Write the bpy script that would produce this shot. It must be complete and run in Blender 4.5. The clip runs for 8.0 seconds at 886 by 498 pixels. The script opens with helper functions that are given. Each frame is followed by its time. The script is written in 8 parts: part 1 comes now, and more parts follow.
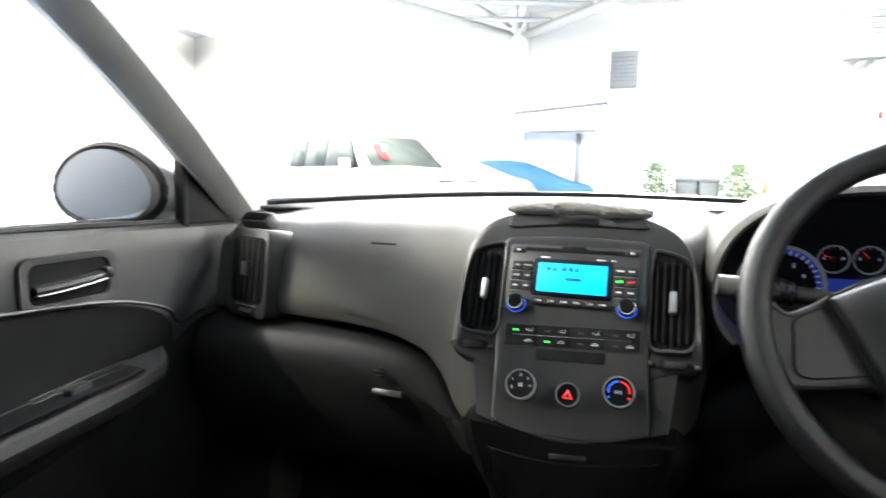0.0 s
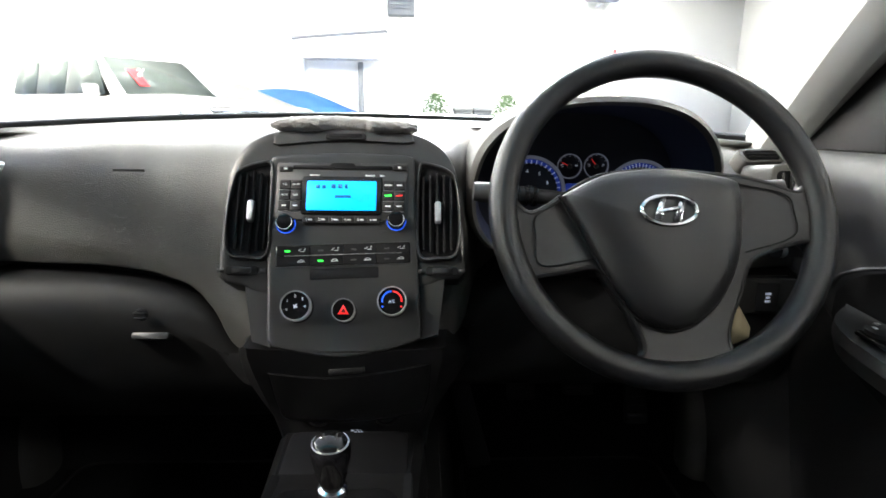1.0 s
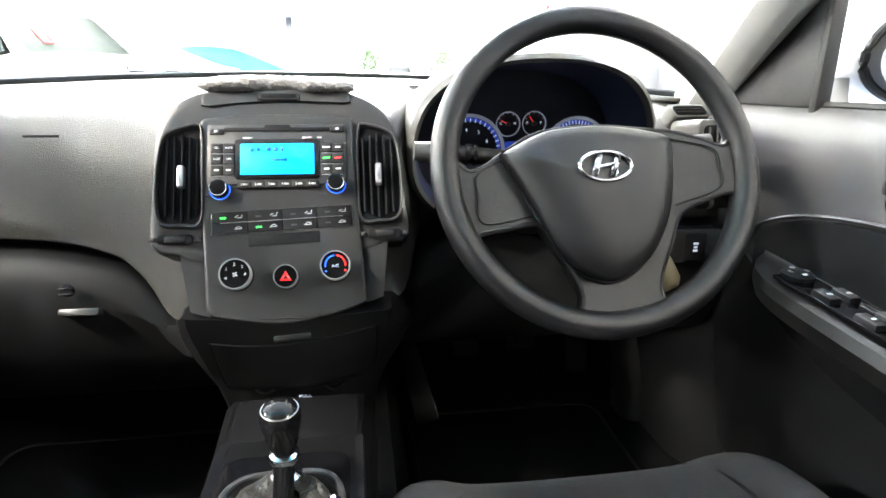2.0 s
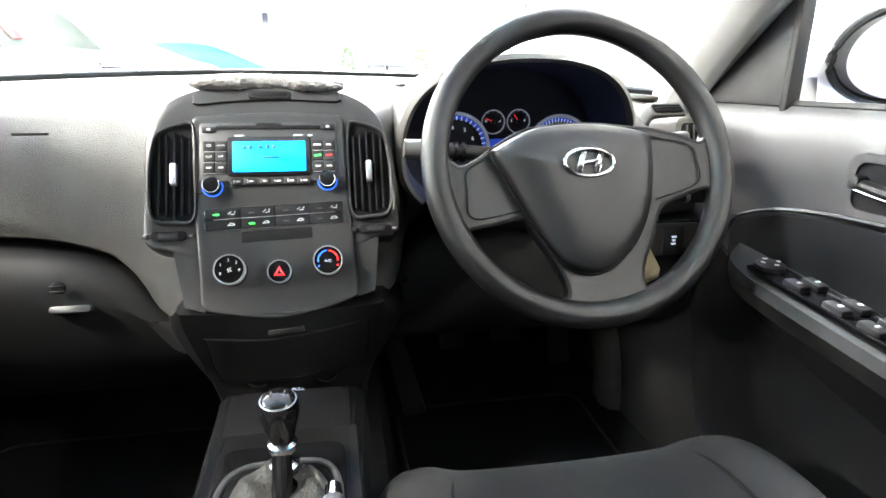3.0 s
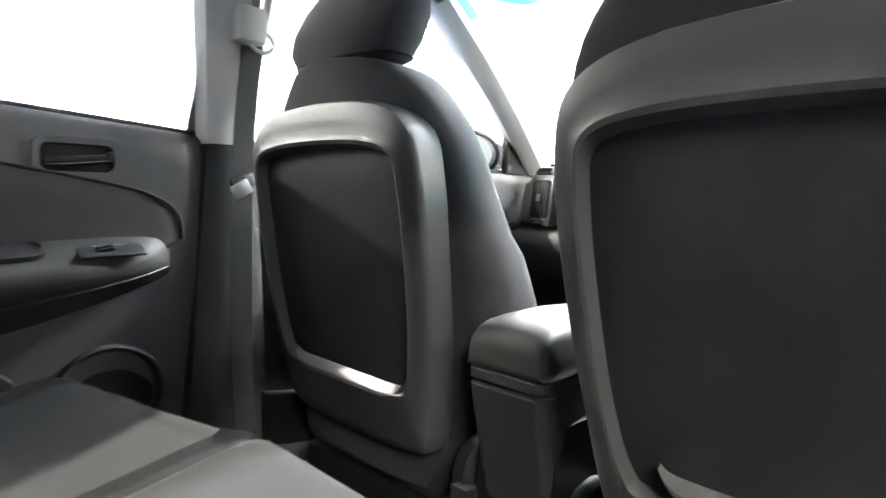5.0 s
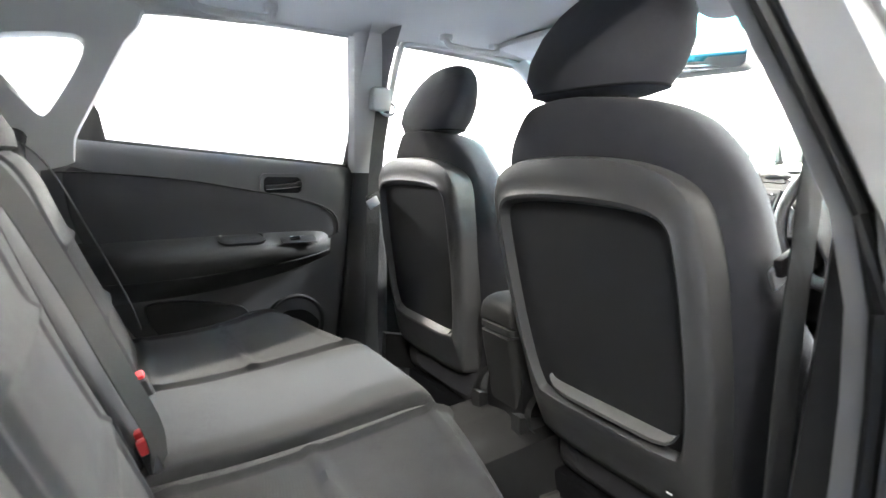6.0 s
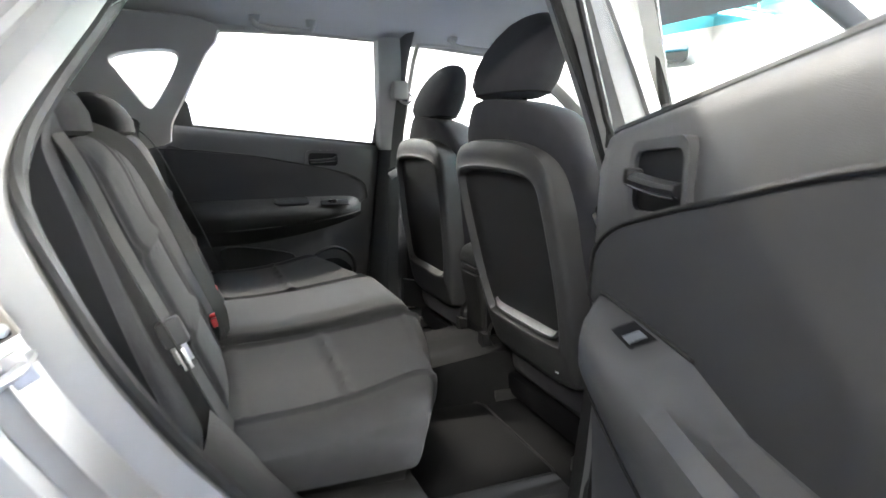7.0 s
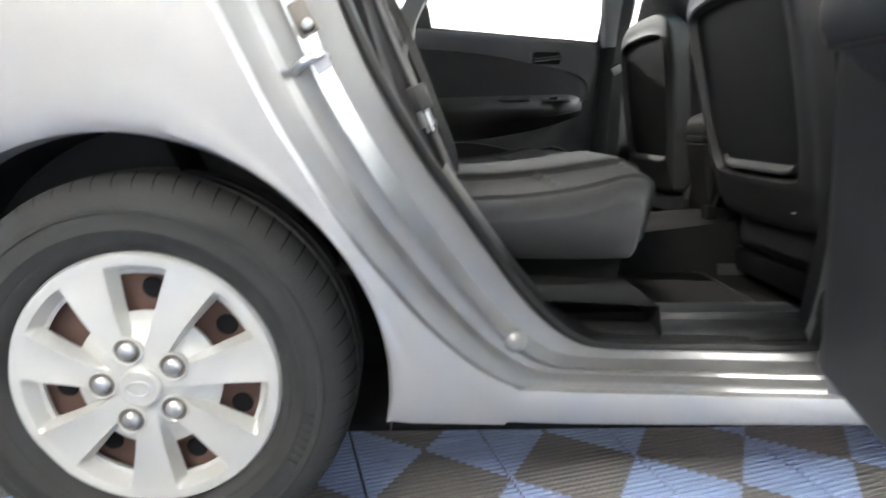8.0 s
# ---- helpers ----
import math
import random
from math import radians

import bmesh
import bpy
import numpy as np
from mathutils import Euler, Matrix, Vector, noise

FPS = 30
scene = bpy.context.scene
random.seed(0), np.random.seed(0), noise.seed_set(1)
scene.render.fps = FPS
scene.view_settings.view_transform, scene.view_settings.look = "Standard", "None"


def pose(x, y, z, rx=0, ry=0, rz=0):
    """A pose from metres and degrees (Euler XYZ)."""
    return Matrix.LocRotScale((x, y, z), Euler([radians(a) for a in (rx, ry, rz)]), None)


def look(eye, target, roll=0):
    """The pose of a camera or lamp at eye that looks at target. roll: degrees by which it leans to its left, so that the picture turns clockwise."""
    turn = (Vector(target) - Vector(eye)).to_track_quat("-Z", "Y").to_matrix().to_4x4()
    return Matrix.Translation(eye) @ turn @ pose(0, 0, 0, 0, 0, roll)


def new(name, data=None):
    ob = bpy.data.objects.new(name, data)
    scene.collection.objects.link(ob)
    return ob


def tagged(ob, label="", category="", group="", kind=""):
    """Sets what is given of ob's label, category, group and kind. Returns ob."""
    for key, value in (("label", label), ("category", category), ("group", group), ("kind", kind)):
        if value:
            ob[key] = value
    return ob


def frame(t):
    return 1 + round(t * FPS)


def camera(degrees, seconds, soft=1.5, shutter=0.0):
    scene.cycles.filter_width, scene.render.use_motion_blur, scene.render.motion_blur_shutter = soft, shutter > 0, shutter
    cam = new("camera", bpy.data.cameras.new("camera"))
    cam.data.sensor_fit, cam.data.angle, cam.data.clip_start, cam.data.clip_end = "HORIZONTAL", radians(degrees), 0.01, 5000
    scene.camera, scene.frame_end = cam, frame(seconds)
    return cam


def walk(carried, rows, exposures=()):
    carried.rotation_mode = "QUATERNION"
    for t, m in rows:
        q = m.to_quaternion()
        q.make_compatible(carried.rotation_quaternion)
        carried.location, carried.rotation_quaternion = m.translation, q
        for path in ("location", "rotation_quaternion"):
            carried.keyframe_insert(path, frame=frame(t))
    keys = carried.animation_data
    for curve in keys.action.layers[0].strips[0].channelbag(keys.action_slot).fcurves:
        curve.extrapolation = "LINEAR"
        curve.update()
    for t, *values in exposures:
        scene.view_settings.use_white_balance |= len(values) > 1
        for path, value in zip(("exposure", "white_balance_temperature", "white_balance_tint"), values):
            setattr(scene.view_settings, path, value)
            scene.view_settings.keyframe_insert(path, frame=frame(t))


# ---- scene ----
cam = camera(75.5, 8.0, shutter=0.25)
PATH = [
    (0, (0.068, 1.292, 1.054), (-0.562, 3.175, 0.813), 1.1),
    (0.5, (0.09, 1.31, 1.039), (-0.109, 3.273, 0.707), 1.2),
    (1, (0.096, 1.308, 1.031), (0.178, 3.253, 0.574), 0.9),
    (1.5, (0.099, 1.306, 1.033), (0.301, 3.221, 0.492), 0.5),
    (2, (0.093, 1.309, 1.031), (0.379, 3.199, 0.444), 0.5),
    (2.2, (0.094, 1.308, 1.03), (0.399, 3.192, 0.431), 0.5),
    (3.3, (0.049, 1.26, 1.035), (0.411, 3.133, 0.443), 0.7),
    (3.5, (0.024, 1.21, 1.014), (0.364, 3.098, 0.462), 0.3),
    (3.8, (0.004, 1.063, 0.991), (0.214, 2.984, 0.499), 0.3),
    (4, (0.020, 0.932, 0.990), (0.052, 2.89, 0.566), -0.1),
    (4.2, (0.060, 0.833, 0.970), (-0.189, 2.798, 0.651), -0.2),
    (4.5, (0.172, 0.717, 0.924), (-0.621, 2.547, 0.731), 0.7),
    (4.7, (0.268, 0.670, 0.900), (-0.821, 2.342, 0.712), 1.0),
    (5, (0.436, 0.606, 0.890), (-0.928, 2.060, 0.698), 1.3),
    (5.2, (0.57, 0.572, 0.895), (-0.919, 1.896, 0.717), 1.6),
    (6.3, (1.167, 0.418, 1.046), (-0.562, 1.368, 0.718), 1.9),
    (6.5, (1.263, 0.412, 1.057), (-0.477, 1.336, 0.711), 2.0),
    (7, (1.51, 0.448, 1.022), (-0.292, 1.231, 0.651), 1.8),
    (7.5, (1.687, 0.458, 0.911), (-0.218, 0.915, 0.505), 1.3),
    (8, (1.642, 0.413, 0.695), (-0.308, 0.482, 0.257), 0.4),
]
EXPOSURES = [(0.0, 1.15), (0.5, 0.9), (1.0, 0.95), (1.5, 1.5), (2.0, 2.02), (3.5, 2.25), (4.0, 1.1), (4.5, 1.5), (5.0, 2.5), (5.2, 2.6), (6.5, 2.4), (7.0, 1.85), (7.5, 1.6), (8.0, 1.42)]
walk(cam, [(t, look(eye, target, roll)) for t, eye, target, roll in PATH], EXPOSURES)

# ---- world and large lights ----
world = bpy.data.worlds.new("World")
world.use_nodes = True
scene.world = world
sky = world.node_tree.nodes.new("ShaderNodeTexSky")
sky.sky_type, sky.sun_disc, sky.sun_elevation, sky.sun_rotation = "NISHITA", False, radians(50), radians(60)
world.node_tree.links.new(sky.outputs[0], world.node_tree.nodes["Background"].inputs[0])
world.node_tree.nodes["Background"].inputs[1].default_value = 0.1

LAMP_POWER = 800.0


def lamp_panel(name, x, y, z, sx, sy, power, up=0.0, tint=(1.0, 0.96, 0.90)):
    data = bpy.data.lights.new(name, "AREA")
    data.shape, data.size, data.size_y, data.energy, data.color = "RECTANGLE", sx, sy, power, tint
    ob = new(name, data)
    ob.matrix_world = pose(x, y, z, up)
    return ob


# ---- materials ----
def mat(name, color, rough=0.5, metal=0.0, bump=0.0, scale=200.0, var=0.0, vscale=6.0, emit=0.0, spec=0.5, pattern="NOISE", sheen=0.0, coat=0.0, fold=0.0):
    """A surface with fine relief of the given scale, colour that varies softly, and a little uneven gloss."""
    m = bpy.data.materials.new(name)
    m.use_nodes = True
    nt = m.node_tree
    b = nt.nodes["Principled BSDF"]
    b.inputs["Base Color"].default_value = (*color, 1)
    b.inputs["Roughness"].default_value = rough
    b.inputs["Metallic"].default_value = metal
    b.inputs["Specular IOR Level"].default_value = spec
    b.inputs["Sheen Weight"].default_value = sheen
    b.inputs["Coat Weight"].default_value = coat
    b.inputs["Coat Roughness"].default_value = 0.08
    if emit:
        b.inputs["Emission Color"].default_value = (*color, 1)
        b.inputs["Emission Strength"].default_value = emit
    co = nt.nodes.new("ShaderNodeTexCoord")
    if var:
        n = nt.nodes.new("ShaderNodeTexNoise")
        n.inputs["Scale"].default_value, n.inputs["Detail"].default_value = vscale, 6.0
        nt.links.new(co.outputs["Object"], n.inputs["Vector"])
        r = nt.nodes.new("ShaderNodeMapRange")
        r.inputs["To Min"].default_value, r.inputs["To Max"].default_value = 1 - var, 1 + var
        nt.links.new(n.outputs["Fac"], r.inputs["Value"])
        mx = nt.nodes.new("ShaderNodeMix")
        mx.data_type, mx.blend_type = "RGBA", "MULTIPLY"
        mx.inputs["Factor"].default_value = 1.0
        mx.inputs["A"].default_value = (*color, 1)
        nt.links.new(r.outputs[0], mx.inputs["B"])
        nt.links.new(mx.outputs["Result"], b.inputs["Base Color"])
        r2 = nt.nodes.new("ShaderNodeMapRange")
        r2.inputs["To Min"].default_value, r2.inputs["To Max"].default_value = rough * (1 - var * 0.5), min(1.0, rough * (1 + var * 0.6))
        nt.links.new(n.outputs["Fac"], r2.inputs["Value"])
        nt.links.new(r2.outputs[0], b.inputs["Roughness"])
    if bump:
        if pattern == "WEAVE":
            w1, w2 = nt.nodes.new("ShaderNodeTexWave"), nt.nodes.new("ShaderNodeTexWave")
            w1.bands_direction, w2.bands_direction = "X", "Z"
            mul = nt.nodes.new("ShaderNodeMath")
            mul.operation = "ADD"
            for w, i in ((w1, 0), (w2, 1)):
                w.inputs["Scale"].default_value = scale
                w.inputs["Distortion"].default_value = 1.5
                nt.links.new(co.outputs["Object"], w.inputs["Vector"])
                nt.links.new(w.outputs["Fac"], mul.inputs[i])
            source = mul.outputs[0]
        elif pattern == "GRAIN":
            v = nt.nodes.new("ShaderNodeTexVoronoi")
            v.inputs["Scale"].default_value = scale
            nt.links.new(co.outputs["Object"], v.inputs["Vector"])
            source = v.outputs["Distance"]
        else:
            n2 = nt.nodes.new("ShaderNodeTexNoise")
            n2.inputs["Scale"].default_value, n2.inputs["Detail"].default_value = scale, 4.0
            nt.links.new(co.outputs["Object"], n2.inputs["Vector"])
            source = n2.outputs["Fac"]
        bp = nt.nodes.new("ShaderNodeBump")
        bp.inputs["Strength"].default_value, bp.inputs["Distance"].default_value = bump, 0.002
        nt.links.new(source, bp.inputs["Height"])
        nt.links.new(bp.outputs[0], b.inputs["Normal"])
        if fold:
            n3 = nt.nodes.new("ShaderNodeTexNoise")
            n3.inputs["Scale"].default_value, n3.inputs["Detail"].default_value = 14.0, 5.0
            nt.links.new(co.outputs["Object"], n3.inputs["Vector"])
            b2 = nt.nodes.new("ShaderNodeBump")
            b2.inputs["Strength"].default_value, b2.inputs["Distance"].default_value = fold, 0.012
            nt.links.new(n3.outputs["Fac"], b2.inputs["Height"])
            nt.links.new(b2.outputs[0], bp.inputs["Normal"])
    return m


def glass_mat(name, tint=(1, 1, 1), gloss=0.06):
    m = bpy.data.materials.new(name)
    m.use_nodes = True
    nt = m.node_tree
    nt.nodes.remove(nt.nodes["Principled BSDF"])
    t, g, mx = nt.nodes.new("ShaderNodeBsdfTransparent"), nt.nodes.new("ShaderNodeBsdfGlossy"), nt.nodes.new("ShaderNodeMixShader")
    w = nt.nodes.new("ShaderNodeLayerWeight")
    w.inputs["Blend"].default_value = 0.12
    f = nt.nodes.new("ShaderNodeMath")
    f.operation = "MULTIPLY"
    f.inputs[1].default_value = gloss * 3
    nt.links.new(w.outputs["Facing"], f.inputs[0])
    t.inputs["Color"].default_value = (*tint, 1)
    g.inputs["Roughness"].default_value = 0.02
    nt.links.new(f.outputs[0], mx.inputs[0])
    nt.links.new(t.outputs[0], mx.inputs[1])
    nt.links.new(g.outputs[0], mx.inputs[2])
    nt.links.new(mx.outputs[0], nt.nodes["Material Output"].inputs[0])
    return m


DASH = mat("dash_pad", (0.085, 0.083, 0.075), 0.48, bump=0.4, scale=620, pattern="GRAIN", var=0.12, vscale=18)
DARK = mat("dark_plastic", (0.0125, 0.0125, 0.013), 0.5, bump=0.2, scale=1300, pattern="GRAIN", var=0.12, spec=0.3)
STACK = mat("stack_plastic", (0.034, 0.034, 0.033), 0.32, bump=0.06, scale=1400, var=0.06)
DOORP = mat("door_plastic", (0.046, 0.0465, 0.048), 0.52, bump=0.12, scale=900, pattern="GRAIN", var=0.08)
DOORF = mat("door_fabric", (0.037, 0.0373, 0.039), 0.85, bump=0.15, scale=900, pattern="WEAVE", var=0.1, spec=0.25)
DOORB = mat("door_black_insert", (0.011, 0.011, 0.0115), 0.7, bump=0.2, scale=1000, pattern="GRAIN", var=0.1, spec=0.06)
SHELL = mat("seat_shell_plastic", (0.046, 0.046, 0.046), 0.42, bump=0.15, scale=1400, pattern="GRAIN", var=0.08, spec=0.4)
POCKET = mat("seat_back_vinyl", (0.019, 0.0192, 0.020), 0.5, bump=0.3, scale=800, pattern="GRAIN", var=0.2, vscale=30, fold=0.04, spec=0.25)
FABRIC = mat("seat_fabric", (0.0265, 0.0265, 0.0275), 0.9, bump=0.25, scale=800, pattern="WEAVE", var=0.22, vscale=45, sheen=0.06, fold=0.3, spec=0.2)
# bolster fabric darkened: shade on the rear bench back put into its colour
BENCHSHADED = mat("bench_fabric_shaded", (0.0145, 0.0148, 0.0165), 0.85, bump=0.2, scale=900, pattern="WEAVE", var=0.2, vscale=50, sheen=0.05, fold=0.3, spec=0.2)
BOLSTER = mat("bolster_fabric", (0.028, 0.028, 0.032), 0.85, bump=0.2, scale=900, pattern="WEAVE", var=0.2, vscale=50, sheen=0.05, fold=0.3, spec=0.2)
VINYL = mat("armrest_vinyl", (0.022, 0.022, 0.0215), 0.56, bump=0.15, scale=1100, pattern="GRAIN", var=0.1, spec=0.28)
WHEELRIM = mat("steering_urethane", (0.0115, 0.0115, 0.0125), 0.33, bump=0.25, scale=1100, pattern="GRAIN", var=0.1, spec=0.4)
# shell plastic lightened: the highlight on the rolled ledge is in the colour
LEDGELIT = mat("shell_plastic_lit", (0.075, 0.075, 0.074), 0.34, bump=0.1, scale=900, var=0.08)
GLOSS = mat("gloss_black", (0.008, 0.008, 0.009), 0.12)
BLACK = mat("matte_black", (0.006, 0.006, 0.007), 0.7, spec=0.15)
CARPET = mat("carpet", (0.013, 0.013, 0.0135), 1.0, bump=1.0, scale=600, var=0.3, vscale=40, spec=0.1)
FLEECE = mat("grey_fleece", (0.22, 0.21, 0.20), 1.0, bump=1.0, scale=350, var=0.3, vscale=60, sheen=0.3)
LINER = mat("headliner", (0.42, 0.42, 0.4), 0.95, bump=0.4, scale=500, var=0.05)
PILLAR = mat("pillar_trim", (0.42, 0.42, 0.4), 0.6, bump=0.25, scale=900, pattern="GRAIN", var=0.04)
CHROME = mat("chrome", (0.75, 0.75, 0.75), 0.12, metal=1.0)
BRIGHT = mat("polished_ring", (0.62, 0.62, 0.61), 0.22, metal=0.6)
SATIN = mat("satin_silver", (0.5, 0.5, 0.5), 0.32, metal=0.9)
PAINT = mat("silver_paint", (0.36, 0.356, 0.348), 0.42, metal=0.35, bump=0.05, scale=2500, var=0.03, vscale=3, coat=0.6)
# the body silver made darker, for the shade in the door opening
JAMBSHADED = mat("silver_paint_shaded", (0.21, 0.209, 0.208), 0.38, metal=0.45, bump=0.04, scale=1500, var=0.06, vscale=8, coat=0.3)
HUBCAP = mat("hubcap_paint", (0.52, 0.515, 0.485), 0.34, metal=0.25, bump=0.05, scale=900, var=0.05, vscale=12)
RUST = mat("brown_steel", (0.10, 0.055, 0.042), 0.75, bump=0.5, scale=160, var=0.35, vscale=20)
TYRE = mat("tyre_rubber", (0.032, 0.032, 0.031), 0.68, bump=0.4, scale=300, var=0.25, vscale=14, spec=0.3)
# brown-grey of the latch, also the painted shade round the wheel nuts
LATCHSHADE = mat("latch_and_well_shade", (0.16, 0.145, 0.125), 0.55, metal=0.3, bump=0.2, scale=300, var=0.25, vscale=60)
SEAL = mat("rubber_seal", (0.013, 0.013, 0.013), 0.55, bump=0.3, scale=500, var=0.15, spec=0.3)
BELT = mat("belt_webbing", (0.038, 0.039, 0.038), 0.75, bump=0.6, scale=500, pattern="WEAVE", var=0.08)
RED = mat("red_plastic", (0.55, 0.02, 0.025), 0.4, var=0.1)
REDLAMP = mat("red_lamp", (0.75, 0.02, 0.02), 0.4, emit=0.45)
BLUELAMP = mat("blue_lamp", (0.02, 0.12, 0.9), 0.4, emit=0.4)
GREENLAMP = mat("green_lamp", (0.03, 0.9, 0.06), 0.4, emit=1.5)
SCREEN = mat("blue_screen", (0.0, 0.34, 0.87), 0.25, emit=0.85)
SCREENINK = mat("screen_ink", (0.0, 0.10, 0.30), 0.3, emit=0.3)
PRINT = mat("white_print", (0.8, 0.8, 0.8), 0.6)
DIAL = mat("dial_face", (0.006, 0.008, 0.022), 0.6)
DIALRING = mat("dial_ring_lit", (0.32, 0.35, 0.45), 0.4, emit=0.07)
NEEDLE = mat("needle_red", (0.7, 0.03, 0.03), 0.4, emit=0.3)
DIALBLUE = mat("dial_blue", (0.015, 0.04, 0.28), 0.5, emit=0.22)
# dark lining with the blue haze of the lit dials in its colour
HOODIN = mat("hood_inside_blue_haze", (0.04, 0.05, 0.10), 0.8, bump=0.2, scale=700, pattern="GRAIN", var=0.1, spec=0.3)
TAG = mat("paper_tag", (0.6, 0.5, 0.3), 0.8, var=0.1)
PALE = mat("stick_button", (0.07, 0.07, 0.07), 0.4)
BOOT = mat("gaiter_leather", (0.05, 0.048, 0.042), 0.5, bump=0.6, scale=260, pattern="GRAIN", var=0.15)
GLASS = glass_mat("clear_glass", (0.97, 0.99, 0.98))
PRIVACY = glass_mat("tinted_glass", (0.16, 0.17, 0.17))
STRIP = glass_mat("sun_strip", (0.10, 0.62, 0.78))
MIRROR = mat("mirror_glass", (0.9, 0.9, 0.9), 0.02, metal=1.0)
SWITCHINK = mat("switch_ink", (0.6, 0.66, 0.8), 0.5, emit=0.14)
CONSOLE = mat("console_plastic", (0.0085, 0.0085, 0.009), 0.36, bump=0.12, scale=1100, pattern="GRAIN", var=0.15, spec=0.4)


# ---- mesh helpers ----
def part(name, bm, material, parent=None, label="", sharp=38.0, flat=False):
    """Links a bmesh as one mesh object, with smooth shading but for sharp edges."""
    bm.normal_update()
    for e in bm.edges:
        e.smooth = not (len(e.link_faces) != 2 or e.calc_face_angle(0.0) > radians(sharp))
    me = bpy.data.meshes.new(name)
    bm.to_mesh(me)
    bm.free()
    for p in me.polygons:
        p.use_smooth = not flat
    me.materials.append(material)
    ob = new(name, me)
    if parent is not None:
        ob.parent = parent
    if label:
        ob["label"] = label
    return ob


def thing(name, label, category, group="", kind=""):
    ob = new(name)
    ob.empty_display_size = 0.05
    return tagged(ob, label, category, group, kind)


def V(*a):
    return Vector(a)


def spline(pts, n, closed=False):
    """Catmull-Rom through the points, n samples a span."""
    pts = [Vector(p) for p in pts]
    k = len(pts)
    out = []
    for i in range(k if closed else k - 1):
        p1, p2 = pts[i], pts[(i + 1) % k]
        p0 = pts[i - 1] if (closed or i > 0) else p1 * 2 - p2
        p3 = pts[(i + 2) % k] if (closed or i + 2 < k) else p2 * 2 - p1
        for j in range(n):
            t = j / n
            out.append(0.5 * ((2 * p1) + (p2 - p0) * t + (2 * p0 - 5 * p1 + 4 * p2 - p3) * t * t + (3 * p1 - p0 - 3 * p2 + p3) * t ** 3))
    if not closed:
        out.append(pts[-1].copy())
    return out


def evenly(pts, n, closed=False):
    """The polyline sampled at n even steps of its length."""
    pts = [Vector(p) for p in pts]
    if closed:
        pts = pts + [pts[0]]
    d = [0.0]
    for a, b in zip(pts, pts[1:]):
        d.append(d[-1] + (b - a).length)
    out, j = [], 0
    m = n if closed else n - 1
    for i in range(n):
        s = d[-1] * i / m
        while j < len(d) - 2 and d[j + 1] < s:
            j += 1
        f = (s - d[j]) / max(1e-9, d[j + 1] - d[j])
        out.append(pts[j].lerp(pts[j + 1], min(1.0, f)))
    return out


def loft(rings, closed=True, caps=True, around=False, bm=None):
    """Skin through rings of equal count. closed: each ring is a loop. around: the last ring joins the first."""
    bm = bm or bmesh.new()
    vs = [[bm.verts.new(p) for p in r] for r in rings]
    n = len(vs[0])
    pairs = list(zip(vs, vs[1:])) + ([(vs[-1], vs[0])] if around else [])
    for a, b in pairs:
        for i in range(n if closed else n - 1):
            j = (i + 1) % n
            try:
                bm.faces.new((a[i], a[j], b[j], b[i]))
            except ValueError:
                pass
    if caps and closed and not around:
        bm.faces.new(vs[0][::-1])
        bm.faces.new(vs[-1])
    bmesh.ops.recalc_face_normals(bm, faces=bm.faces)
    return bm


def sheet(rings, thick, caps=False):
    """An open skin through rings, thickened."""
    bm = loft(rings, closed=False, caps=False)
    if thick:
        bm.normal_update()
        bmesh.ops.solidify(bm, geom=bm.faces[:], thickness=thick)
    return bm


def block(dx, dy, dz, r=0.005, seg=2, m=None, bm=None):
    """A rounded box about its centre."""
    own = bmesh.new()
    bmesh.ops.create_cube(own, size=1.0)
    bmesh.ops.scale(own, vec=(dx, dy, dz), verts=own.verts)
    if r:
        bmesh.ops.bevel(own, geom=own.edges[:] + own.verts[:], offset=min(r, 0.49 * min(dx, dy, dz)), segments=seg, profile=0.5, affect="EDGES")
    if m is not None:
        bmesh.ops.transform(own, matrix=m, verts=own.verts)
    return merge(bm, own)


def merge(bm, own):
    if bm is None:
        return own
    me = bpy.data.meshes.new("tmp")
    own.to_mesh(me)
    own.free()
    bm.from_mesh(me)
    bpy.data.meshes.remove(me)
    return bm


def tube(path, r, n=12, closed=False, squash=1.0, up=(0, 0, 1), bm=None):
    """A round bar along a path; r may be a list."""
    pts = [Vector(p) for p in path]
    k = len(pts)
    rings = []
    for i, p in enumerate(pts):
        a = pts[i - 1] if (i or closed) else p
        b = pts[(i + 1) % k] if (i < k - 1 or closed) else p
        t = (b - a).normalized()
        u = Vector(up)
        if abs(t.dot(u)) > 0.95:
            u = Vector((0, 1, 0))
        s = t.cross(u).normalized()
        w = s.cross(t)
        rr = r[i] if isinstance(r, (list, tuple)) else r
        rings.append([p + s * rr * math.cos(2 * math.pi * j / n) + w * rr * squash * math.sin(2 * math.pi * j / n) for j in range(n)])
    return loft(rings, around=closed, caps=not closed, bm=bm)


def lathe(profile, m, n=32, bm=None):
    """Turns a profile of (radius, height) about the local z of m."""
    rings = []
    for r, h in profile:
        rings.append([m @ Vector((max(r, 1e-4) * math.cos(2 * math.pi * j / n), max(r, 1e-4) * math.sin(2 * math.pi * j / n), h)) for j in range(n)])
    return loft(rings, caps=False, bm=bm)


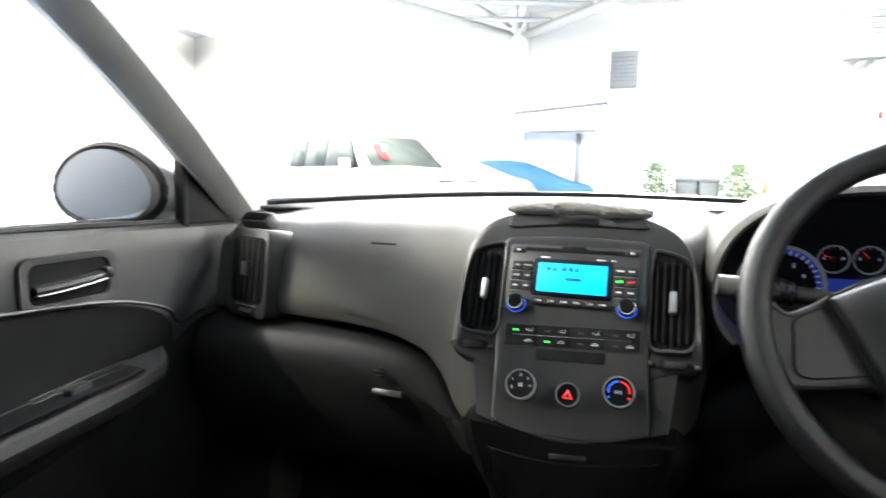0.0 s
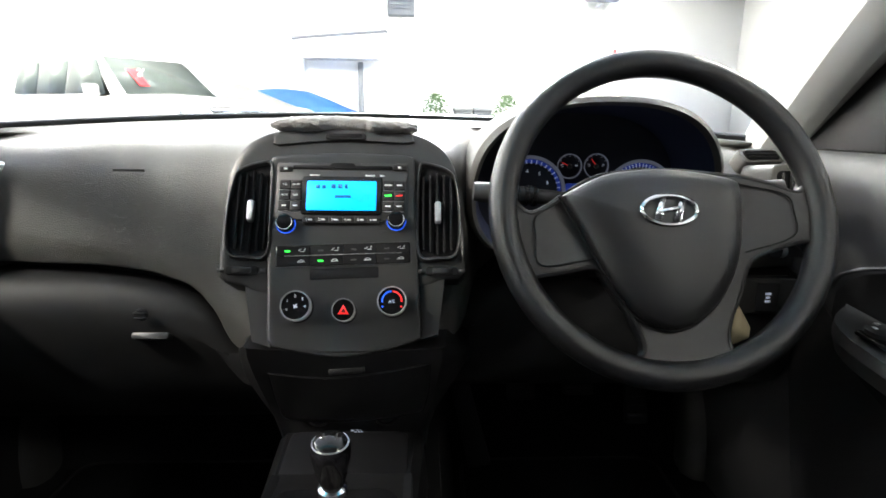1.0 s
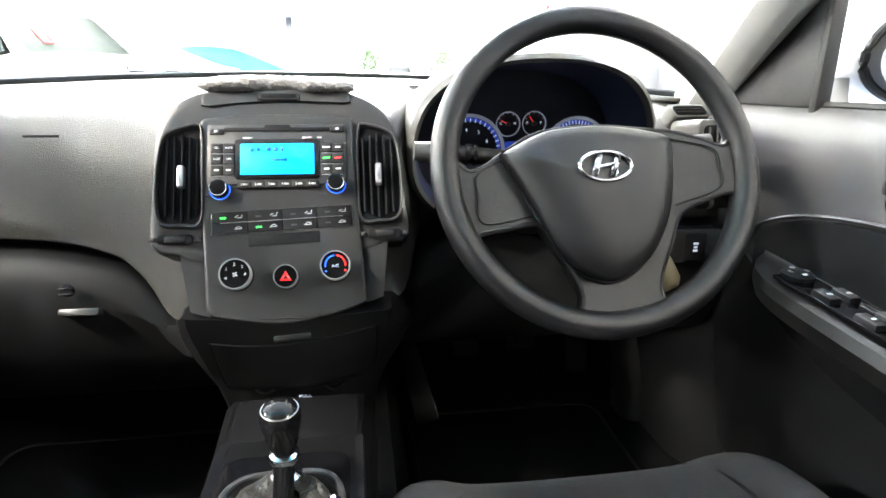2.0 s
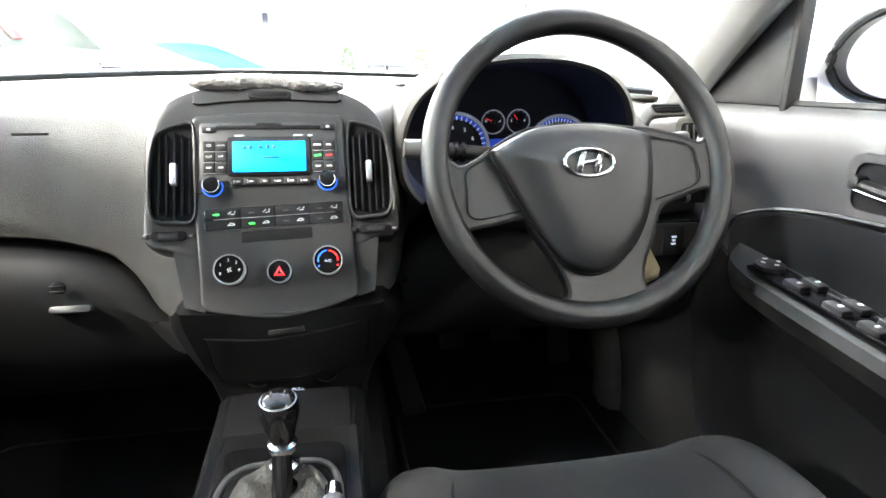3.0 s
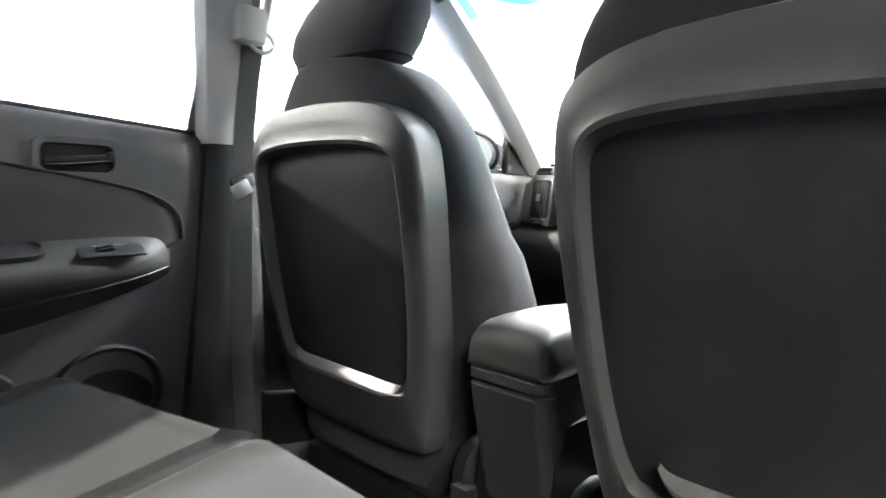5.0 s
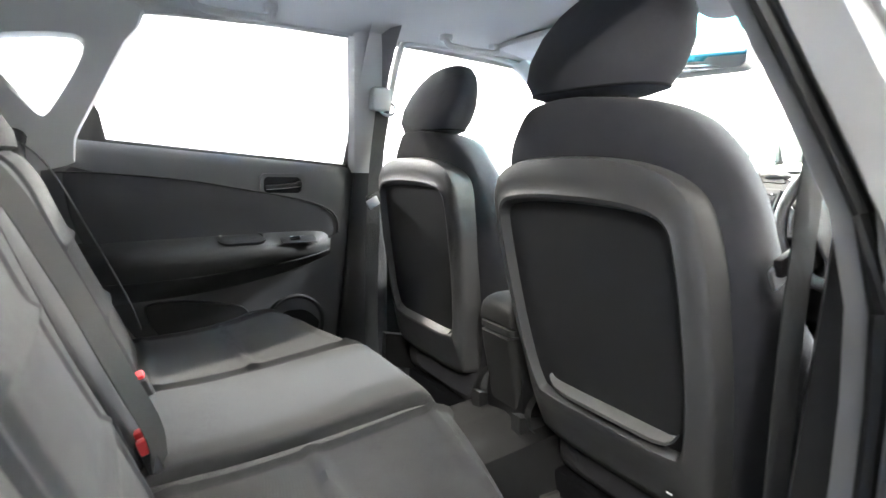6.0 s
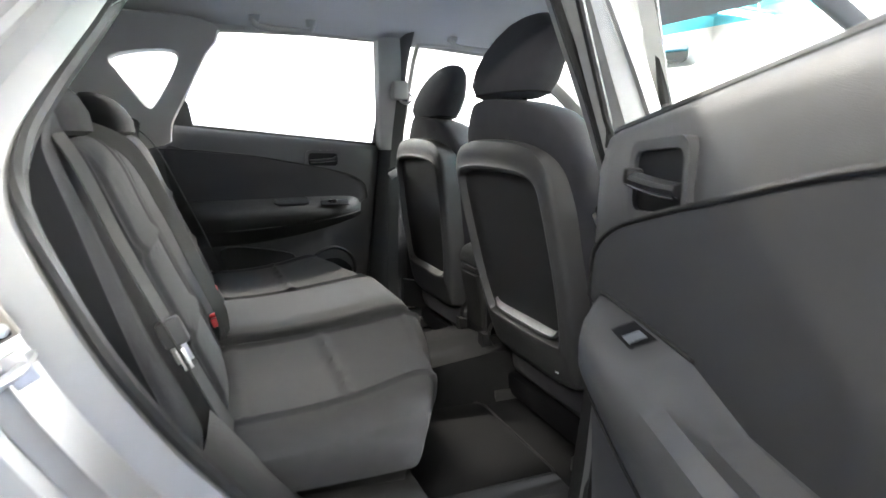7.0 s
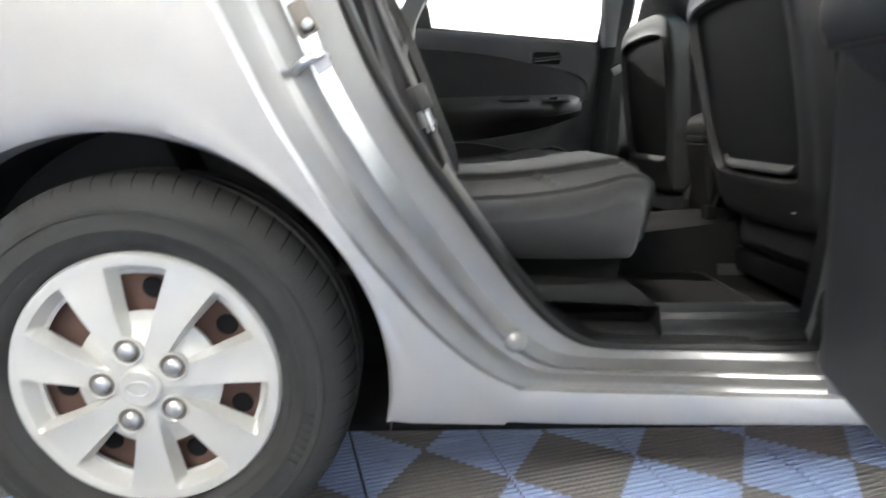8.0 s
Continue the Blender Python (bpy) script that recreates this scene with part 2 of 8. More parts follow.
def plate(outline, push, bm=None, bevel=0.0):
    """A flat outline pushed along a vector into a solid."""
    own = bmesh.new()
    f = own.faces.new([own.verts.new(p) for p in outline])
    g = bmesh.ops.extrude_face_region(own, geom=[f])
    bmesh.ops.translate(own, vec=push, verts=[v for v in g["geom"] if isinstance(v, bmesh.types.BMVert)])
    bmesh.ops.recalc_face_normals(own, faces=own.faces)
    if bevel:
        bmesh.ops.bevel(own, geom=own.edges[:], offset=bevel, segments=2, profile=0.5, affect="EDGES")
    return merge(bm, own)


def frame_matrix(origin, u, v):
    """Local x along u, y along v, z out of both."""
    u, v = Vector(u).normalized(), Vector(v).normalized()
    w = u.cross(v).normalized()
    v = w.cross(u)
    m = Matrix.Identity(4)
    for i in range(3):
        m[i][0], m[i][1], m[i][2], m[i][3] = u[i], v[i], w[i], origin[i]
    return m


def rrect(w, h, r, n=4):
    """A rounded rectangle about the origin, as 2D points."""
    out = []
    for cx, cy, a0 in ((w / 2 - r, h / 2 - r, 0), (-w / 2 + r, h / 2 - r, 90), (-w / 2 + r, -h / 2 + r, 180), (w / 2 - r, -h / 2 + r, 270)):
        for i in range(n + 1):
            a = radians(a0 + 90 * i / n)
            out.append((cx + r * math.cos(a), cy + r * math.sin(a)))
    return out


def pad(m, w, h, r, depth, mid=None, bm=None, back=0.0, bevel=0.25, outline=None):
    """A rounded-rectangle block on the local xy plane of m, depth along local z, with softened front edge."""
    o = outline or rrect(w, h, r)
    b = bevel * depth
    rings = []
    for s, z in ((1, -back), (1, depth - b), (1 - 0.5 * b / max(w, h) * 2, depth - 0.3 * b), (1 - b / max(w, h) * 2.2, depth)):
        rings.append([m @ Vector((x * s, y * s, z)) for x, y in o])
    return loft(rings, bm=bm)


def text(name, body, m, size, material, parent=None, depth=0.0004):
    cu = bpy.data.curves.new(name, "FONT")
    cu.body, cu.size, cu.extrude, cu.align_x, cu.align_y = body, size, depth, "CENTER", "CENTER"
    tmp = bpy.data.objects.new(name, cu)
    me = bpy.data.meshes.new_from_object(tmp)
    bpy.data.objects.remove(tmp)
    me.transform(m)
    me.materials.clear()
    me.materials.append(material)
    ob = new(name, me)
    if parent is not None:
        ob.parent = parent
    return ob

# ---- the hall ----
WALL = mat("white_wall", (0.8, 0.8, 0.78), 0.8, bump=0.15, scale=30, var=0.03, vscale=1.5)
# grey only to weaken the bounce off the unseen rear wall
DIMWALL = mat("dim_bounce_wall", (0.32, 0.32, 0.31), 0.8, bump=0.15, scale=30, var=0.05, vscale=1.5)
CEIL = mat("white_roof_sheet", (0.8, 0.8, 0.79), 0.7, bump=0.1, scale=20, var=0.03, vscale=2)
STEEL = mat("pale_steel", (0.5, 0.5, 0.48), 0.6, bump=0.1, scale=60, var=0.08)
GREYSTEEL = mat("grey_steel", (0.12, 0.13, 0.14), 0.6, bump=0.1, scale=60, var=0.1)
LIGHTPANEL = mat("lamp_diffuser", (1.0, 1.0, 1.0), 0.5, emit=14.0)

X0, X1, Y0, Y1, ZC = -13.0, 8.0, -8.0, 16.0, 5.2


def slab(name, x0, x1, y0, y1, z0, z1, material, label="", category=""):
    ob = part(name, block(x1 - x0, y1 - y0, z1 - z0, 0, m=Matrix.Translation(((x0 + x1) / 2, (y0 + y1) / 2, (z0 + z1) / 2))), material)
    return tagged(ob, label, category, kind="structure")


slab("wall_north", X0 - 0.2, X1 + 0.2, Y1, Y1 + 0.2, 0, ZC, WALL, "white painted showroom wall behind the parked cars", "wall")
# closing wall out of view, its grey chosen to darken the cabin's rear
slab("wall_south", X0 - 0.2, X1 + 0.2, Y0 - 0.2, Y0, 0, ZC, DIMWALL, "unseen rear wall, made grey to cut light from behind", "wall")
slab("wall_west", X0 - 0.2, X0, Y0, Y1, 0, ZC, WALL, "long white painted wall of the showroom", "wall")
slab("wall_east", X1, X1 + 0.2, Y0, Y1, 0, ZC, WALL, "white painted side wall of the showroom", "wall")
slab("ceiling", X0 - 0.2, X1 + 0.2, Y0 - 0.2, Y1 + 0.2, ZC, ZC + 0.15, CEIL, "white sheet roof over the showroom", "ceiling")


def ceiling_lamp(x, y, k, up, wide=0.5, long=3.0, tint=(1.0, 0.96, 0.90)):
    t = thing("ceiling_light", "long white ceiling light with a bright diffuser, placed to light the hall", "lamp", "ceiling lights")
    t.matrix_world = pose(x, y, ZC - 0.55)
    part("housing", block(wide + 0.12, long + 0.1, 0.1, 0.015, m=Matrix.Translation((0, 0, 0.06))), STEEL, t)
    part("diffuser", block(wide, long, 0.02, 0.004), LIGHTPANEL, t, "glowing white diffuser")
    for yy in (-0.4 * long, 0.4 * long):
        part("rod", tube([(0, yy, 0.1), (0, yy, 0.6)], 0.012, 8), STEEL, t)
    lamp_panel("ceiling_lamp", x, y, ZC - 0.58, wide, long, LAMP_POWER * k, 0.0, tint)
    # extra upward light, added to whiten the roof sheet
    lamp_panel("roof_fill", x, y, ZC - 0.40, wide, long, LAMP_POWER * up, 180, tint)


# added lamps, placed and tinted to brighten walls, roof and cabin
for lx, ly, lk, lu in ((-9.5, 10.5, 1, 2), (-9.5, 3.5, 0.8, 1), (-9.5, -3.5, 0.2, 0.6), (-4.5, 9.5, 0.4, 1.5), (3.6, 13.3, 0.5, 1.2), (-10.4, 13.6, 0.8, 2.0), (0.2, 7.4, 1.3, 0.5), (6.0, 6.5, 0.22, 0.8), (5.2, -2.6, 0.10, 0.25)):
    ceiling_lamp(lx, ly, lk, lu, tint=(0.94, 0.975, 1.0) if lx == 0.2 else (1.0, 0.95, 0.86) if lx > 0 else (1.0, 0.96, 0.90))
# narrow lamp inferred from the shadow edges on bench and dash
ceiling_lamp(-4.05, 0.4, 0.30, 0.15, 0.22, 1.2, (1.0, 0.94, 0.84))

# ---- the car's shell ----
car = thing("hatchback_car", "silver five-door hatchback car with its rear door open", "car")


def smooth_table(table):
    """A finely sampled smooth curve through a table."""
    return [(p.x, p.y) for p in spline([V(a, b, 0) for a, b in table], 8)]


def lerp_table(table, v):
    if v <= table[0][0]:
        return table[0][1]
    for (a, fa), (b, fb) in zip(table, table[1:]):
        if v <= b:
            return fa + (fb - fa) * (v - a) / (b - a)
    return table[-1][1]


SIDE = ((0.2, 0.838), (0.26, 0.860), (0.32, 0.868), (0.5, 0.876), (0.7, 0.882), (0.86, 0.876), (0.95, 0.858), (1.02, 0.825), (1.08, 0.79), (1.36, 0.635), (1.43, 0.58))

SIDE = smooth_table(SIDE)


def side_x(y, z):
    """Half width of the body outside."""
    x = lerp_table(SIDE, z)
    if y < 0.3:
        x -= 0.07 * (0.3 - y) ** 2
    if y > 2.3:
        x -= 0.06 * (y - 2.3) ** 2
    return x


def inner_x(z):
    """Half width of the trim inside."""
    return 0.715 - 0.02 * max(0.0, 0.8 - z) - 0.34 * max(0.0, z - 1.0)


# Opening of a rear door: outer shut edge and inner seal edge, as (y, z), from the sill's front back and round.
SHUT = [(1.07, 0.283), (0.85, 0.292), (0.66, 0.299), (0.56, 0.304), (0.49, 0.342), (0.42, 0.405), (0.36, 0.475), (0.297, 0.56), (0.22, 0.69), (0.15, 0.84), (0.112, 0.92), (0.12, 0.98), (0.165, 1.06), (0.25, 1.17),
        (0.36, 1.31), (0.46, 1.385), (0.65, 1.415), (0.88, 1.425), (1.04, 1.42), (1.08, 1.36), (1.10, 1.2), (1.11, 1.05), (1.11, 0.7), (1.105, 0.45), (1.09, 0.31)]
INNER = [(1.05, 0.33), (0.86, 0.333), (0.72, 0.336), (0.66, 0.35), (0.60, 0.395), (0.53, 0.48), (0.46, 0.576), (0.41, 0.645), (0.345, 0.755), (0.30, 0.855), (0.268, 0.94), (0.27, 1.0), (0.295, 1.06), (0.345, 1.15),
         (0.42, 1.29), (0.50, 1.355), (0.65, 1.385), (0.86, 1.395), (1.0, 1.39), (1.045, 1.345), (1.062, 1.2), (1.075, 1.05), (1.075, 0.7), (1.075, 0.45), (1.065, 0.345)]


def opening_ring(f, depth, s):
    a, b = spline([V(y, z, 0) for y, z in SHUT], 4, True), spline([V(y, z, 0) for y, z in INNER], 4, True)
    out = []
    for p, q in zip(a, b):
        c = p.lerp(q, f)
        if s < 0:
            # the closed side's frame sits a little further forward
            k = max(0.0, min(1.0, (c.y - 0.9) / 0.2))
            c = c + V(0.10 * k * max(0.0, min(1.0, (0.75 - c.x) / 0.4)) + (0.045 if c.x > 1.0 else 0.0), 0, 0)
        out.append(V(s * (side_x(c.x, c.y) - depth), c.x, c.y))
    return out


def quarter_panel(s):
    cy, cz, r0 = 0.0, 0.315, 0.363
    edge = [V(y, z, 0) for y, z in [(0.392, 0.25), (0.54, 0.244)]] + spline([V(y, z, 0) for y, z in SHUT[3:13]], 4) + [V(y, z, 0) for y, z in ((0.0, 1.085), (-0.3, 1.1), (-0.6, 1.1), (-0.66, 0.9), (-0.7, 0.62), (-0.64, 0.42), (-0.42, 0.27))]
    pts = evenly(edge, 140)
    rings = []
    angles = [math.atan2(p.y - cz, p.x - cy) for p in pts]
    angles = [a + 2 * math.pi if a < -1.2 else a for a in angles]
    angles = [max(angles[:i + 1]) for i in range(len(angles))]
    for _ in range(3):
        span = [min(14, i, len(angles) - 1 - i) for i in range(len(angles))]
        angles = [sum(angles[i - k:i + k + 1]) / (2 * k + 1) for i, k in enumerate(span)]
    for f, dx in ((0, 0.05), (0, 0.004), (0.03, -0.004), (0.07, -0.004), (0.12, -0.003), (0.17, -0.001), (0.22, 0), (0.3, 0), (0.4, 0), (0.5, 0), (0.6, 0), (0.7, 0), (0.8, 0), (0.9, 0), (0.97, 0.0), (0.992, 0.001), (1.0, 0.006)):
        ring = []
        for p, a in zip(pts, angles):
            q = V(cy + r0 * math.cos(a), cz + r0 * math.sin(a), 0).lerp(p, f)
            flare = 0.012 * (1 - (f / 0.22 - 1) ** 2 if f < 0.22 else 0.5 + 0.5 * math.cos(math.pi * (f - 0.22) / 0.78)) * min(1.0, (p - V(cy + r0 * math.cos(a), cz + r0 * math.sin(a), 0)).length / 0.9)
            joined = p.y < 0.302 and p.x > 0.3
            ring.append(V(s * (side_x(q.x, q.y) + flare - (0.0 if joined and f > 0.9 else dx)), q.x, q.y))
        rings.append(ring)
    return loft(rings, closed=False, caps=False)


for s in (1, -1):
    part("quarter_panel", quarter_panel(s), PAINT, car)
    steps = ((0.0, 0.006), (0.025, 0.016), (0.16, 0.020), (0.24, 0.026), (0.30, 0.046), (0.42, 0.050), (0.50, 0.046), (0.58, 0.064), (0.66, 0.080), (0.86, 0.084), (0.95, 0.088), (1.0, 0.10), (1.0, 0.13))
    if s > 0:
        part("door_jamb", loft([opening_ring(f, d, s) for f, d in steps], around=False, caps=False), JAMBSHADED, car)
        part("door_seal", tube(opening_ring(1.03, 0.098, s), 0.010, 8, closed=True), SEAL, car, "black rubber door seal")
    # sill
    rings = []
    for y in np.linspace(0.532, 2.27, 30):
        k = lerp_table(((0.53, 0.2444), (0.64, 0.238), (0.863, 0.232), (1.09, 0.228), (2.27, 0.22)), y)
        h = lerp_table(((0.56, 0.3035), (0.66, 0.2985), (0.85, 0.2915), (1.07, 0.2825), (2.27, 0.275)), y)
        rings.append([V(s * (side_x(y, z) - dx), y, z) for z, dx in ((h + 0.002, 0.02), (h + 0.001, 0.003), (h - 0.004, 0.0006), ((h + k) / 2, 0.0006), (k + 0.012, 0.0006), (k + 0.004, 0.003), (k, 0.012))] + [V(s * 0.70, y, k - 0.012)])
    part("sill_panel", sheet(rings, 0.0), PAINT, car)
    # inner sill and scuff plate
    rings = [[V(s * x, y, z) for x, z in ((0.752, 0.300), (0.752, 0.338), (0.745, 0.346), (0.735, 0.352), (0.70, 0.356), (0.69, 0.366), (0.64, 0.368), (0.62, 0.36), (0.60, 0.29))] for y in np.linspace(0.62, 1.09, 8)]
    part("scuff_plate", sheet(rings, 0.0), DARK, car, "black ribbed plastic sill plate")
    # moulded trim along the foot of the opening
    if s > 0:
        low = [i for i, p in enumerate(opening_ring(1.0, 0.1, s)) if p.z < 0.62 and p.y < 1.0]
        bands = [[opening_ring(f, d, s)[i] + V(0, 0, dz) for i in sorted(low, key=lambda i: (i + 50) % 100)] for f, d, dz in ((1.02, 0.095, 0.0), (1.06, 0.100, 0.006), (1.10, 0.12, 0.008), (1.14, 0.17, 0.006), (1.16, 0.24, -0.01))]
        part("aperture_trim", sheet(bands, 0.0), DARK, car, "black plastic trim along the foot of the door opening")
    # grommet on the jamb
    part("jamb_plug", lathe([(0.0, 0.006), (0.01, 0.006), (0.0145, 0.004), (0.017, 0.0), (0.0175, -0.004)], frame_matrix((s * 0.824, 0.553, 0.367), (0, 0.8, 0.6), (-s * 0.35, -0.56 * s, 0.75 * s)), 24), JAMBSHADED, car)
    # striker: plate, loop and latch hole
    part("striker", tube(spline([(s * 0.80, 0.240, 0.757), (s * 0.836, 0.242, 0.759), (s * 0.850, 0.258, 0.769), (s * 0.836, 0.274, 0.779), (s * 0.80, 0.276, 0.781)], 4), 0.0065, 8), SATIN, car, "steel door striker loop")
    part("striker_plate", block(0.005, 0.055, 0.038, 0.003, m=pose(s * 0.828, 0.258, 0.769, 30)), SATIN, car)
    part("latch_recess", block(0.010, 0.026, 0.046, 0.003, m=pose(s * 0.821, 0.253, 0.828, 28)), LATCHSHADE, car, "brown-grey latch recess")
    part("latch_hole", block(0.010, 0.018, 0.012, 0.003, m=pose(s * 0.8225, 0.259, 0.815, 28)), BLACK, car)
    part("jamb_bolt", lathe([(0.0, 0.007), (0.006, 0.006), (0.008, 0.0)], frame_matrix((s * 0.827, 0.259, 0.819), (0, 1, 0), (0, 0, s)), 12), SATIN, car)

# wheel-arch liner
for s in (1, -1):
    rings = []
    for a in np.linspace(-0.25, math.pi + 0.25, 40):
        rings.append([V(s * x, 0.372 * math.cos(a), 0.315 + 0.372 * math.sin(a)) for x in (0.868, 0.80, 0.60, 0.52)])
    part("arch_liner", sheet(rings, 0.0), DARK, car, "black plastic wheel-arch liner")
    part("arch_back", plate([(s * 0.53, 0.38 * math.cos(a), 0.315 + 0.38 * math.sin(a)) for a in np.linspace(-0.4, math.pi + 0.4, 30)], (s * 0.01, 0, 0)), BLACK, car)

# roof skin and headliner
def roof_z(y):
    return 1.465 - 0.035 * ((y - 0.95) / 0.9) ** 2 if y > -0.4 else 1.387


def roof_ring(y, drop, w):
    z = roof_z(y) - drop
    top = [(0, z), (0.2, z - 0.004), (0.4, z - 0.018), (0.52, z - 0.04), (w - 0.02, z - 0.068), (w, z - 0.095)]
    return [V(-x, y, h) for x, h in top[:0:-1]] + [V(x, y, h) for x, h in top]


part("roof", sheet([roof_ring(y, 0.0, 0.63) for y in np.linspace(-0.6, 1.70, 20)], 0.0), PAINT, car)
def liner_ring(y):
    z = roof_z(y) - 0.035
    edge = 1.378 - 0.05 * max(0.0, (0.6 - y)) ** 2 - 0.05 * max(0.0, (y - 1.4)) ** 2
    top = [(0, z), (0.2, z - 0.003), (0.38, z - 0.011), (0.49, z - 0.022), (0.55, (z + edge) / 2 - 0.004), (0.585, edge + 0.006), (0.601, edge)]
    return [V(-x, y, h) for x, h in top[:0:-1]] + [V(x, y, h) for x, h in top]


liner = part("headliner", sheet([liner_ring(y) for y in np.linspace(-0.58, 1.715, 26)], 0.0), LINER, car, "light grey fabric headliner")

# pillar trims, windows at the rear corner
def polar_plate(outer, inner, s, xf, thick):
    """A trim plate with one opening through it; outlines as (y, z)."""
    n = 64
    c = sum((V(y, z, 0) for y, z in inner), V(0, 0, 0)) / len(inner)
    def at(poly):
        pts = evenly(spline([V(y, z, 0) for y, z in poly], 6, True), 400, True)
        out = []
        for i in range(n):
            a = 2 * math.pi * i / n
            out.append(max(pts, key=lambda p: math.cos(math.atan2(p.y - c.y, p.x - c.x) - a)))
        return out
    o, i_ = at(outer), at(inner)
    rings = []
    for f, d in ((1.0, 0.035), (1.0, 0.006), (0.93, 0.0), (0.6, 0.0), (0.2, 0.0), (0.03, 0.004), (0.0, 0.012), (-0.015, 0.055)):
        rings.append([V(s * (xf(q.y) + d), q.x, q.y) for q in (b.lerp(a, f) for a, b in zip(o, i_))])
    return loft(rings, caps=False)


C_OUT = [(0.36, 0.98), (0.385, 1.05), (0.44, 1.16), (0.50, 1.28), (0.545, 1.35), (0.45, 1.385), (0.2, 1.385), (-0.05, 1.36), (-0.25, 1.3), (-0.3, 1.15), (-0.2, 1.0), (0.1, 0.95)]
C_IN = [(0.33, 1.105), (0.375, 1.175), (0.41, 1.25), (0.40, 1.278), (0.33, 1.276), (0.24, 1.258), (0.215, 1.238), (0.235, 1.205), (0.29, 1.13), (0.31, 1.105)]
for s in (1, -1):
    part("rear_pillar_trim", polar_plate([(y - (0.095 if s > 0 and y > 0.3 and z < 1.2 else 0), z) for y, z in C_OUT], [(y - (0.06 if s > 0 else 0), z) for y, z in C_IN], s, lambda z: 0.665 - 0.28 * max(0.0, z - 1.0), 0.02), PILLAR, car, "light grey rear pillar trim")
    q = part("quarter_glass", plate([(s * (0.72 - 0.3 * (z - 1.0)), y, z) for y, z in ((0.31, 1.06), (0.45, 1.29), (0.20, 1.285), (0.15, 1.24))], (s * 0.004, 0, 0)), GLASS, car, "rear corner window glass")
    q.visible_shadow = False
    # middle pillar: light upper trim, dark lower trim
    rings = []
    for z in np.linspace(0.975, 1.40, 12):
        f = (z - 0.975) / 0.425
        ya, yb, x = 1.135 - 0.055 * f, 1.225 - 0.035 * f, 0.70 - 0.30 * max(0, z - 1.0)
        rings.append([V(s * (x + 0.045), ya - 0.012, z), V(s * (x + 0.01), ya - 0.004, z), V(s * x, ya + 0.012, z), V(s * (x - 0.004), (ya + yb) / 2, z), V(s * x, yb - 0.012, z), V(s * (x + 0.01), yb + 0.004, z), V(s * (x + 0.045), yb + 0.01, z)])
    part("middle_pillar_trim", sheet(rings, 0.0), PILLAR, car, "light grey middle pillar trim")
    rings = []
    for z in np.linspace(0.33, 0.98, 12):
        f = (z - 0.33) / 0.65
        ya, yb, x = 1.075 + 0.055 * f, 1.25 - 0.02 * f, 0.695
        rings.append([V(s * (x + 0.09), ya - 0.012, z), V(s * (x + 0.01), ya - 0.004, z), V(s * x, ya + 0.012, z), V(s * (x - 0.004), (ya + yb) / 2, z), V(s * x, yb - 0.012, z), V(s * (x + 0.01), yb + 0.004, z), V(s * (x + 0.08), yb + 0.01, z)])
    part("lower_pillar_trim", sheet(rings, 0.0), DARK, car, "dark grey lower pillar trim")
    # painted pillar between the doors
    po = 0.07 if s < 0 else 0.02
    rings = [[V(s * (side_x(1.1, z) - 0.075), 1.035 + po, z), V(s * (side_x(1.1, z) - 0.025), 1.05 + po, z), V(s * (side_x(1.1, z) - 0.015), 1.09 + po * 0.7, z), V(s * (side_x(1.1, z) - 0.02), 1.15, z), V(s * (side_x(1.1, z) - 0.09), 1.19, z)] for z in np.linspace(0.30, 1.41, 16)]
    part("middle_pillar", sheet(rings, 0.0), JAMBSHADED, car)
    # front pillar trim between the windscreen edge and the door frame
    rings = []
    for f in np.linspace(0, 1, 14):
        e = V(s * (0.694 - 0.118 * f), 2.352 - 0.64 * f, 0.972 + 0.415 * f + 0.035 * math.sin(math.pi * f))
        d = V(s * (0.712 - 0.112 * f), 2.285 - 0.62 * f, 0.965 + 0.395 * f + 0.02 * math.sin(math.pi * f))
        mid = (e + d) / 2
        rings.append([e + V(s * 0.01, 0.03, 0.03), e, mid + V(-s * 0.012, -0.004, 0.0), d, d + V(s * 0.02, -0.004, -0.004), d + V(s * 0.06, 0.02, 0.0), e + V(s * 0.05, 0.05, 0.02)])
    part("front_pillar_trim", loft(rings), PILLAR, car, "light grey windscreen pillar trim")

# windscreen, its tinted strip, black frit line and the rear glass
def screen_ring(f, wide, lift):
    y, z = 2.62 - 0.92 * f, 1.012 + 0.395 * f + 0.03 * math.sin(math.pi * f)
    w = 0.70 - 0.11 * f
    return [V(w * wide * k, y - 0.26 * k * k * (1 - f), z + lift - 0.03 * k * k * (1 - 0.3 * f)) for k in np.linspace(-1, 1, 21)]


for name, fa, fb, m_, lab in (("windscreen", 0.0, 0.87, GLASS, "clear windscreen glass"), ("sun_strip", 0.87, 1.0, STRIP, "blue tinted sun strip along the windscreen top")):
    o = part(name, sheet([screen_ring(f, 1.0, 0) for f in np.linspace(fa, fb, 10)], 0.0), m_, car, lab)
    o.visible_shadow = False
part("windscreen_edge", tube([p + V(0, -0.012, 0.012) for p in screen_ring(0.0, 0.985, 0)], 0.0095, 8), GLOSS, car, "black band at the foot of the windscreen")
rear = part("rear_window", sheet([[V(x, -0.63 - 0.10 * f, 1.33 - 0.30 * f) for x in np.linspace(-0.55 - 0.05 * f, 0.55 + 0.05 * f, 8)] for f in (0, 0.5, 1)], 0.0), PRIVACY, car, "dark tinted rear window glass")
rear.visible_shadow = False
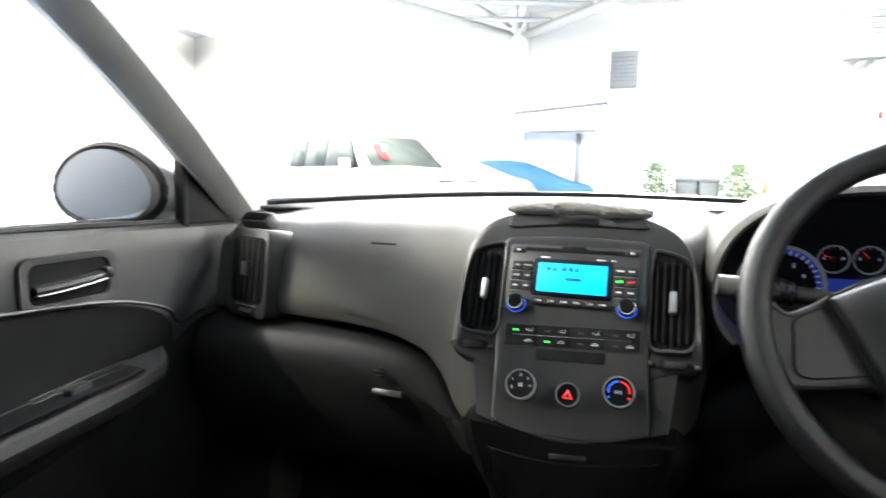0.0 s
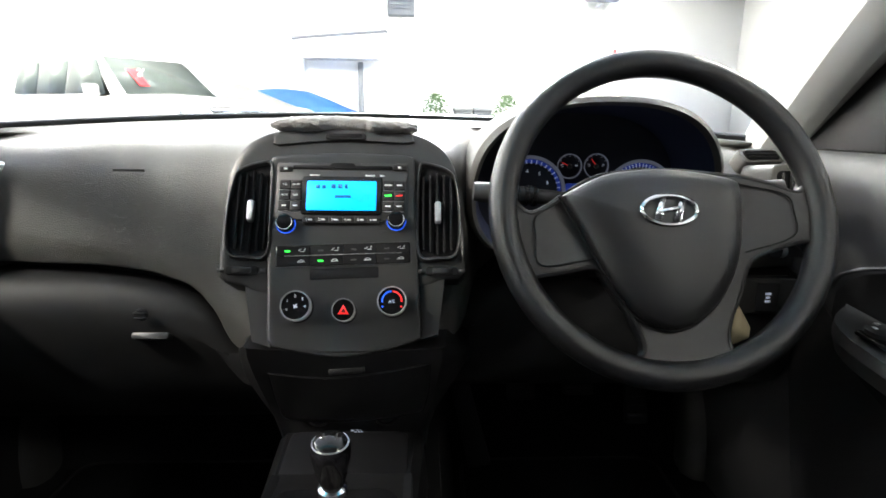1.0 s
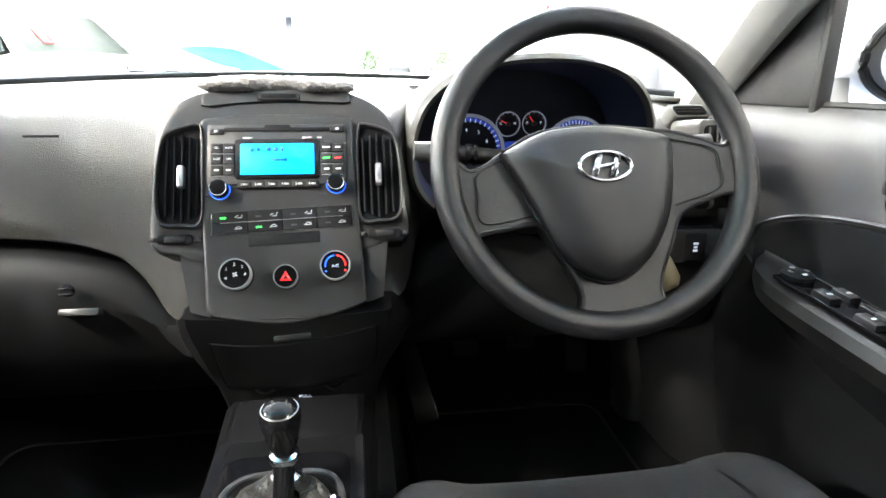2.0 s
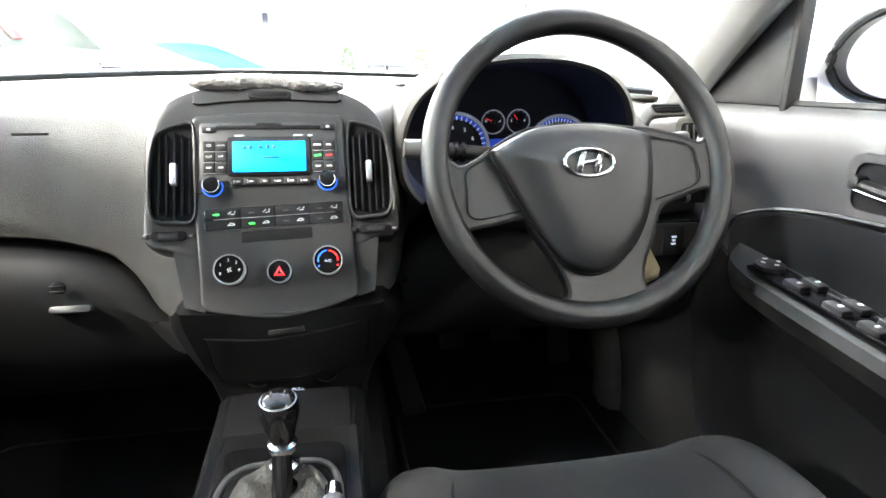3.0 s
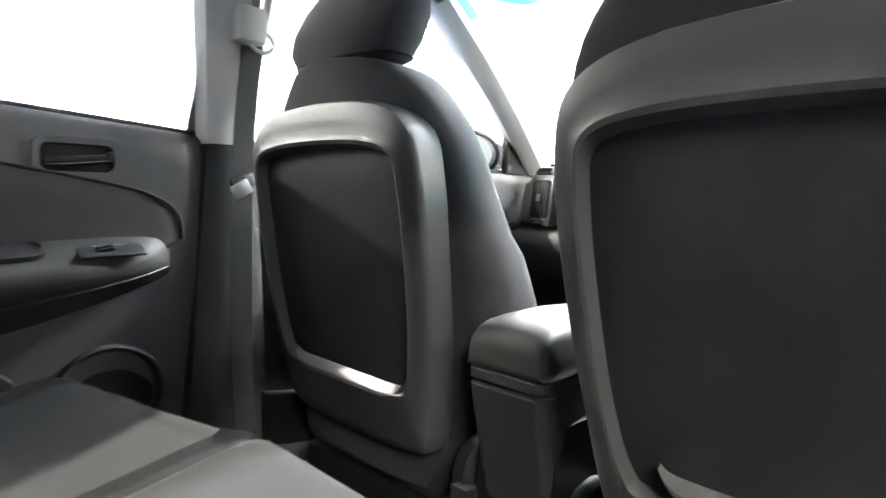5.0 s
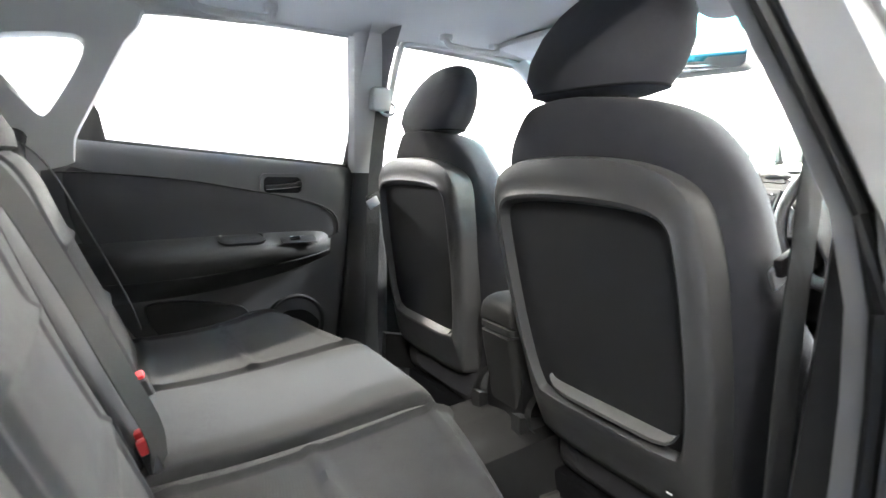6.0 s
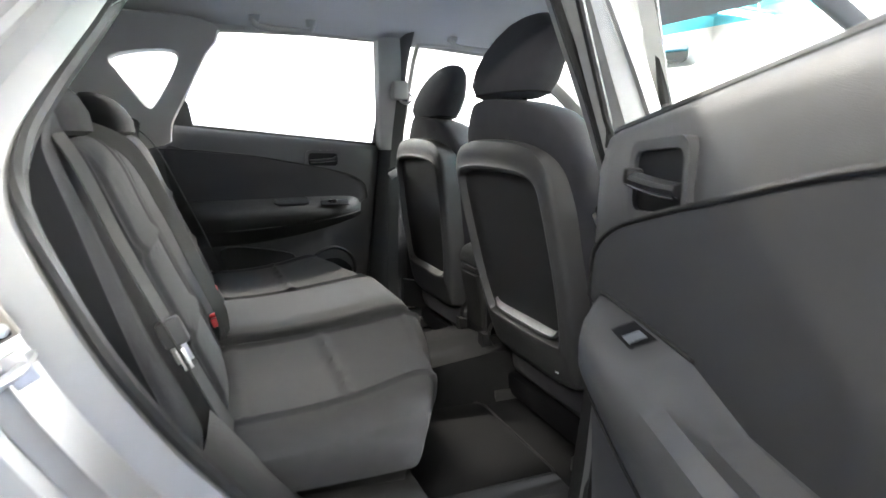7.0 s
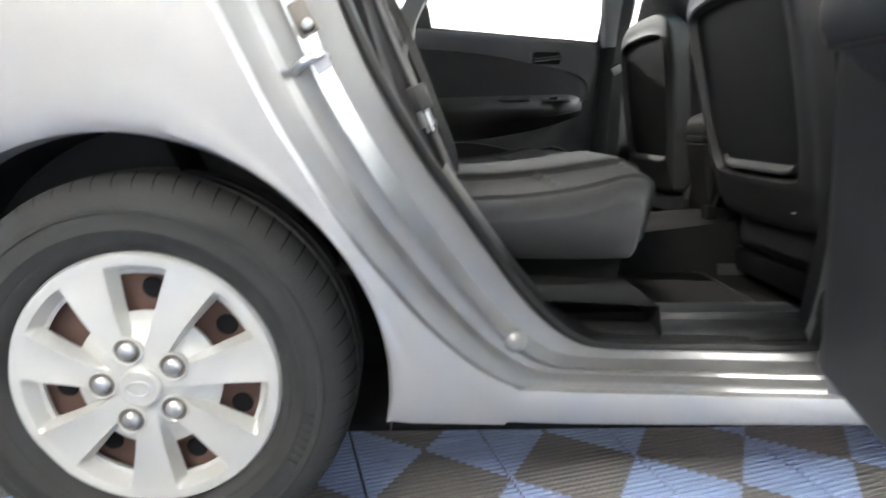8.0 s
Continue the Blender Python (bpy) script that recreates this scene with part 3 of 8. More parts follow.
part("tailgate", loft([[V(s_ * w, y, z) for s_ in (-1, -0.5, 0, 0.5, 1)] for w, y, z in ((0.62, -0.735, 1.03), (0.70, -0.775, 0.9), (0.72, -0.79, 0.7), (0.74, -0.80, 0.5), (0.74, -0.78, 0.36), (0.7, -0.70, 0.28))], closed=False, caps=False), PAINT, car)
part("parcel_shelf", block(1.28, 0.62, 0.02, 0.008, m=Matrix.Translation((0, -0.32, 0.96))), CARPET, car, "black carpeted parcel shelf")

# nose of the car
def nose(y, w, h, low):
    return [V(-w, y, low), V(-w - 0.01, y, (low + h) / 2 - 0.05), V(-w + 0.02, y, h - 0.10), V(-w * 0.8, y, h - 0.02), V(0, y, h + 0.015), V(w * 0.8, y, h - 0.02), V(w - 0.02, y, h - 0.10), V(w + 0.01, y, (low + h) / 2 - 0.05), V(w, y, low)]


part("bonnet", sheet([nose(y, w, h, 0.62) for y, w, h in ((2.30, 0.85, 0.92), (2.78, 0.85, 0.935), (3.0, 0.84, 0.915), (3.2, 0.81, 0.87), (3.35, 0.76, 0.80), (3.42, 0.68, 0.72))], 0.0), PAINT, car)
part("front_bumper", sheet([nose(y, w, h, l) for y, w, h, l in ((3.07, 0.86, 0.68, 0.24), (3.3, 0.82, 0.68, 0.22), (3.42, 0.72, 0.66, 0.22), (3.5, 0.55, 0.6, 0.26))], 0.0), PAINT, car)
part("scuttle", sheet([[V(x, y, z) for x in np.linspace(-0.8, 0.8, 9)] for y, z in ((2.70, 0.945), (2.76, 0.965), (2.9, 0.945))], 0.0), BLACK, car, "black plastic panel below the windscreen")

# floor pan, tunnel and bulkheads
floor_pan = part("floor_carpet", sheet([[V(x, y, z) for x, z in ((-0.76, 0.30), (-0.66, 0.285), (-0.30, 0.275), (-0.17, 0.285), (-0.13, 0.36 + 0.1 * k), (0, 0.38 + 0.1 * k), (0.13, 0.36 + 0.1 * k), (0.17, 0.285), (0.30, 0.275), (0.66, 0.285), (0.76, 0.30))] for y, k in ((0.50, 0.4), (1.0, 0.4), (1.5, 1), (2.2, 1.4), (2.55, 2.0))], 0.0), CARPET, car, "black carpeted floor")
part("toe_board", sheet([[V(x, y, z) for x in np.linspace(-0.76, 0.76, 9)] for y, z in ((2.40, 0.275), (2.62, 0.42), (2.70, 0.62), (2.72, 0.99))], 0.0), CARPET, car)
part("seat_step", sheet([[V(x, y, z) for x in np.linspace(-0.76, 0.76, 7)] for y, z in ((0.82, 0.28), (0.80, 0.40), (0.45, 0.42), (0.1, 0.5), (-0.1, 0.95))], 0.0), CARPET, car)
part("underside", block(1.5, 3.9, 0.03, 0, m=Matrix.Translation((0, 1.35, 0.19))), BLACK, car)
for s in (1, -1):
    part("side_lining", sheet([[V(s * 0.78, y, z) for z in (0.26, 0.7, 1.0)] for y in (2.28, 2.45, 2.72)], 0.0), BLACK, car)
    part("kick_panel", sheet([[V(s * x, y, z) for x, y in ((0.74, 2.12), (0.70, 2.22), (0.69, 2.45), (0.66, 2.62))] for z in (0.28, 0.5, 0.78)], 0.0), DARK, car, "dark plastic footwell side panel")
    part("boot_side", sheet([[V(s * 0.66, y, z) for z in (0.5, 0.8, 1.02)] for y in (0.20, 0.0, -0.4, -0.76)], 0.0), DARK, car)
    part("quarter_pillar", sheet([[V(s * (side_x(0, z) - 0.0), y, z) for z, y in ((1.08, ya), (1.2, yb), (1.40, yc))] for ya, yb, yc in (((0.405, 0.455, 0.54), (0.385, 0.43, 0.505)) if s < 0 else ((0.18, 0.28, 0.46), (0.10, 0.20, 0.42)))], 0.0), PAINT, car)
    part("tail_pillar", sheet([[V(s * side_x(0, z), y, z) for z, y in ((1.08, ya), (1.2, yb), (1.38, yc))] for ya, yb, yc in ((0.05, 0.06, 0.10), (-0.4, -0.36, -0.3), (-0.68, -0.64, -0.55))], 0.0), PAINT, car)
    part("roof_rail", sheet([[V(s * x, y, z) for x, z in ((0.590, 1.385), (0.602, 1.376), (0.615, 1.380), (0.628, 1.40))] for y in np.linspace(-0.4, 1.68, 14)], 0.0), LINER, car)
    part("front_wing", sheet([[V(s * side_x(y, z), y, z) for z in np.linspace(za, 0.93, 6)] for y, za in ((2.28, 0.25), (2.32, 0.28), (2.42, 0.56), (2.65, 0.68), (2.88, 0.56), (3.0, 0.3), (3.1, 0.3))], 0.0), PAINT, car)

# ---- doors ----
def trim_x(z, base=0.0):
    return lerp_table(((0.33, 0.745), (0.45, 0.735), (0.60, 0.725), (0.72, 0.715), (0.85, 0.71), (0.95, 0.712), (0.99, 0.722), (1.005, 0.74), (1.01, 0.76)), z)


def on_trim(s, y, z, out=0.0):
    return V(s * (trim_x(z) - out), y, z)


def trim_plate(s, outline, out0, out1, n=60):
    """A soft-edged insert that follows the door trim; outline as (y, z)."""
    pts = evenly(spline([V(y, z, 0) for y, z in outline], 6, True), n, True)
    c = sum(pts, V(0, 0, 0)) / len(pts)
    rings = []
    for f, o in ((1.0, out0), (1.0, out1 * 0.7), (0.985, out1), (0.9, out1), (0.6, out1), (0.3, out1)):
        rings.append([on_trim(s, q.x, q.y, o) for q in (c.lerp(p, f) for p in pts)])
    return loft(rings)


def belt_z(y):
    return 1.043 - 0.069 * (y - 0.45) if y < 1.2 else 0.991 - 0.018 * (y - 1.2)


def front_belt_z(s, y):
    """The front doors' waist: a little higher on the driver's side."""
    return belt_z(y) + (0.014 if s > 0 else -0.010) * min(1.0, max(0.0, (y - 1.2) / 0.6))


def door_handle(s, door, y, z, w=0.13, h=0.072):
    m = frame_matrix(on_trim(s, y, z, 0.002), (0, 1, 0), (0, 0.05, 1) if s < 0 else (0, 0.05, 1))
    flip = Matrix.Diagonal((1, 1, 1 if m.col[2][0] * s < 0 else -1, 1))
    m = m @ flip
    o, i_ = rrect(w, h, 0.018, 5), rrect(w - 0.022, h - 0.02, 0.014, 5)
    rings = [[m @ V(x, yy, d) for x, yy in ring] for ring, d in ((o, -0.01), (o, 0.005), (i_, 0.004), (i_, -0.03))]
    part("handle_bezel", loft(rings, caps=False), DOORP, door)
    part("handle_cup", loft([[m @ V(x, yy, d) for x, yy in i_] for d in (-0.002, -0.0005)]), BLACK, door, "dark recess behind the handle")
    lever = [m @ V(x, yy, d) for x, yy, d in ((-w * 0.36, -0.008, -0.001), (-w * 0.15, -0.006, 0.004), (w * 0.1, -0.002, 0.007), (w * 0.34, 0.002, 0.006))]
    part("handle_lever", tube(spline(lever, 5), 0.0105, 10, squash=0.7), DARK, door)
    part("lever_edge", tube([p + V(-s * 0.009, 0, -0.006) for p in spline(lever, 5)], 0.0016, 6), CHROME, door, "bright lever edge")
    part("lock_knob", block(0.016, 0.018, 0.02, 0.005, m=m @ pose(w * 0.36, 0.004, 0.008)), DARK, door)


def rear_door(s, name, label):
    d = thing(name, label, "car door")
    # trim
    rear_edge = [(0.60, 0.36), (0.53, 0.45), (0.46, 0.56), (0.39, 0.68), (0.33, 0.80), (0.30, 0.90), (0.31, 1.0)]
    def y_back(z):
        return lerp_table([(z_, y_) for y_, z_ in [(0.66, 0.33)] + rear_edge + [(0.315, 1.05)]], z)
    rings = []
    for z in (0.33, 0.345, 0.40, 0.5, 0.6, 0.7, 0.8, 0.9, 0.95, 0.975, 0.99, 1.0):
        ys = np.linspace(y_back(z), 1.125, 24)
        rings.append([V(s * (trim_x(z) + (0.012 if i in (0, 23) else 0)), y, z + (belt_z(y) - 1.0) * max(0, (z - 0.85) / 0.15)) for i, y in enumerate(ys)])
    part("door_trim", sheet(rings, 0.0), DOORP, d)
    part("fabric_insert", trim_plate(s, [(0.35, 0.962), (0.45, 0.960), (0.64, 0.945), (0.768, 0.925), (0.903, 0.902), (0.993, 0.882), (1.045, 0.857), (1.064, 0.83), (1.07, 0.79), (1.0, 0.765), (0.70, 0.75), (0.42, 0.735)], -0.006, 0.010), DOORF, d, "dark fabric door insert")
    # dark tube that draws the shadow line of the insert's step
    part("insert_shadow_line", tube([on_trim(s, y, z, 0.0095) for y, z in spline_yz([(0.335, 0.964), (0.45, 0.962), (0.64, 0.947), (0.768, 0.927), (0.903, 0.904), (0.993, 0.884), (1.047, 0.859), (1.067, 0.832), (1.073, 0.79)], 6)], 0.0028, 8), SEAL, d, "dark line for the shadow along the insert's stepped edge")
    # armrest ledge with grab cup
    prof, arm_y = [], list(np.linspace(0.36, 1.05, 70))
    top = ((0.036, -0.005), (0.030, 0.15), (0.018, 0.45), (0.007, 0.72), (-0.004, 0.92), (-0.018, 1.0), (-0.034, 1.0)) if s < 0 else ((0.036, -0.005), (0.033, 0.15), (0.026, 0.45), (0.018, 0.72), (0.006, 0.92), (-0.010, 1.0), (-0.030, 1.0))
    for y in arm_y:
        f = (y - 0.36) / 0.69
        depth = 0.075 * (1 - abs(2 * f - 1.01) ** 6) * (1.15 - 0.35 * f)
        depth = max(depth, 0.004)
        zt, zb = 0.748 + 0.026 * f, 0.615 + 0.11 * f ** 2.4
        # scoop for the fingers behind the switch
        scoop = 0.0
        if s > 0 and 0.40 < y < 0.80:
            scoop = 0.022 * min(1.0, (0.80 - y) / 0.09, (y - 0.40) / 0.2)
        ring = [on_trim(s, y, zt + dz - scoop * (0, 1.0, 1.0, 0.25, 0, 0, 0)[k], depth * out if out > 0 else out) for k, (dz, out) in enumerate(top)]
        prof.append(ring + [on_trim(s, y, zb * 0.5 + zt * 0.5 - 0.01, depth * 0.82), on_trim(s, y, zb + 0.02, depth * 0.42), on_trim(s, y, zb, depth * 0.12), on_trim(s, y, zb - 0.01, -0.005)])
    # same ledge on both doors: lit side in lighter material, shaded side darker
    part("armrest", loft(prof), DOORP if s > 0 else VINYL, d, "padded armrest ledge")
    part("armrest_seam", tube([p[7] + V(-s * 0.001, 0, 0.0) for p in prof[1:-1]], 0.0022, 6), SEAL, d)
    if s > 0:
        # switch plate let into the ledge, following its curve
        def ledge_patch(y0, y1, k0, k1, lift, n=8):
            rings = []
            for y in np.linspace(y0, y1, n):
                a = (y - 0.36) / 0.69 * 69
                i, f = int(a), a - int(a)
                row = [p.lerp(q, f) for p, q in zip(prof[i], prof[i + 1])]
                ring = []
                for k in np.linspace(k0, k1, n):
                    j = min(int(k), len(row) - 2)
                    across = (row[j + 1] - row[j]).normalized()
                    ring.append(row[j].lerp(row[j + 1], k - j) + V(-s * abs(across.z), 0, abs(across.x)) * lift)
                rings.append(ring)
            return sheet(rings, 0.0)
        part("switch_well", ledge_patch(0.846, 0.905, 1.25, 2.5, 0.0010), BLACK, d, "dark switch recess")
        part("window_switch", ledge_patch(0.852, 0.872, 1.55, 2.4, 0.0040), SATIN, d, "silver window switch")
        part("switch_edge", ledge_patch(0.838, 0.903, 1.0, 1.10, 0.0022), CHROME, d, "bright switch edge")
        part("ledge_seam", tube([on_trim(s, y, 0.748 + 0.026 * (y - 0.36) / 0.69 + 0.034, 0.0105) for y in np.linspace(0.79, 1.02, 16)], 0.0022, 6), SEAL, d, "dark joint behind the ledge")
    else:
        cup = frame_matrix((s * 0.683, 0.775, 0.786), (0, 1, 0.04), (-s, 0, -0.42))
        cup = cup @ Matrix.Diagonal((1, 1, 1 if cup.col[2][2] > 0 else -1, 1))
        ring_o, ring_i = rrect(0.135, 0.062, 0.028, 6), rrect(0.118, 0.046, 0.022, 6)
        part("grab_cup", loft([[cup @ V(x, yy, w) for x, yy in r_] for r_, w in ((ring_o, -0.008), (ring_o, 0.001), (ring_i, 0.002), (ring_i, -0.0015))]), DARK, d, "dark grab recess")
        sm_ = pose(s * 0.668, 0.935, 0.7775, 1.5, -s * 22)
        part("switch_plate", block(0.042, 0.105, 0.006, 0.002, m=sm_), DARK, d, "window switch plate")
        part("window_switch", block(0.016, 0.03, 0.010, 0.004, m=sm_ @ pose(0, -0.01, 0.004, 10)), GLOSS, d)
        part("switch_edge", block(0.0025, 0.05, 0.0025, 0.001, m=sm_ @ pose(s * 0.014, 0, 0.003)), CHROME, d, "bright switch edge")
    door_handle(s, d, 0.900, 0.938, 0.135, 0.068 if s < 0 else 0.080)
    # lower pocket and speaker
    part("door_pocket", trim_plate(s, [(0.52, 0.60), (0.75, 0.585), (0.80, 0.54), (0.79, 0.44), (0.70, 0.40), (0.62, 0.42)], -0.004, 0.022), DARK, d, "moulded lower pocket")
    sm = frame_matrix(on_trim(s, 0.94, 0.50, 0.0), (0, 1, 0), (0, 0, 1))
    sm = sm @ Matrix.Diagonal((1, 1, 1 if sm.col[2][0] * s < 0 else -1, 1))
    if s > 0:
        part("pocket_slot", trim_plate(s, [(0.66, 0.545), (0.735, 0.535), (0.755, 0.515), (0.745, 0.475), (0.70, 0.455), (0.665, 0.48)], -0.002, 0.027), BLACK, d, "dark hollow of the pocket")
    else:
        part("speaker_ring", lathe([(0.098, -0.005), (0.098, 0.008), (0.092, 0.014), (0.084, 0.008), (0.082, -0.002)], sm, 40), DARK, d)
        part("speaker_grille", lathe([(0.0, 0.004), (0.05, 0.003), (0.08, 0.0)], sm, 40), BLACK, d)
    # belt seal, window frame and glass
    part("waist_seal", tube([V(s * 0.742, y, belt_z(y) + 0.002) for y in np.linspace(0.33, 1.115, 12)], 0.007, 6), SEAL, d)
    fr = [(0.36, 1.05), (0.40, 1.13), (0.455, 1.24), (0.508, 1.33), (0.53, 1.352), (0.57, 1.36), (0.72, 1.367), (0.95, 1.376), (1.075, 1.378), (1.10, 1.365), (1.106, 1.33), (1.118, 1.2), (1.130, 1.06), (1.137, 0.98)]
    part("window_frame", tube([V(s * (inner_x(z) + 0.022), y, z) for y, z in spline_yz(fr, 4)], 0.006, 8), SEAL if s > 0 else PILLAR, d, "black window frame" if s > 0 else "grey window frame")
    if s < 0:
        part("window_header", sheet([[V(s * (inner_x(z) + 0.018), y, z), V(s * (inner_x((z + 1.39) / 2) + 0.016), y, (z + 1.39) / 2), V(s * (inner_x(1.39) + 0.02), y, 1.39)] for y, z in spline_yz(fr[3:10], 5)], 0.0), PILLAR, d, "light grey trim over the window")
    part("corner_fillet", plate([(s * 0.735, y, z) for y, z in ((0.345, 1.03), (0.452, 1.03), (0.435, 1.12), (0.415, 1.155))], (s * 0.012, 0, 0)), DARK, d, "black corner fillet of the window")
    g = part("window_glass", loft([[V(s * (inner_x(z) + 0.03), y, z) for y, z in ((a, zb), (b, zb2))] for a, b, zb, zb2 in ((0.40, 1.135, 1.02, 0.97), (0.44, 1.12, 1.15, 1.15), (0.50, 1.10, 1.30, 1.31), (0.55, 1.08, 1.35, 1.375))], closed=False, caps=False), GLASS, d, "side window glass")
    g.visible_shadow = False
    # outer skin
    outer = spline([V(y, z, 0) for y, z in [(1.06, 0.30), (0.60, 0.31), (0.43, 0.415), (0.305, 0.57), (0.165, 0.84), (0.13, 0.95), (0.19, 1.06)]], 8)
    rings = []
    for f in np.linspace(0, 1, 9):
        rings.append([V(s * side_x(q.x, q.y), q.x, q.y) for q in (V(g.x, min(g.y, belt_z(g.x) - 0.02), 0) for g in (p.lerp(V(1.06, p.y, 0), f) for p in outer))])
    part("outer_skin", sheet(rings, 0.0), PAINT, d, "silver outer skin")
    part("door_edge", sheet([[V(s * side_x(1.06, z), 1.062, z), V(s * (side_x(1.06, z) - 0.03), 1.085, z), V(s * (trim_x(z) + 0.01), 1.095, z)] for z in np.linspace(0.30, 1.0, 12)], 0.0), JAMBSHADED, d, "silver hinge edge")
    part("door_bottom", sheet([[V(s * 0.86, y, 0.303), V(s * 0.80, y, 0.31), V(s * 0.745, y, 0.335)] for y in np.linspace(0.64, 1.08, 8)], 0.0), JAMBSHADED, d)
    return d


def spline_yz(pts, n):
    return [(p.x, p.y) for p in spline([V(y, z, 0) for y, z in pts], n)]


rear_door(-1, "rear_door", "closed rear car door with dark fabric insert and clear window")
open_door = rear_door(1, "rear_door", "rear car door swung wide open, dark grey trim with armrest")
open_door.matrix_world = pose(1.678, -0.134, 0.050, 0, 0, 69) @ Matrix.Translation((0, 0.95, 0.9)) @ pose(0, 0, 0, -3.2) @ Matrix.Translation((0, -0.95, -0.9))


def front_door(s, label):
    d = thing("front_door", label, "car door")
    rings = []
    for z in (0.33, 0.345, 0.40, 0.5, 0.6, 0.7, 0.8, 0.9, 0.95, 0.975, 0.99, 1.0):
        rings.append([V(s * (trim_x(z) + (0.012 if i in (0, 27) else 0)), y, z + (front_belt_z(s, y) - 1.0) * max(0, (z - 0.85) / 0.15)) for i, y in enumerate(np.linspace(1.20, 2.17 + 0.13 * min(1, max(0, (z - 0.4) / 0.5)), 28))])
    part("door_trim", sheet(rings, 0.0), DOORP, d)
    # lower trim, darker, with a curved upper edge
    part("fabric_insert", trim_plate(s, [(1.26, 0.86), (1.5, 0.872), (1.8, 0.862), (1.97, 0.846), (2.06, 0.815), (2.09, 0.77), (2.06, 0.70), (1.9, 0.64), (1.6, 0.60), (1.26, 0.60)], -0.006, 0.010), DOORB, d, "dark fabric door insert")
    part("insert_edge", tube([on_trim(s, y, z, 0.010) for y, z in spline_yz([(1.3, 0.872), (1.5, 0.878), (1.8, 0.868), (1.97, 0.852), (2.07, 0.82), (2.10, 0.79), (2.16, 0.80)], 5)], 0.0035, 6), DARK, d)
    part("lower_trim", trim_plate(s, [(1.24, 0.60), (1.6, 0.62), (1.95, 0.66), (2.08, 0.74), (2.18, 0.79), (2.24, 0.74), (2.2, 0.5), (2.12, 0.38), (1.7, 0.36), (1.24, 0.36)], -0.006, 0.006), DARK, d, "dark plastic lower door trim")
    ARM = 0.022 if s > 0 else 0.0
    prof = []
    for y in np.linspace(1.32, 2.07, 28):
        f = (y - 1.32) / 0.75
        depth = max(0.004, 0.085 * (1 - abs(2 * f - 1) ** 8))
        zt, zb = 0.70 + 0.055 * f + ARM, 0.635 + 0.06 * f + ARM
        prof.append([on_trim(s, y, zt + 0.003, -0.005), on_trim(s, y, zt + 0.002, depth * 0.6), on_trim(s, y, zt - 0.006, depth * 0.94), on_trim(s, y, zt - 0.02, depth), on_trim(s, y, zb + 0.014, depth * 0.85), on_trim(s, y, zb, depth * 0.5), on_trim(s, y, zb - 0.012, -0.005)])
    part("armrest", loft(prof), VINYL, d, "padded armrest")
    part("armrest_seam", tube([p[5] + V(-s * 0.003, 0, 0.002) for p in prof[1:-1]], 0.0018, 6), SATIN if s < 0 else SEAL, d)
    def top(y, x, dz):
        return pose(s * x, y, 0.70 + ARM + 0.055 * (y - 1.32) / 0.75 + dz, 4)
    part("switch_panel", block(0.05, 0.25, 0.006, 0.002, m=top(1.84, 0.668, 0.004)), GLOSS, d, "glossy switch panel on the armrest")
    if s > 0:
        knob = top(1.95, 0.668, 0.008)
        part("mirror_knob", lathe([(0.02, -0.004), (0.02, 0.004), (0.016, 0.007), (0.0, 0.007)], knob, 24), DARK, d)
        for a in range(4):
            part("mirror_arrow", block(0.006, 0.004, 0.001, 0, m=knob @ pose(0, 0, 0.0078, 0, 0, 90 * a) @ pose(0, 0.012, 0)), PRINT, d)
        for i, (y, x) in enumerate(((1.885, 0.655), (1.885, 0.682), (1.82, 0.655), (1.82, 0.682), (1.77, 0.655), (1.77, 0.682))):
            part("window_switch", block(0.018, 0.032, 0.012, 0.004, m=top(y, x, 0.009)), DARK, d)
            part("switch_mark", block(0.006, 0.004, 0.001, 0, m=top(y - 0.004, x, 0.0156)), PRINT, d)
    else:
        part("window_switch", block(0.018, 0.034, 0.012, 0.004, m=top(1.87, 0.668, 0.009)), DARK, d)
    part("switch_edge", block(0.003, 0.16, 0.003, 0.001, m=top(1.80 if s > 0 else 1.9, 0.697, 0.008)), CHROME, d, "bright switch edge")
    door_handle(s, d, 1.90 if s < 0 else 1.82, 0.898 if s < 0 else 0.905, 0.15, 0.078)
    part("waist_seal", tube([V(s * 0.742, y, front_belt_z(s, y) + 0.002) for y in np.linspace(1.2, 2.30, 14)], 0.007, 6), SEAL, d)
    # mirror triangle inside
    ya, zl = (2.155, 0.962) if s < 0 else (2.052, 0.988)
    tri = [V(s * 0.728, y, z) for y, z in ((ya, zl), (ya + 0.20, zl - 0.002), (ya + 0.14, zl + 0.075), (ya + 0.03, zl + 0.16), (ya + 0.002, zl + 0.158))]
    part("mirror_fillet", plate(tri, (s * 0.03, 0, 0), bevel=0.004), DARK, d, "dark triangular mirror cover")
    part("frame_post", block(0.022, 0.014, 0.17, 0.005, m=pose(s * 0.735, ya - 0.004, zl + 0.075)), VINYL, d, "dark grey post of the window frame")
    fr = [(2.035, 1.15), (1.93, 1.245), (1.80, 1.325), (1.66, 1.365), (1.45, 1.378), (1.27, 1.378), (1.235, 1.35), (1.225, 1.2), (1.22, 0.985)]
    part("window_frame", tube([V(s * (inner_x(z) + 0.02), y, z) for y, z in spline_yz(fr, 4)], 0.010, 8), SEAL if s > 0 else PILLAR, d, "black window frame" if s > 0 else "grey window frame")
    g = part("window_glass", loft([[V(s * (inner_x(z) + 0.03), y, z) for y, z in ((a, z0), (b, z0))] for a, b, z0 in ((1.22, 2.05, 0.97), (1.22, 2.05, 1.13), (1.225, 1.92, 1.25), (1.24, 1.68, 1.37))], closed=False, caps=False), GLASS, d, "side window glass")
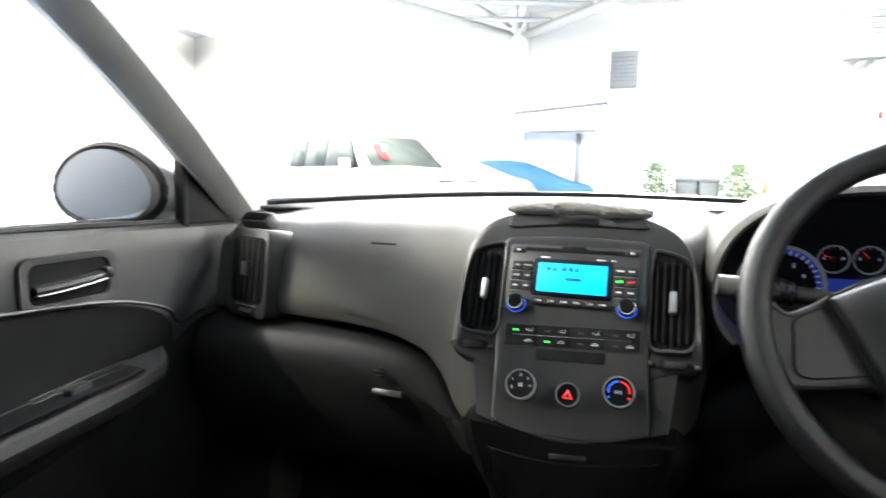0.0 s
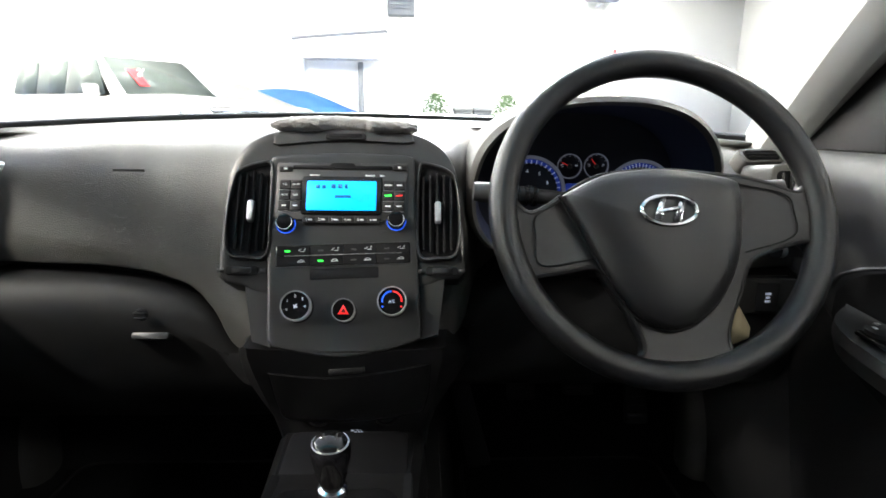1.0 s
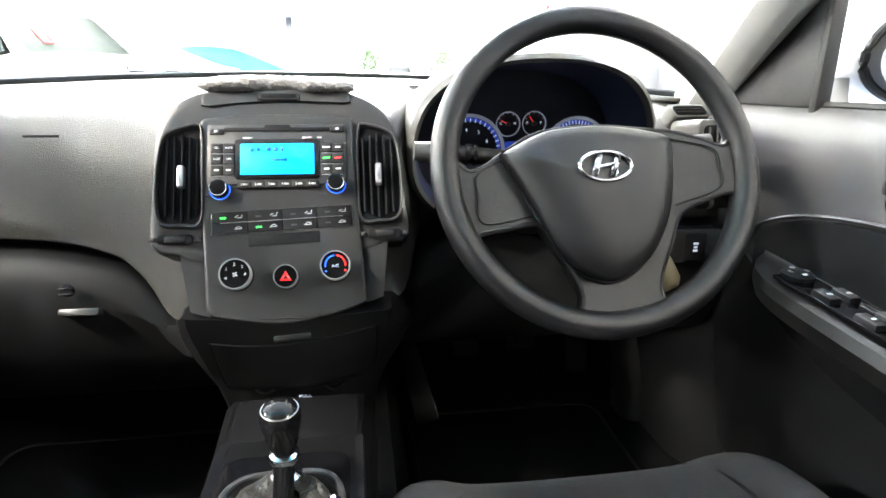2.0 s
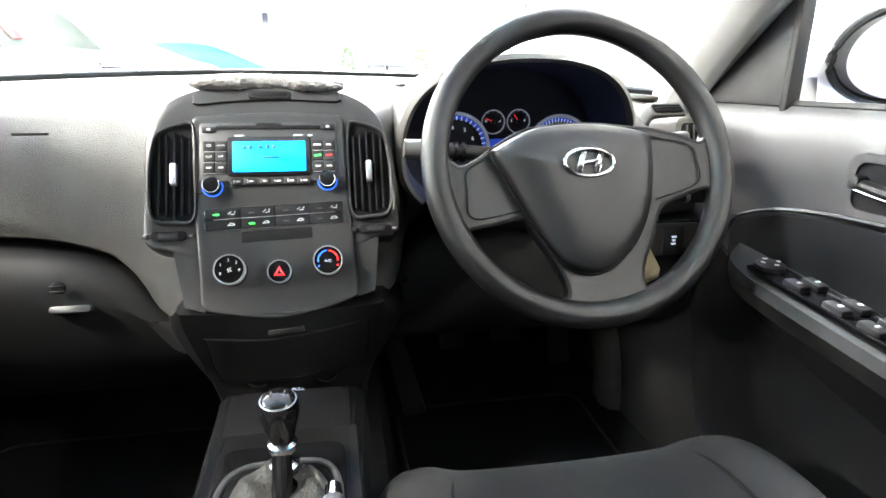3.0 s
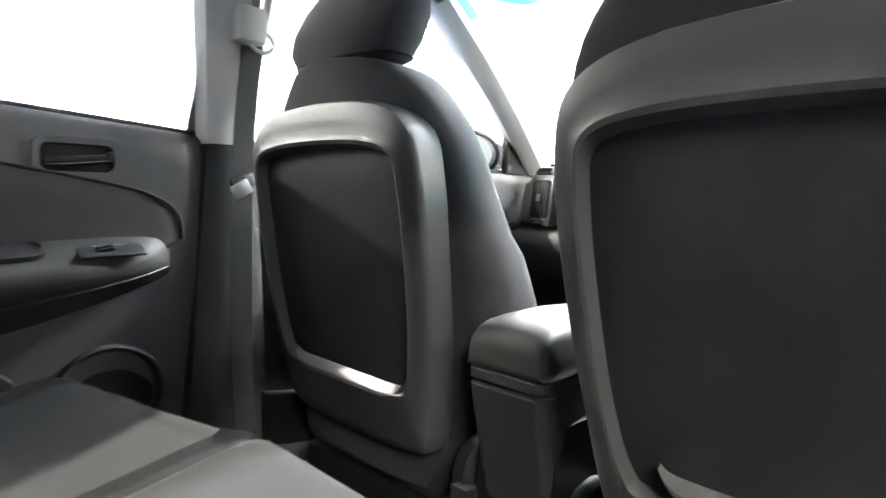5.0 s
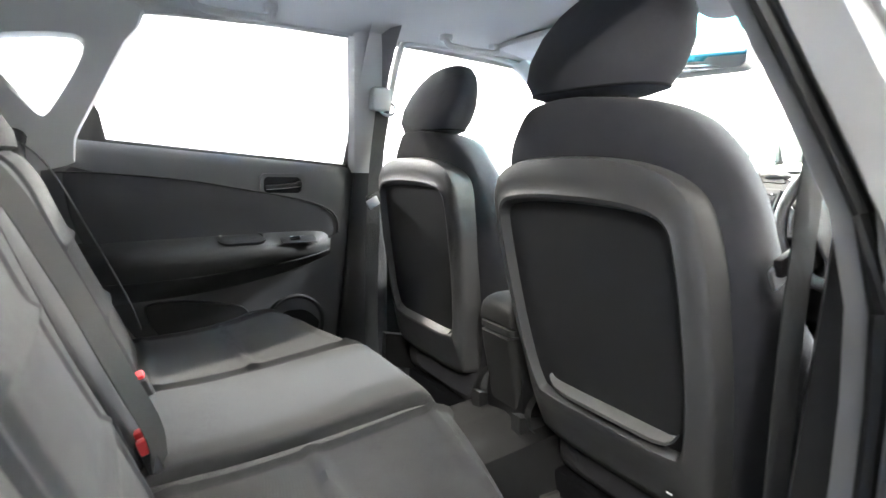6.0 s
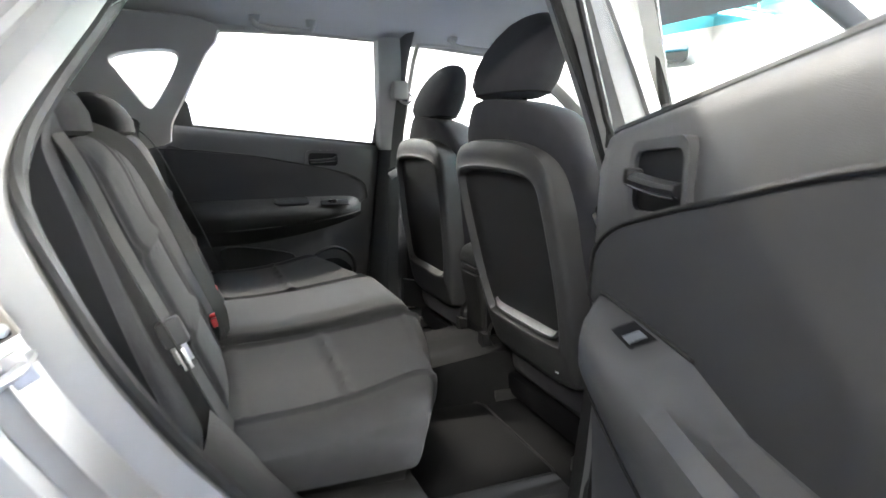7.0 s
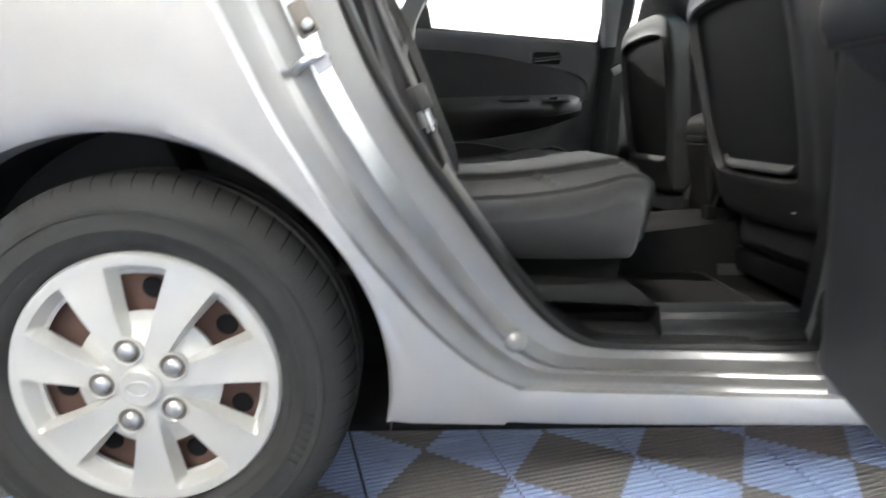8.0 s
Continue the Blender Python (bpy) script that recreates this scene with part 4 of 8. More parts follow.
    g.visible_shadow = False
    part("outer_skin", sheet([[V(s * side_x(y, z), y, z) for z in (0.29, 0.4, 0.6, 0.8, 0.9, 0.97)] for y in np.linspace(1.085, 2.28, 16)], 0.0), PAINT, d, "silver outer skin")
    # outside mirror
    c = V(s * (0.885 if s < 0 else 1.0), 2.16, 1.03 if s < 0 else 1.065)
    rings = []
    for f, k, dy in ((0, 1.0, -0.035), (0.1, 1.04, -0.02), (0.4, 1.0, 0.02), (0.75, 0.8, 0.065), (0.95, 0.45, 0.095), (1, 0.05, 0.10)):
        rings.append([c + V(s * 0.136 * k * math.cos(a) * (1 - 0.12 * math.sin(a)), dy, 0.078 * k * math.sin(a)) for a in np.linspace(0, 2 * math.pi, 32, endpoint=False)])
    housing = part("mirror_housing", loft(rings), PAINT, d, "silver side mirror housing")
    part("mirror_rim", tube([c + V(s * 0.134 * math.cos(a) * (1 - 0.12 * math.sin(a)), -0.034, 0.076 * math.sin(a)) for a in np.linspace(0, 2 * math.pi, 40, endpoint=False)], 0.0075, 8, closed=True), DARK, housing, "dark mirror rim")
    part("mirror_pane", loft([[c + V(s * 0.127 * math.cos(a) * (1 - 0.12 * math.sin(a)), -0.0485 + 0.0095 * math.cos(a), 0.069 * math.sin(a)) for a in np.linspace(0, 2 * math.pi, 40, endpoint=False)], [c + V(0.0, -0.0485, 0)] * 40], caps=False), MIRROR, housing, "mirror glass")
    part("mirror_foot", loft([[V(s * x, y, z) for y, z in ((2.13, 0.985), (2.24, 0.985), (2.24, 1.03), (2.14, 1.03))] for x in (0.755, 0.80, 0.86)]), PAINT, d)
    return d


front_door(-1, "closed front passenger door with grey trim and side mirror")
front_door(1, "closed front driver door with grey trim and window switches")


# ---- seats ----
def ring_se(c, rx, ry, power, n, front=None):
    out = []
    for j in range(n):
        a = 2 * math.pi * j / n
        ca, sa = math.cos(a), math.sin(a)
        out.append(c + V(rx * math.copysign(abs(ca) ** (2 / power), ca), ry * math.copysign(abs(sa) ** (2 / power), sa), 0))
    return out


def front_seat(cx, lean, label, reach=1.0, shift=0.0, shoulder=1.0, head_y=1.107, low=0.0, ledge=(0.0, 0.155, 0.0)):
    LEAN_T = math.tan(radians(lean))
    t = thing("front_seat", label, "car seat", "front seats")
    t.matrix_world = pose(cx, 0, 0)
    # backrest: rings over the height; back face on the leaning line
    rings = []
    table = [(0.40, 0.215, 0.11, 3.0), (0.46, 0.235, 0.13, 3.2), (0.56, 0.252, 0.135, 3.2), (0.68, 0.265, 0.13, 3.0), (0.80, 0.266, 0.105, 3.0), (0.90, 0.250, 0.088, 3.0), (0.98, 0.228 * shoulder, 0.082, 2.8), (1.04, 0.195 * shoulder ** 2, 0.076, 2.6), (1.085, 0.148 * shoulder ** 3, 0.075, 2.4), (1.108, 0.10 * shoulder ** 3, 0.05, 2.2), (1.115, 0.03, 0.015, 2.0)]
    prof = spline([V(a, b, c) for a, b, c, d_ in table], 3)
    for p in prof:
        z, hw, hd = p.x - low * max(0.0, (p.x - 0.6) / 0.5), max(p.y, 0.004), max(p.z, 0.004)
        back = 1.232 - (z - 0.42) * LEAN_T
        ring = ring_se(V(0, back + hd + 0.012, z), hw, hd, 3.0, 48)
        # side bolsters stand forward of the middle
        ring = [q + V(0, 0.03 * max(0.0, (abs(q.x) / 0.25 - 0.55)) * (1 if q.y > back + hd + 0.02 and z < 0.8 else 0), 0) for q in ring]
        rings.append(ring)
    part("backrest", loft(rings), BOLSTER, t, "dark fabric backrest")
    # plastic back shell with rolled rim, recess and bottom ledge
    def shell_pt(u, v, w):
        z = 0.42 + v * math.cos(radians(lean))
        return V(u, 1.232 - v * math.sin(radians(lean)) - w, z - low * max(0.0, v / 0.6))
    out_l = [(-0.196, 0.10), (-0.215, 0.25), (-0.224, 0.40), (-0.221, 0.515), (-0.200, 0.588), (-0.13, 0.623), (0, 0.632), (0.13, 0.623), (0.200, 0.588), (0.221, 0.515), (0.224, 0.40), (0.215, 0.25), (0.196, 0.10), (0.16, 0.055), (0, 0.045), (-0.16, 0.055)]
    in_l = [(-0.166, 0.185), (-0.182, 0.27), (-0.188, 0.38), (-0.187, 0.485), (-0.176, 0.537), (-0.12, 0.555), (0, 0.560), (0.12, 0.555), (0.176, 0.537), (0.187, 0.485), (0.188, 0.38), (0.182, 0.27), (0.166, 0.185), (0.135, 0.165), (0, 0.163), (-0.135, 0.165)]
    a, b = spline([V(u, v, 0) for u, v in out_l], 5, True), spline([V(u, v, 0) for u, v in in_l], 5, True)
    rings = []
    for f, w in ((-0.05, -0.05), (0.0, -0.004), (0.04, 0.004), (0.2, 0.010), (0.5, 0.014), (0.74, 0.016), (0.86, 0.0205), (0.95, 0.0195), (1.0, 0.012), (1.06, -0.004)):
        rings.append([shell_pt(q.x, q.y, w) for q in (p.lerp(r, f) for p, r in zip(a, b))])
    part("back_shell", loft(rings, caps=False), SHELL, t, "moulded plastic seat back shell")
    rings = [[shell_pt(q.x, q.y, w) for q in (V(0, 0.36, 0).lerp(r, f) for r in b)] for f, w in ((1.07, -0.002), (0.9, 0.002), (0.6, 0.004), (0.3, 0.005))]
    part("back_panel", loft(rings), POCKET, t, "black vinyl back panel")
    lx, lw, lv = ledge
    # rolled lower edge of the recess, its highlight put into a lighter colour
    part("pocket_ledge", loft([[shell_pt(lx + k * lw, lv + 0.163 + (v - 0.163) * max(0.25, 1 - abs(k) ** 12) + 0.020 * abs(k) ** 14, w * max(0.5, 1 - 0.5 * abs(k) ** 10)) for v, w in ((0.152, 0.006), (0.1515, 0.018), (0.155, 0.0225), (0.161, 0.021), (0.169, 0.012), (0.175, 0.003), (0.173, -0.004))] for k in (-1, -0.985, -0.95, -0.88, -0.7, -0.35, 0, 0.35, 0.7, 0.88, 0.95, 0.985, 1)]), LEDGELIT, t, "ledge at the foot of the back panel, coloured lighter as if lit")
    if cx > 0:
        part("shell_clip", block(0.012, 0.003, 0.003, 0.001, m=Matrix.Translation(shell_pt(0.14, 0.095, 0.022))), PRINT, t)
    # headrest on two posts
    hy, hz = head_y, (-0.028 if cx < 0 else 0.0)
    rings = []
    for z, hw, hd, dy in ((1.130, 0.098, 0.035, 0.0), (1.138, 0.128, 0.050, 0.0), (1.165, 0.147, 0.060, 0.002), (1.20, 0.153, 0.060, 0.012), (1.24, 0.145, 0.052, 0.025), (1.275, 0.124, 0.041, 0.038), (1.300, 0.090, 0.029, 0.047), (1.312, 0.05, 0.016, 0.051), (1.316, 0.01, 0.005, 0.052)):
        rings.append(ring_se(V(0, hy + dy, z - 0.012 + hz), hw, hd, 2.5, 40))
    head = part("headrest", loft(rings), BOLSTER, t, "dark fabric headrest")
    part("headrest_seam", tube(ring_se(V(0, hy, 1.128 + hz), 0.1295, 0.0512, 2.5, 40), 0.0022, 6, closed=True), BLACK, head)
    for x in (-0.06, 0.06):
        part("headrest_post", tube([(x, hy + 0.004, 1.07), (x, hy, 1.14)], 0.006, 10), SEAL, t)
    # cushion
    rings = []
    for y, hw, zt, zb in ((1.26, 0.20, 0.50, 0.40), (1.30, 0.24, 0.525, 0.36), (1.42, 0.265, 0.528, 0.35), (1.58, 0.275, 0.546, 0.35), (1.74, 0.280, 0.560, 0.36), (1.83, 0.272, 0.562, 0.38), (1.89, 0.252, 0.548, 0.40), (1.925, 0.22, 0.515, 0.42), (1.935, 0.16, 0.48, 0.44)):
        ring = []
        for x_, z_ in ((-1, 0.1), (-1.02, 0.5), (-0.99, 0.86), (-0.9, 1.02), (-0.76, 1.03), (-0.62, 0.95), (-0.3, 0.92), (0, 0.915), (0.3, 0.92), (0.62, 0.95), (0.76, 1.03), (0.9, 1.02), (0.99, 0.86), (1.02, 0.5), (1, 0.1), (0.8, 0), (0, 0), (-0.8, 0)):
            ring.append(V(x_ * hw + shift, 1.26 + (y - 1.26) * reach, zb + (zt - zb) * z_))
        rings.append([Vector(p) for p in spline(ring, 2, True)])
    rings = [list(r) for r in zip(*[spline(col, 3) for col in zip(*rings)])]
    part("cushion", loft(rings), FABRIC, t, "dark grey fabric seat cushion")
    for sx in (-1, 1):
        part("cushion_seam", tube(spline([V(sx * k + shift, 1.26 + (y - 1.26) * reach, z) for k, y, z in ((0.172, 1.32, 0.5205), (0.178, 1.55, 0.5365), (0.180, 1.74, 0.553), (0.172, 1.84, 0.552), (0.155, 1.90, 0.532), (0.13, 1.93, 0.50))], 5), 0.003, 6), BLACK, t)
        part("side_valance", loft([[V(sx * 0.255, y, z), V(sx * 0.285, y, z)] + [V(sx * 0.285, y, z2), V(sx * 0.255, y, z2)] for y, z, z2 in ((1.20, 0.47, 0.36), (1.30, 0.45, 0.34), (1.7, 0.43, 0.34), (1.85, 0.41, 0.36))]), DARK, t, "dark plastic seat base cover")
        part("seat_rail", block(0.04, 0.62, 0.035, 0.004, m=Matrix.Translation((sx * 0.20, 1.52, 0.303))), STACK, t)
    part("recliner_cover", lathe([(0.0, 0.012), (0.04, 0.010), (0.052, 0.0), (0.052, -0.02)], frame_matrix((-0.262 if cx > 0 else 0.262, 1.27, 0.47), (0, 1, 0), (0, 0, 1 if cx < 0 else -1)), 28), DARK, t)
    part("seat_base", block(0.42, 0.56, 0.06, 0.01, m=Matrix.Translation((0, 1.54, 0.335))), BLACK, t)
    return t


front_seat(0.348, 15.6, "dark grey fabric driver seat with plastic back shell", 1.0, 0.02, 1.05, 1.107, 0.0, (0.012, 0.143, 0.022))
front_seat(-0.350, 8.0, "dark grey fabric passenger seat with plastic back shell", 0.83, 0.0, 1.0, 1.211, 0.016, (0.0, 0.150, -0.004))


def bench():
    t = thing("rear_bench_seat", "dark grey fabric rear bench seat with three places", "car seat")
    def quilted(xs, profile, depth):
        """A padded section: rings over x of a closed profile, sunk along its normal where seams pull it in."""
        rings = []
        for x in xs:
            pts = evenly(spline([V(0, y, z) for y, z in profile(x)], 4, True), 110, True)
            n = len(pts)
            ring = []
            for i, p in enumerate(pts):
                d = (pts[(i + 1) % n] - pts[i - 1]).normalized()
                out = V(0, d.z, -d.y)
                ring.append(V(x, p.y, p.z) - out * depth(x, p.y, p.z))
            rings.append(ring)
        return loft(rings)

    def dent(v, at, width):
        return math.exp(-((v - at) / width) ** 2)

    def steps(xa, xb, k):
        return [xa + (xb - xa) * i / k for i in range(k + 1)]
    # cushions: profile from the back over the top and down the front, closed underneath
    def seat_profile(lift, xa, xb):
        def profile(x):
            e = abs((2 * x - xa - xb) / (xb - xa)) ** 14
            roll = max(0.0, (abs(x) - 0.57) / 0.09) ** 2 * 0.03
            out = max(0.0, (abs(x) - 0.15) / 0.5) ** 1.6 * 0.15
            pts = [(0.40, 0.46), (0.43, 0.535), (0.50, 0.548), (0.60, 0.553), (0.72, 0.566), (0.82, 0.581), (0.89, 0.592), (0.932, 0.591), (0.955, 0.577), (0.955, 0.548), (0.942, 0.50), (0.922, 0.456), (0.86, 0.449), (0.6, 0.449)]
            pts = [(y, z + (lift if 0.45 < y < 0.94 and z > 0.53 else 0.0) - (roll if z > 0.53 else 0.0)) for y, z in pts]
            return [(0.66 + (y - 0.66) * (1 - 0.02 * e) - out * max(0.0, (y - 0.66) / 0.30), 0.5 + (z - 0.5) * (1 - 0.16 * e)) for y, z in pts]
        return profile
    def seat_depth(x, y, z):
        a = abs(x)
        if z < 0.47 or y < 0.44:
            return 0.0
        g = 0.008 * dent(a, 0.205, 0.006) + 0.007 * dent(a, 0.565, 0.006)
        if 0.205 < a < 0.565 and z > 0.53:
            yy = y + max(0.0, (a - 0.15) / 0.5) ** 1.6 * 0.15 * max(0.0, (y - 0.66) / 0.30)
            g += 0.009 * dent(yy, 0.70, 0.007) + 0.007 * dent(yy, 0.505, 0.007) + 0.007 * dent(yy, 0.915, 0.008)
            g -= 0.006 * math.sin(math.pi * (a - 0.205) / 0.36) ** 0.5
            g += 0.007 * math.sin(math.pi * (a - 0.205) / 0.36) * dent(yy, 0.6, 0.12)
        return g
    for xa, xb in ((-0.66, -0.17), (0.16, 0.655)):
        part("seat_cushion", quilted(steps(xa, xb, 110), seat_profile(0.0, xa, xb), seat_depth), FABRIC, t, sharp=70)
    part("middle_cushion", quilted(steps(-0.168, 0.158, 60), seat_profile(0.013, -0.168, 0.158), lambda x, y, z: 0.002 * dent(abs(x), 0.15, 0.01)), FABRIC, t, sharp=70)
    part("valance", loft([[V(x, y, z) for y, z in ((0.78, 0.29), (0.775, 0.37), (0.79, 0.455), (0.45, 0.455), (0.47, 0.29))] for x in (-0.60, -0.3, 0.0, 0.3, 0.60)]), CARPET, t, "dark base below the seat")
    # backrests
    def back_profile(xa, xb, wide):
        def profile(x):
            e = abs((2 * x - xa - xb) / (xb - xa)) ** 9 + (1.2 * max(0.0, (abs(x) - 0.63) / 0.1))
            back = 0.035 * max(0.0, min(1.0, (abs(x) - 0.50) / 0.10))
            pts = [(0.46, 0.50), (0.475, 0.56), (0.455, 0.62), (0.42, 0.70), (0.385, 0.78), (0.345, 0.88), (0.315, 0.955), (0.285, 0.995), (0.25, 1.005), (0.215, 0.985), (0.25, 0.85), (0.31, 0.65), (0.35, 0.50)]
            return [(0.34 - (back if y > 0.30 else 0.0) + (y - 0.34) * (1 - 0.10 * min(e, 1.5)), 0.75 + (z - 0.75) * (1 - 0.025 * min(e, 1.0)) + (0.06 * max(0.0, min(1.0, (abs(x) - 0.54) / 0.09)) * max(0.0, (z - 0.7) / 0.3) if wide else 0.0)) for y, z in reversed(pts)]
        return profile
    def back_depth(x, y, z):
        a = abs(x)
        if y < 0.27 or z < 0.53 or a < 0.17:
            return 0.0
        g = 0.008 * dent(a, 0.255, 0.006) + 0.008 * dent(a, 0.53, 0.006)
        if 0.255 < a < 0.53:
            g += 0.008 * dent(z, 0.685, 0.007) + 0.008 * dent(z, 0.835, 0.007)
            g += 0.012 * math.sin(math.pi * (a - 0.255) / 0.275) ** 0.6
        return g
    for xa, xb in ((-0.70, -0.155), (0.155, 0.70)):
        part("backrest", quilted(steps(xa, xb, 110), back_profile(xa, xb, True), back_depth), BENCHSHADED, t, sharp=70)
    part("middle_backrest", quilted(steps(-0.15, 0.15, 40), back_profile(-0.15, 0.15, False), back_depth), BENCHSHADED, t, sharp=70)
    # low headrests
    for x in (-0.40, 0.40):
        rings = []
        for z, hw, hd, dy in ((0.99, 0.115, 0.045, 0.012), (0.998, 0.135, 0.060, 0.010), (1.03, 0.142, 0.065, 0.0), (1.06, 0.134, 0.060, -0.012), (1.085, 0.105, 0.046, -0.024), (1.10, 0.06, 0.026, -0.034), (1.104, 0.01, 0.005, -0.036)):
            rings.append(ring_se(V(x, 0.222 + dy, z + 0.022), hw, hd, 2.6, 36))
        part("headrest", loft(rings), BENCHSHADED, t, "low saddle-shaped headrest")
    # buckles
    for x, y, tilt in ((-0.160, 0.495, 10), (0.10, 0.485, -8), (0.135, 0.487, -12)):
        b = part("buckle", block(0.032, 0.022, 0.075, 0.006, m=pose(x, y, 0.56, 20, tilt)), DARK, t)
        part("release_button", block(0.026, 0.018, 0.022, 0.004, m=pose(x, y - 0.012, 0.592, 20, tilt)), RED, b, "red belt release button")
    return t


bench()


def belt(name, pts, label, width=0.042, group="seat belts", parts=(), face=(0, 1, 0.25)):
    t = thing(name, label, "seat belt", group)
    path = spline(pts, 8)
    rings = []
    for i, p in enumerate(path):
        a, b = path[max(0, i - 1)], path[min(len(path) - 1, i + 1)]
        d = (b - a).normalized()
        n = Vector(face)
        n = (n - d * n.dot(d)).normalized()
        w = d.cross(n).normalized() * width / 2
        k = n * 0.0011
        rings.append([p - w - k, p + w - k, p + w + k, p - w + k])
    part("webbing", loft(rings), BELT, t)
    for nm, bm_, m_, lab in parts:
        part(nm, bm_, m_, t, lab)
    return t


belt("seat_belt", [V(0.60, 0.245, 1.07), V(0.605, 0.300, 0.985), V(0.608, 0.350, 0.86), V(0.612, 0.408, 0.73), V(0.612, 0.452, 0.63), V(0.60, 0.485, 0.555)], "grey rear seat belt hanging over the backrest", face=(0.2, 0.88, 0.45),
     parts=[("tongue", block(0.024, 0.06, 0.003, 0.001, m=frame_matrix((0.617, 0.412, 0.713), (0, 0.93, 0.37), (0, -0.37, 0.93))), SATIN, "steel belt tongue"), ("tongue_grip", block(0.036, 0.044, 0.016, 0.005, m=frame_matrix((0.618, 0.406, 0.733), (0, 0.93, 0.37), (0, -0.37, 0.93))), DOORP, "grey belt tongue grip"), ("belt_label", block(0.013, 0.034, 0.002, 0, m=frame_matrix((0.624, 0.421, 0.692), (0, 0.93, 0.37), (0, -0.37, 0.93))), PRINT, "white printed label")])
belt("seat_belt", [V(0.175, 0.235, 1.03), V(0.17, 0.325, 0.985), V(0.165, 0.390, 0.86), V(0.155, 0.447, 0.72), V(0.145, 0.487, 0.62), V(0.135, 0.495, 0.56)], "grey middle seat belt over the rear backrest", face=(0.55, 0.8, 0.2))
belt("seat_belt", [V(-0.60, 0.24, 1.06), V(-0.60, 0.325, 0.985), V(-0.60, 0.405, 0.82), V(-0.60, 0.475, 0.66), V(-0.60, 0.505, 0.57)], "grey rear seat belt hanging beside the door")
for s in (-1, 1):
    x = s * 0.638
    belt("seat_belt", [V(s * 0.640, 1.19, 1.175), V(s * 0.648, 1.175, 1.0), V(s * 0.650, 1.168, 0.8), V(s * 0.655, 1.17, 0.5), V(s * 0.655, 1.18, 0.36)], "grey front seat belt hanging from its pillar anchor", face=(1, -0.15, 0),
         parts=[("anchor_cover", block(0.05, 0.062, 0.07, 0.012, m=pose(s * 0.628, 1.175, 1.205, 0, 0, 0)), PILLAR, "light grey anchor cover"), ("guide_ring", tube([V(s * 0.622, 1.20 + 0.026 * math.cos(a), 1.178 + 0.02 * math.sin(a)) for a in np.linspace(0, 2 * math.pi, 20, endpoint=False)], 0.005, 8, closed=True), SATIN, "steel guide ring"),
                ("tongue", block(0.006, 0.04, 0.03, 0.003, m=pose(s * 0.632, 1.16, 0.89, 30)), SATIN, "steel belt tongue"), ("tongue_grip", block(0.012, 0.05, 0.025, 0.004, m=pose(s * 0.638, 1.165, 0.905, 20)), DARK, "")])

# grab handles under the roof edge
for s in (-1, 1):
    for y in (0.735, 1.435):
        z = 1.395
        t = thing("grab_handle", "light grey folding grab handle on the headliner", "grab handle", "grab handles")
        path = spline([V(s * 0.535, y - 0.095, z + 0.008), V(s * 0.520, y - 0.093, z - 0.014), V(s * 0.512, y - 0.078, z - 0.030), V(s * 0.508, y, z - 0.034), V(s * 0.512, y + 0.078, z - 0.030), V(s * 0.520, y + 0.093, z - 0.014), V(s * 0.535, y + 0.095, z + 0.008)], 5)
        part("grip", tube(path, 0.0095, 10), PILLAR, t)
        for k in (-0.09, 0.09):
            part("end_cap", block(0.034, 0.036, 0.034, 0.010, m=pose(s * 0.530, y + k, z)), PILLAR, t)

# ---- dashboard ----
dash = thing("dashboard", "dark grey moulded dashboard with centre stack and glovebox", "dashboard")


def low_edge(x):
    """Lower edge of the upper pad over the width."""
    return lerp_table(((-0.70, 0.80), (-0.55, 0.805), (-0.40, 0.806), (-0.35, 0.803), (-0.307, 0.797), (-0.27, 0.790), (-0.24, 0.782), (-0.221, 0.768), (-0.20, 0.747), (-0.184, 0.722), (-0.171, 0.707), (-0.148, 0.701), (-0.10, 0.70), (0.10, 0.705), (0.15, 0.728), (0.19, 0.77), (0.23, 0.797), (0.30, 0.80), (0.70, 0.80)), x)


def face_y(x):
    """How far the dash face stands, over the width."""
    return lerp_table(((-0.70, 2.205), (-0.45, 2.165), (-0.30, 2.15), (-0.20, 2.12), (-0.14, 2.09), (0.14, 2.09), (0.20, 2.13), (0.30, 2.18), (0.6, 2.17), (0.70, 2.19)), x)


rings = []
for x in np.linspace(-0.705, 0.705, 142):
    k = (x / 0.69) ** 2
    hide = max(0.0, min(1.0, (0.185 - abs(x - 0.346)) / 0.03))
    fy, lz = face_y(x) + 0.13 * hide, low_edge(x)
    lean = 0.0 if abs(x) > 0.3 else 0.35 * max(0.0, 1 - abs(x) / 0.3)
    pts = [(2.66 - 0.27 * k, 1.02 - 0.03 * k), (2.60 - 0.27 * k, 1.022 - 0.03 * k), (2.45 - 0.12 * k, 1.014 - 0.03 * k), (fy + 0.16, 1.004 - 0.028 * k), (fy + 0.085, 0.990 - 0.026 * k), (fy + 0.045, 0.965 - 0.024 * k),
           (fy + 0.02, 0.925), (fy + 0.005, 0.87), (fy - 0.002 - lean * max(0, 0.83 - (lz + 0.02)) * 0.6, max(lz + 0.03, 0.5 * (0.87 + lz) - 0.01)), (fy - lean * max(0, 0.83 - lz) * 0.9, lz + 0.008), (fy + 0.008 - lean * max(0, 0.83 - lz) * 0.9, lz - 0.004), (fy + 0.06, lz - 0.012)]
    rings.append([V(x, y, z) for y, z in spline_yz(pts, 3)])
part("upper_pad", sheet(rings, 0.0), DASH, dash, "grained grey upper dash pad")
part("pad_mark", block(0.045, 0.002, 0.0035, 0.0005, m=pose(-0.33, face_y(-0.33) + 0.014, 0.945, -14)), SEAL, dash, "embossed mark on the pad")

# glovebox and lower dash
rings = []
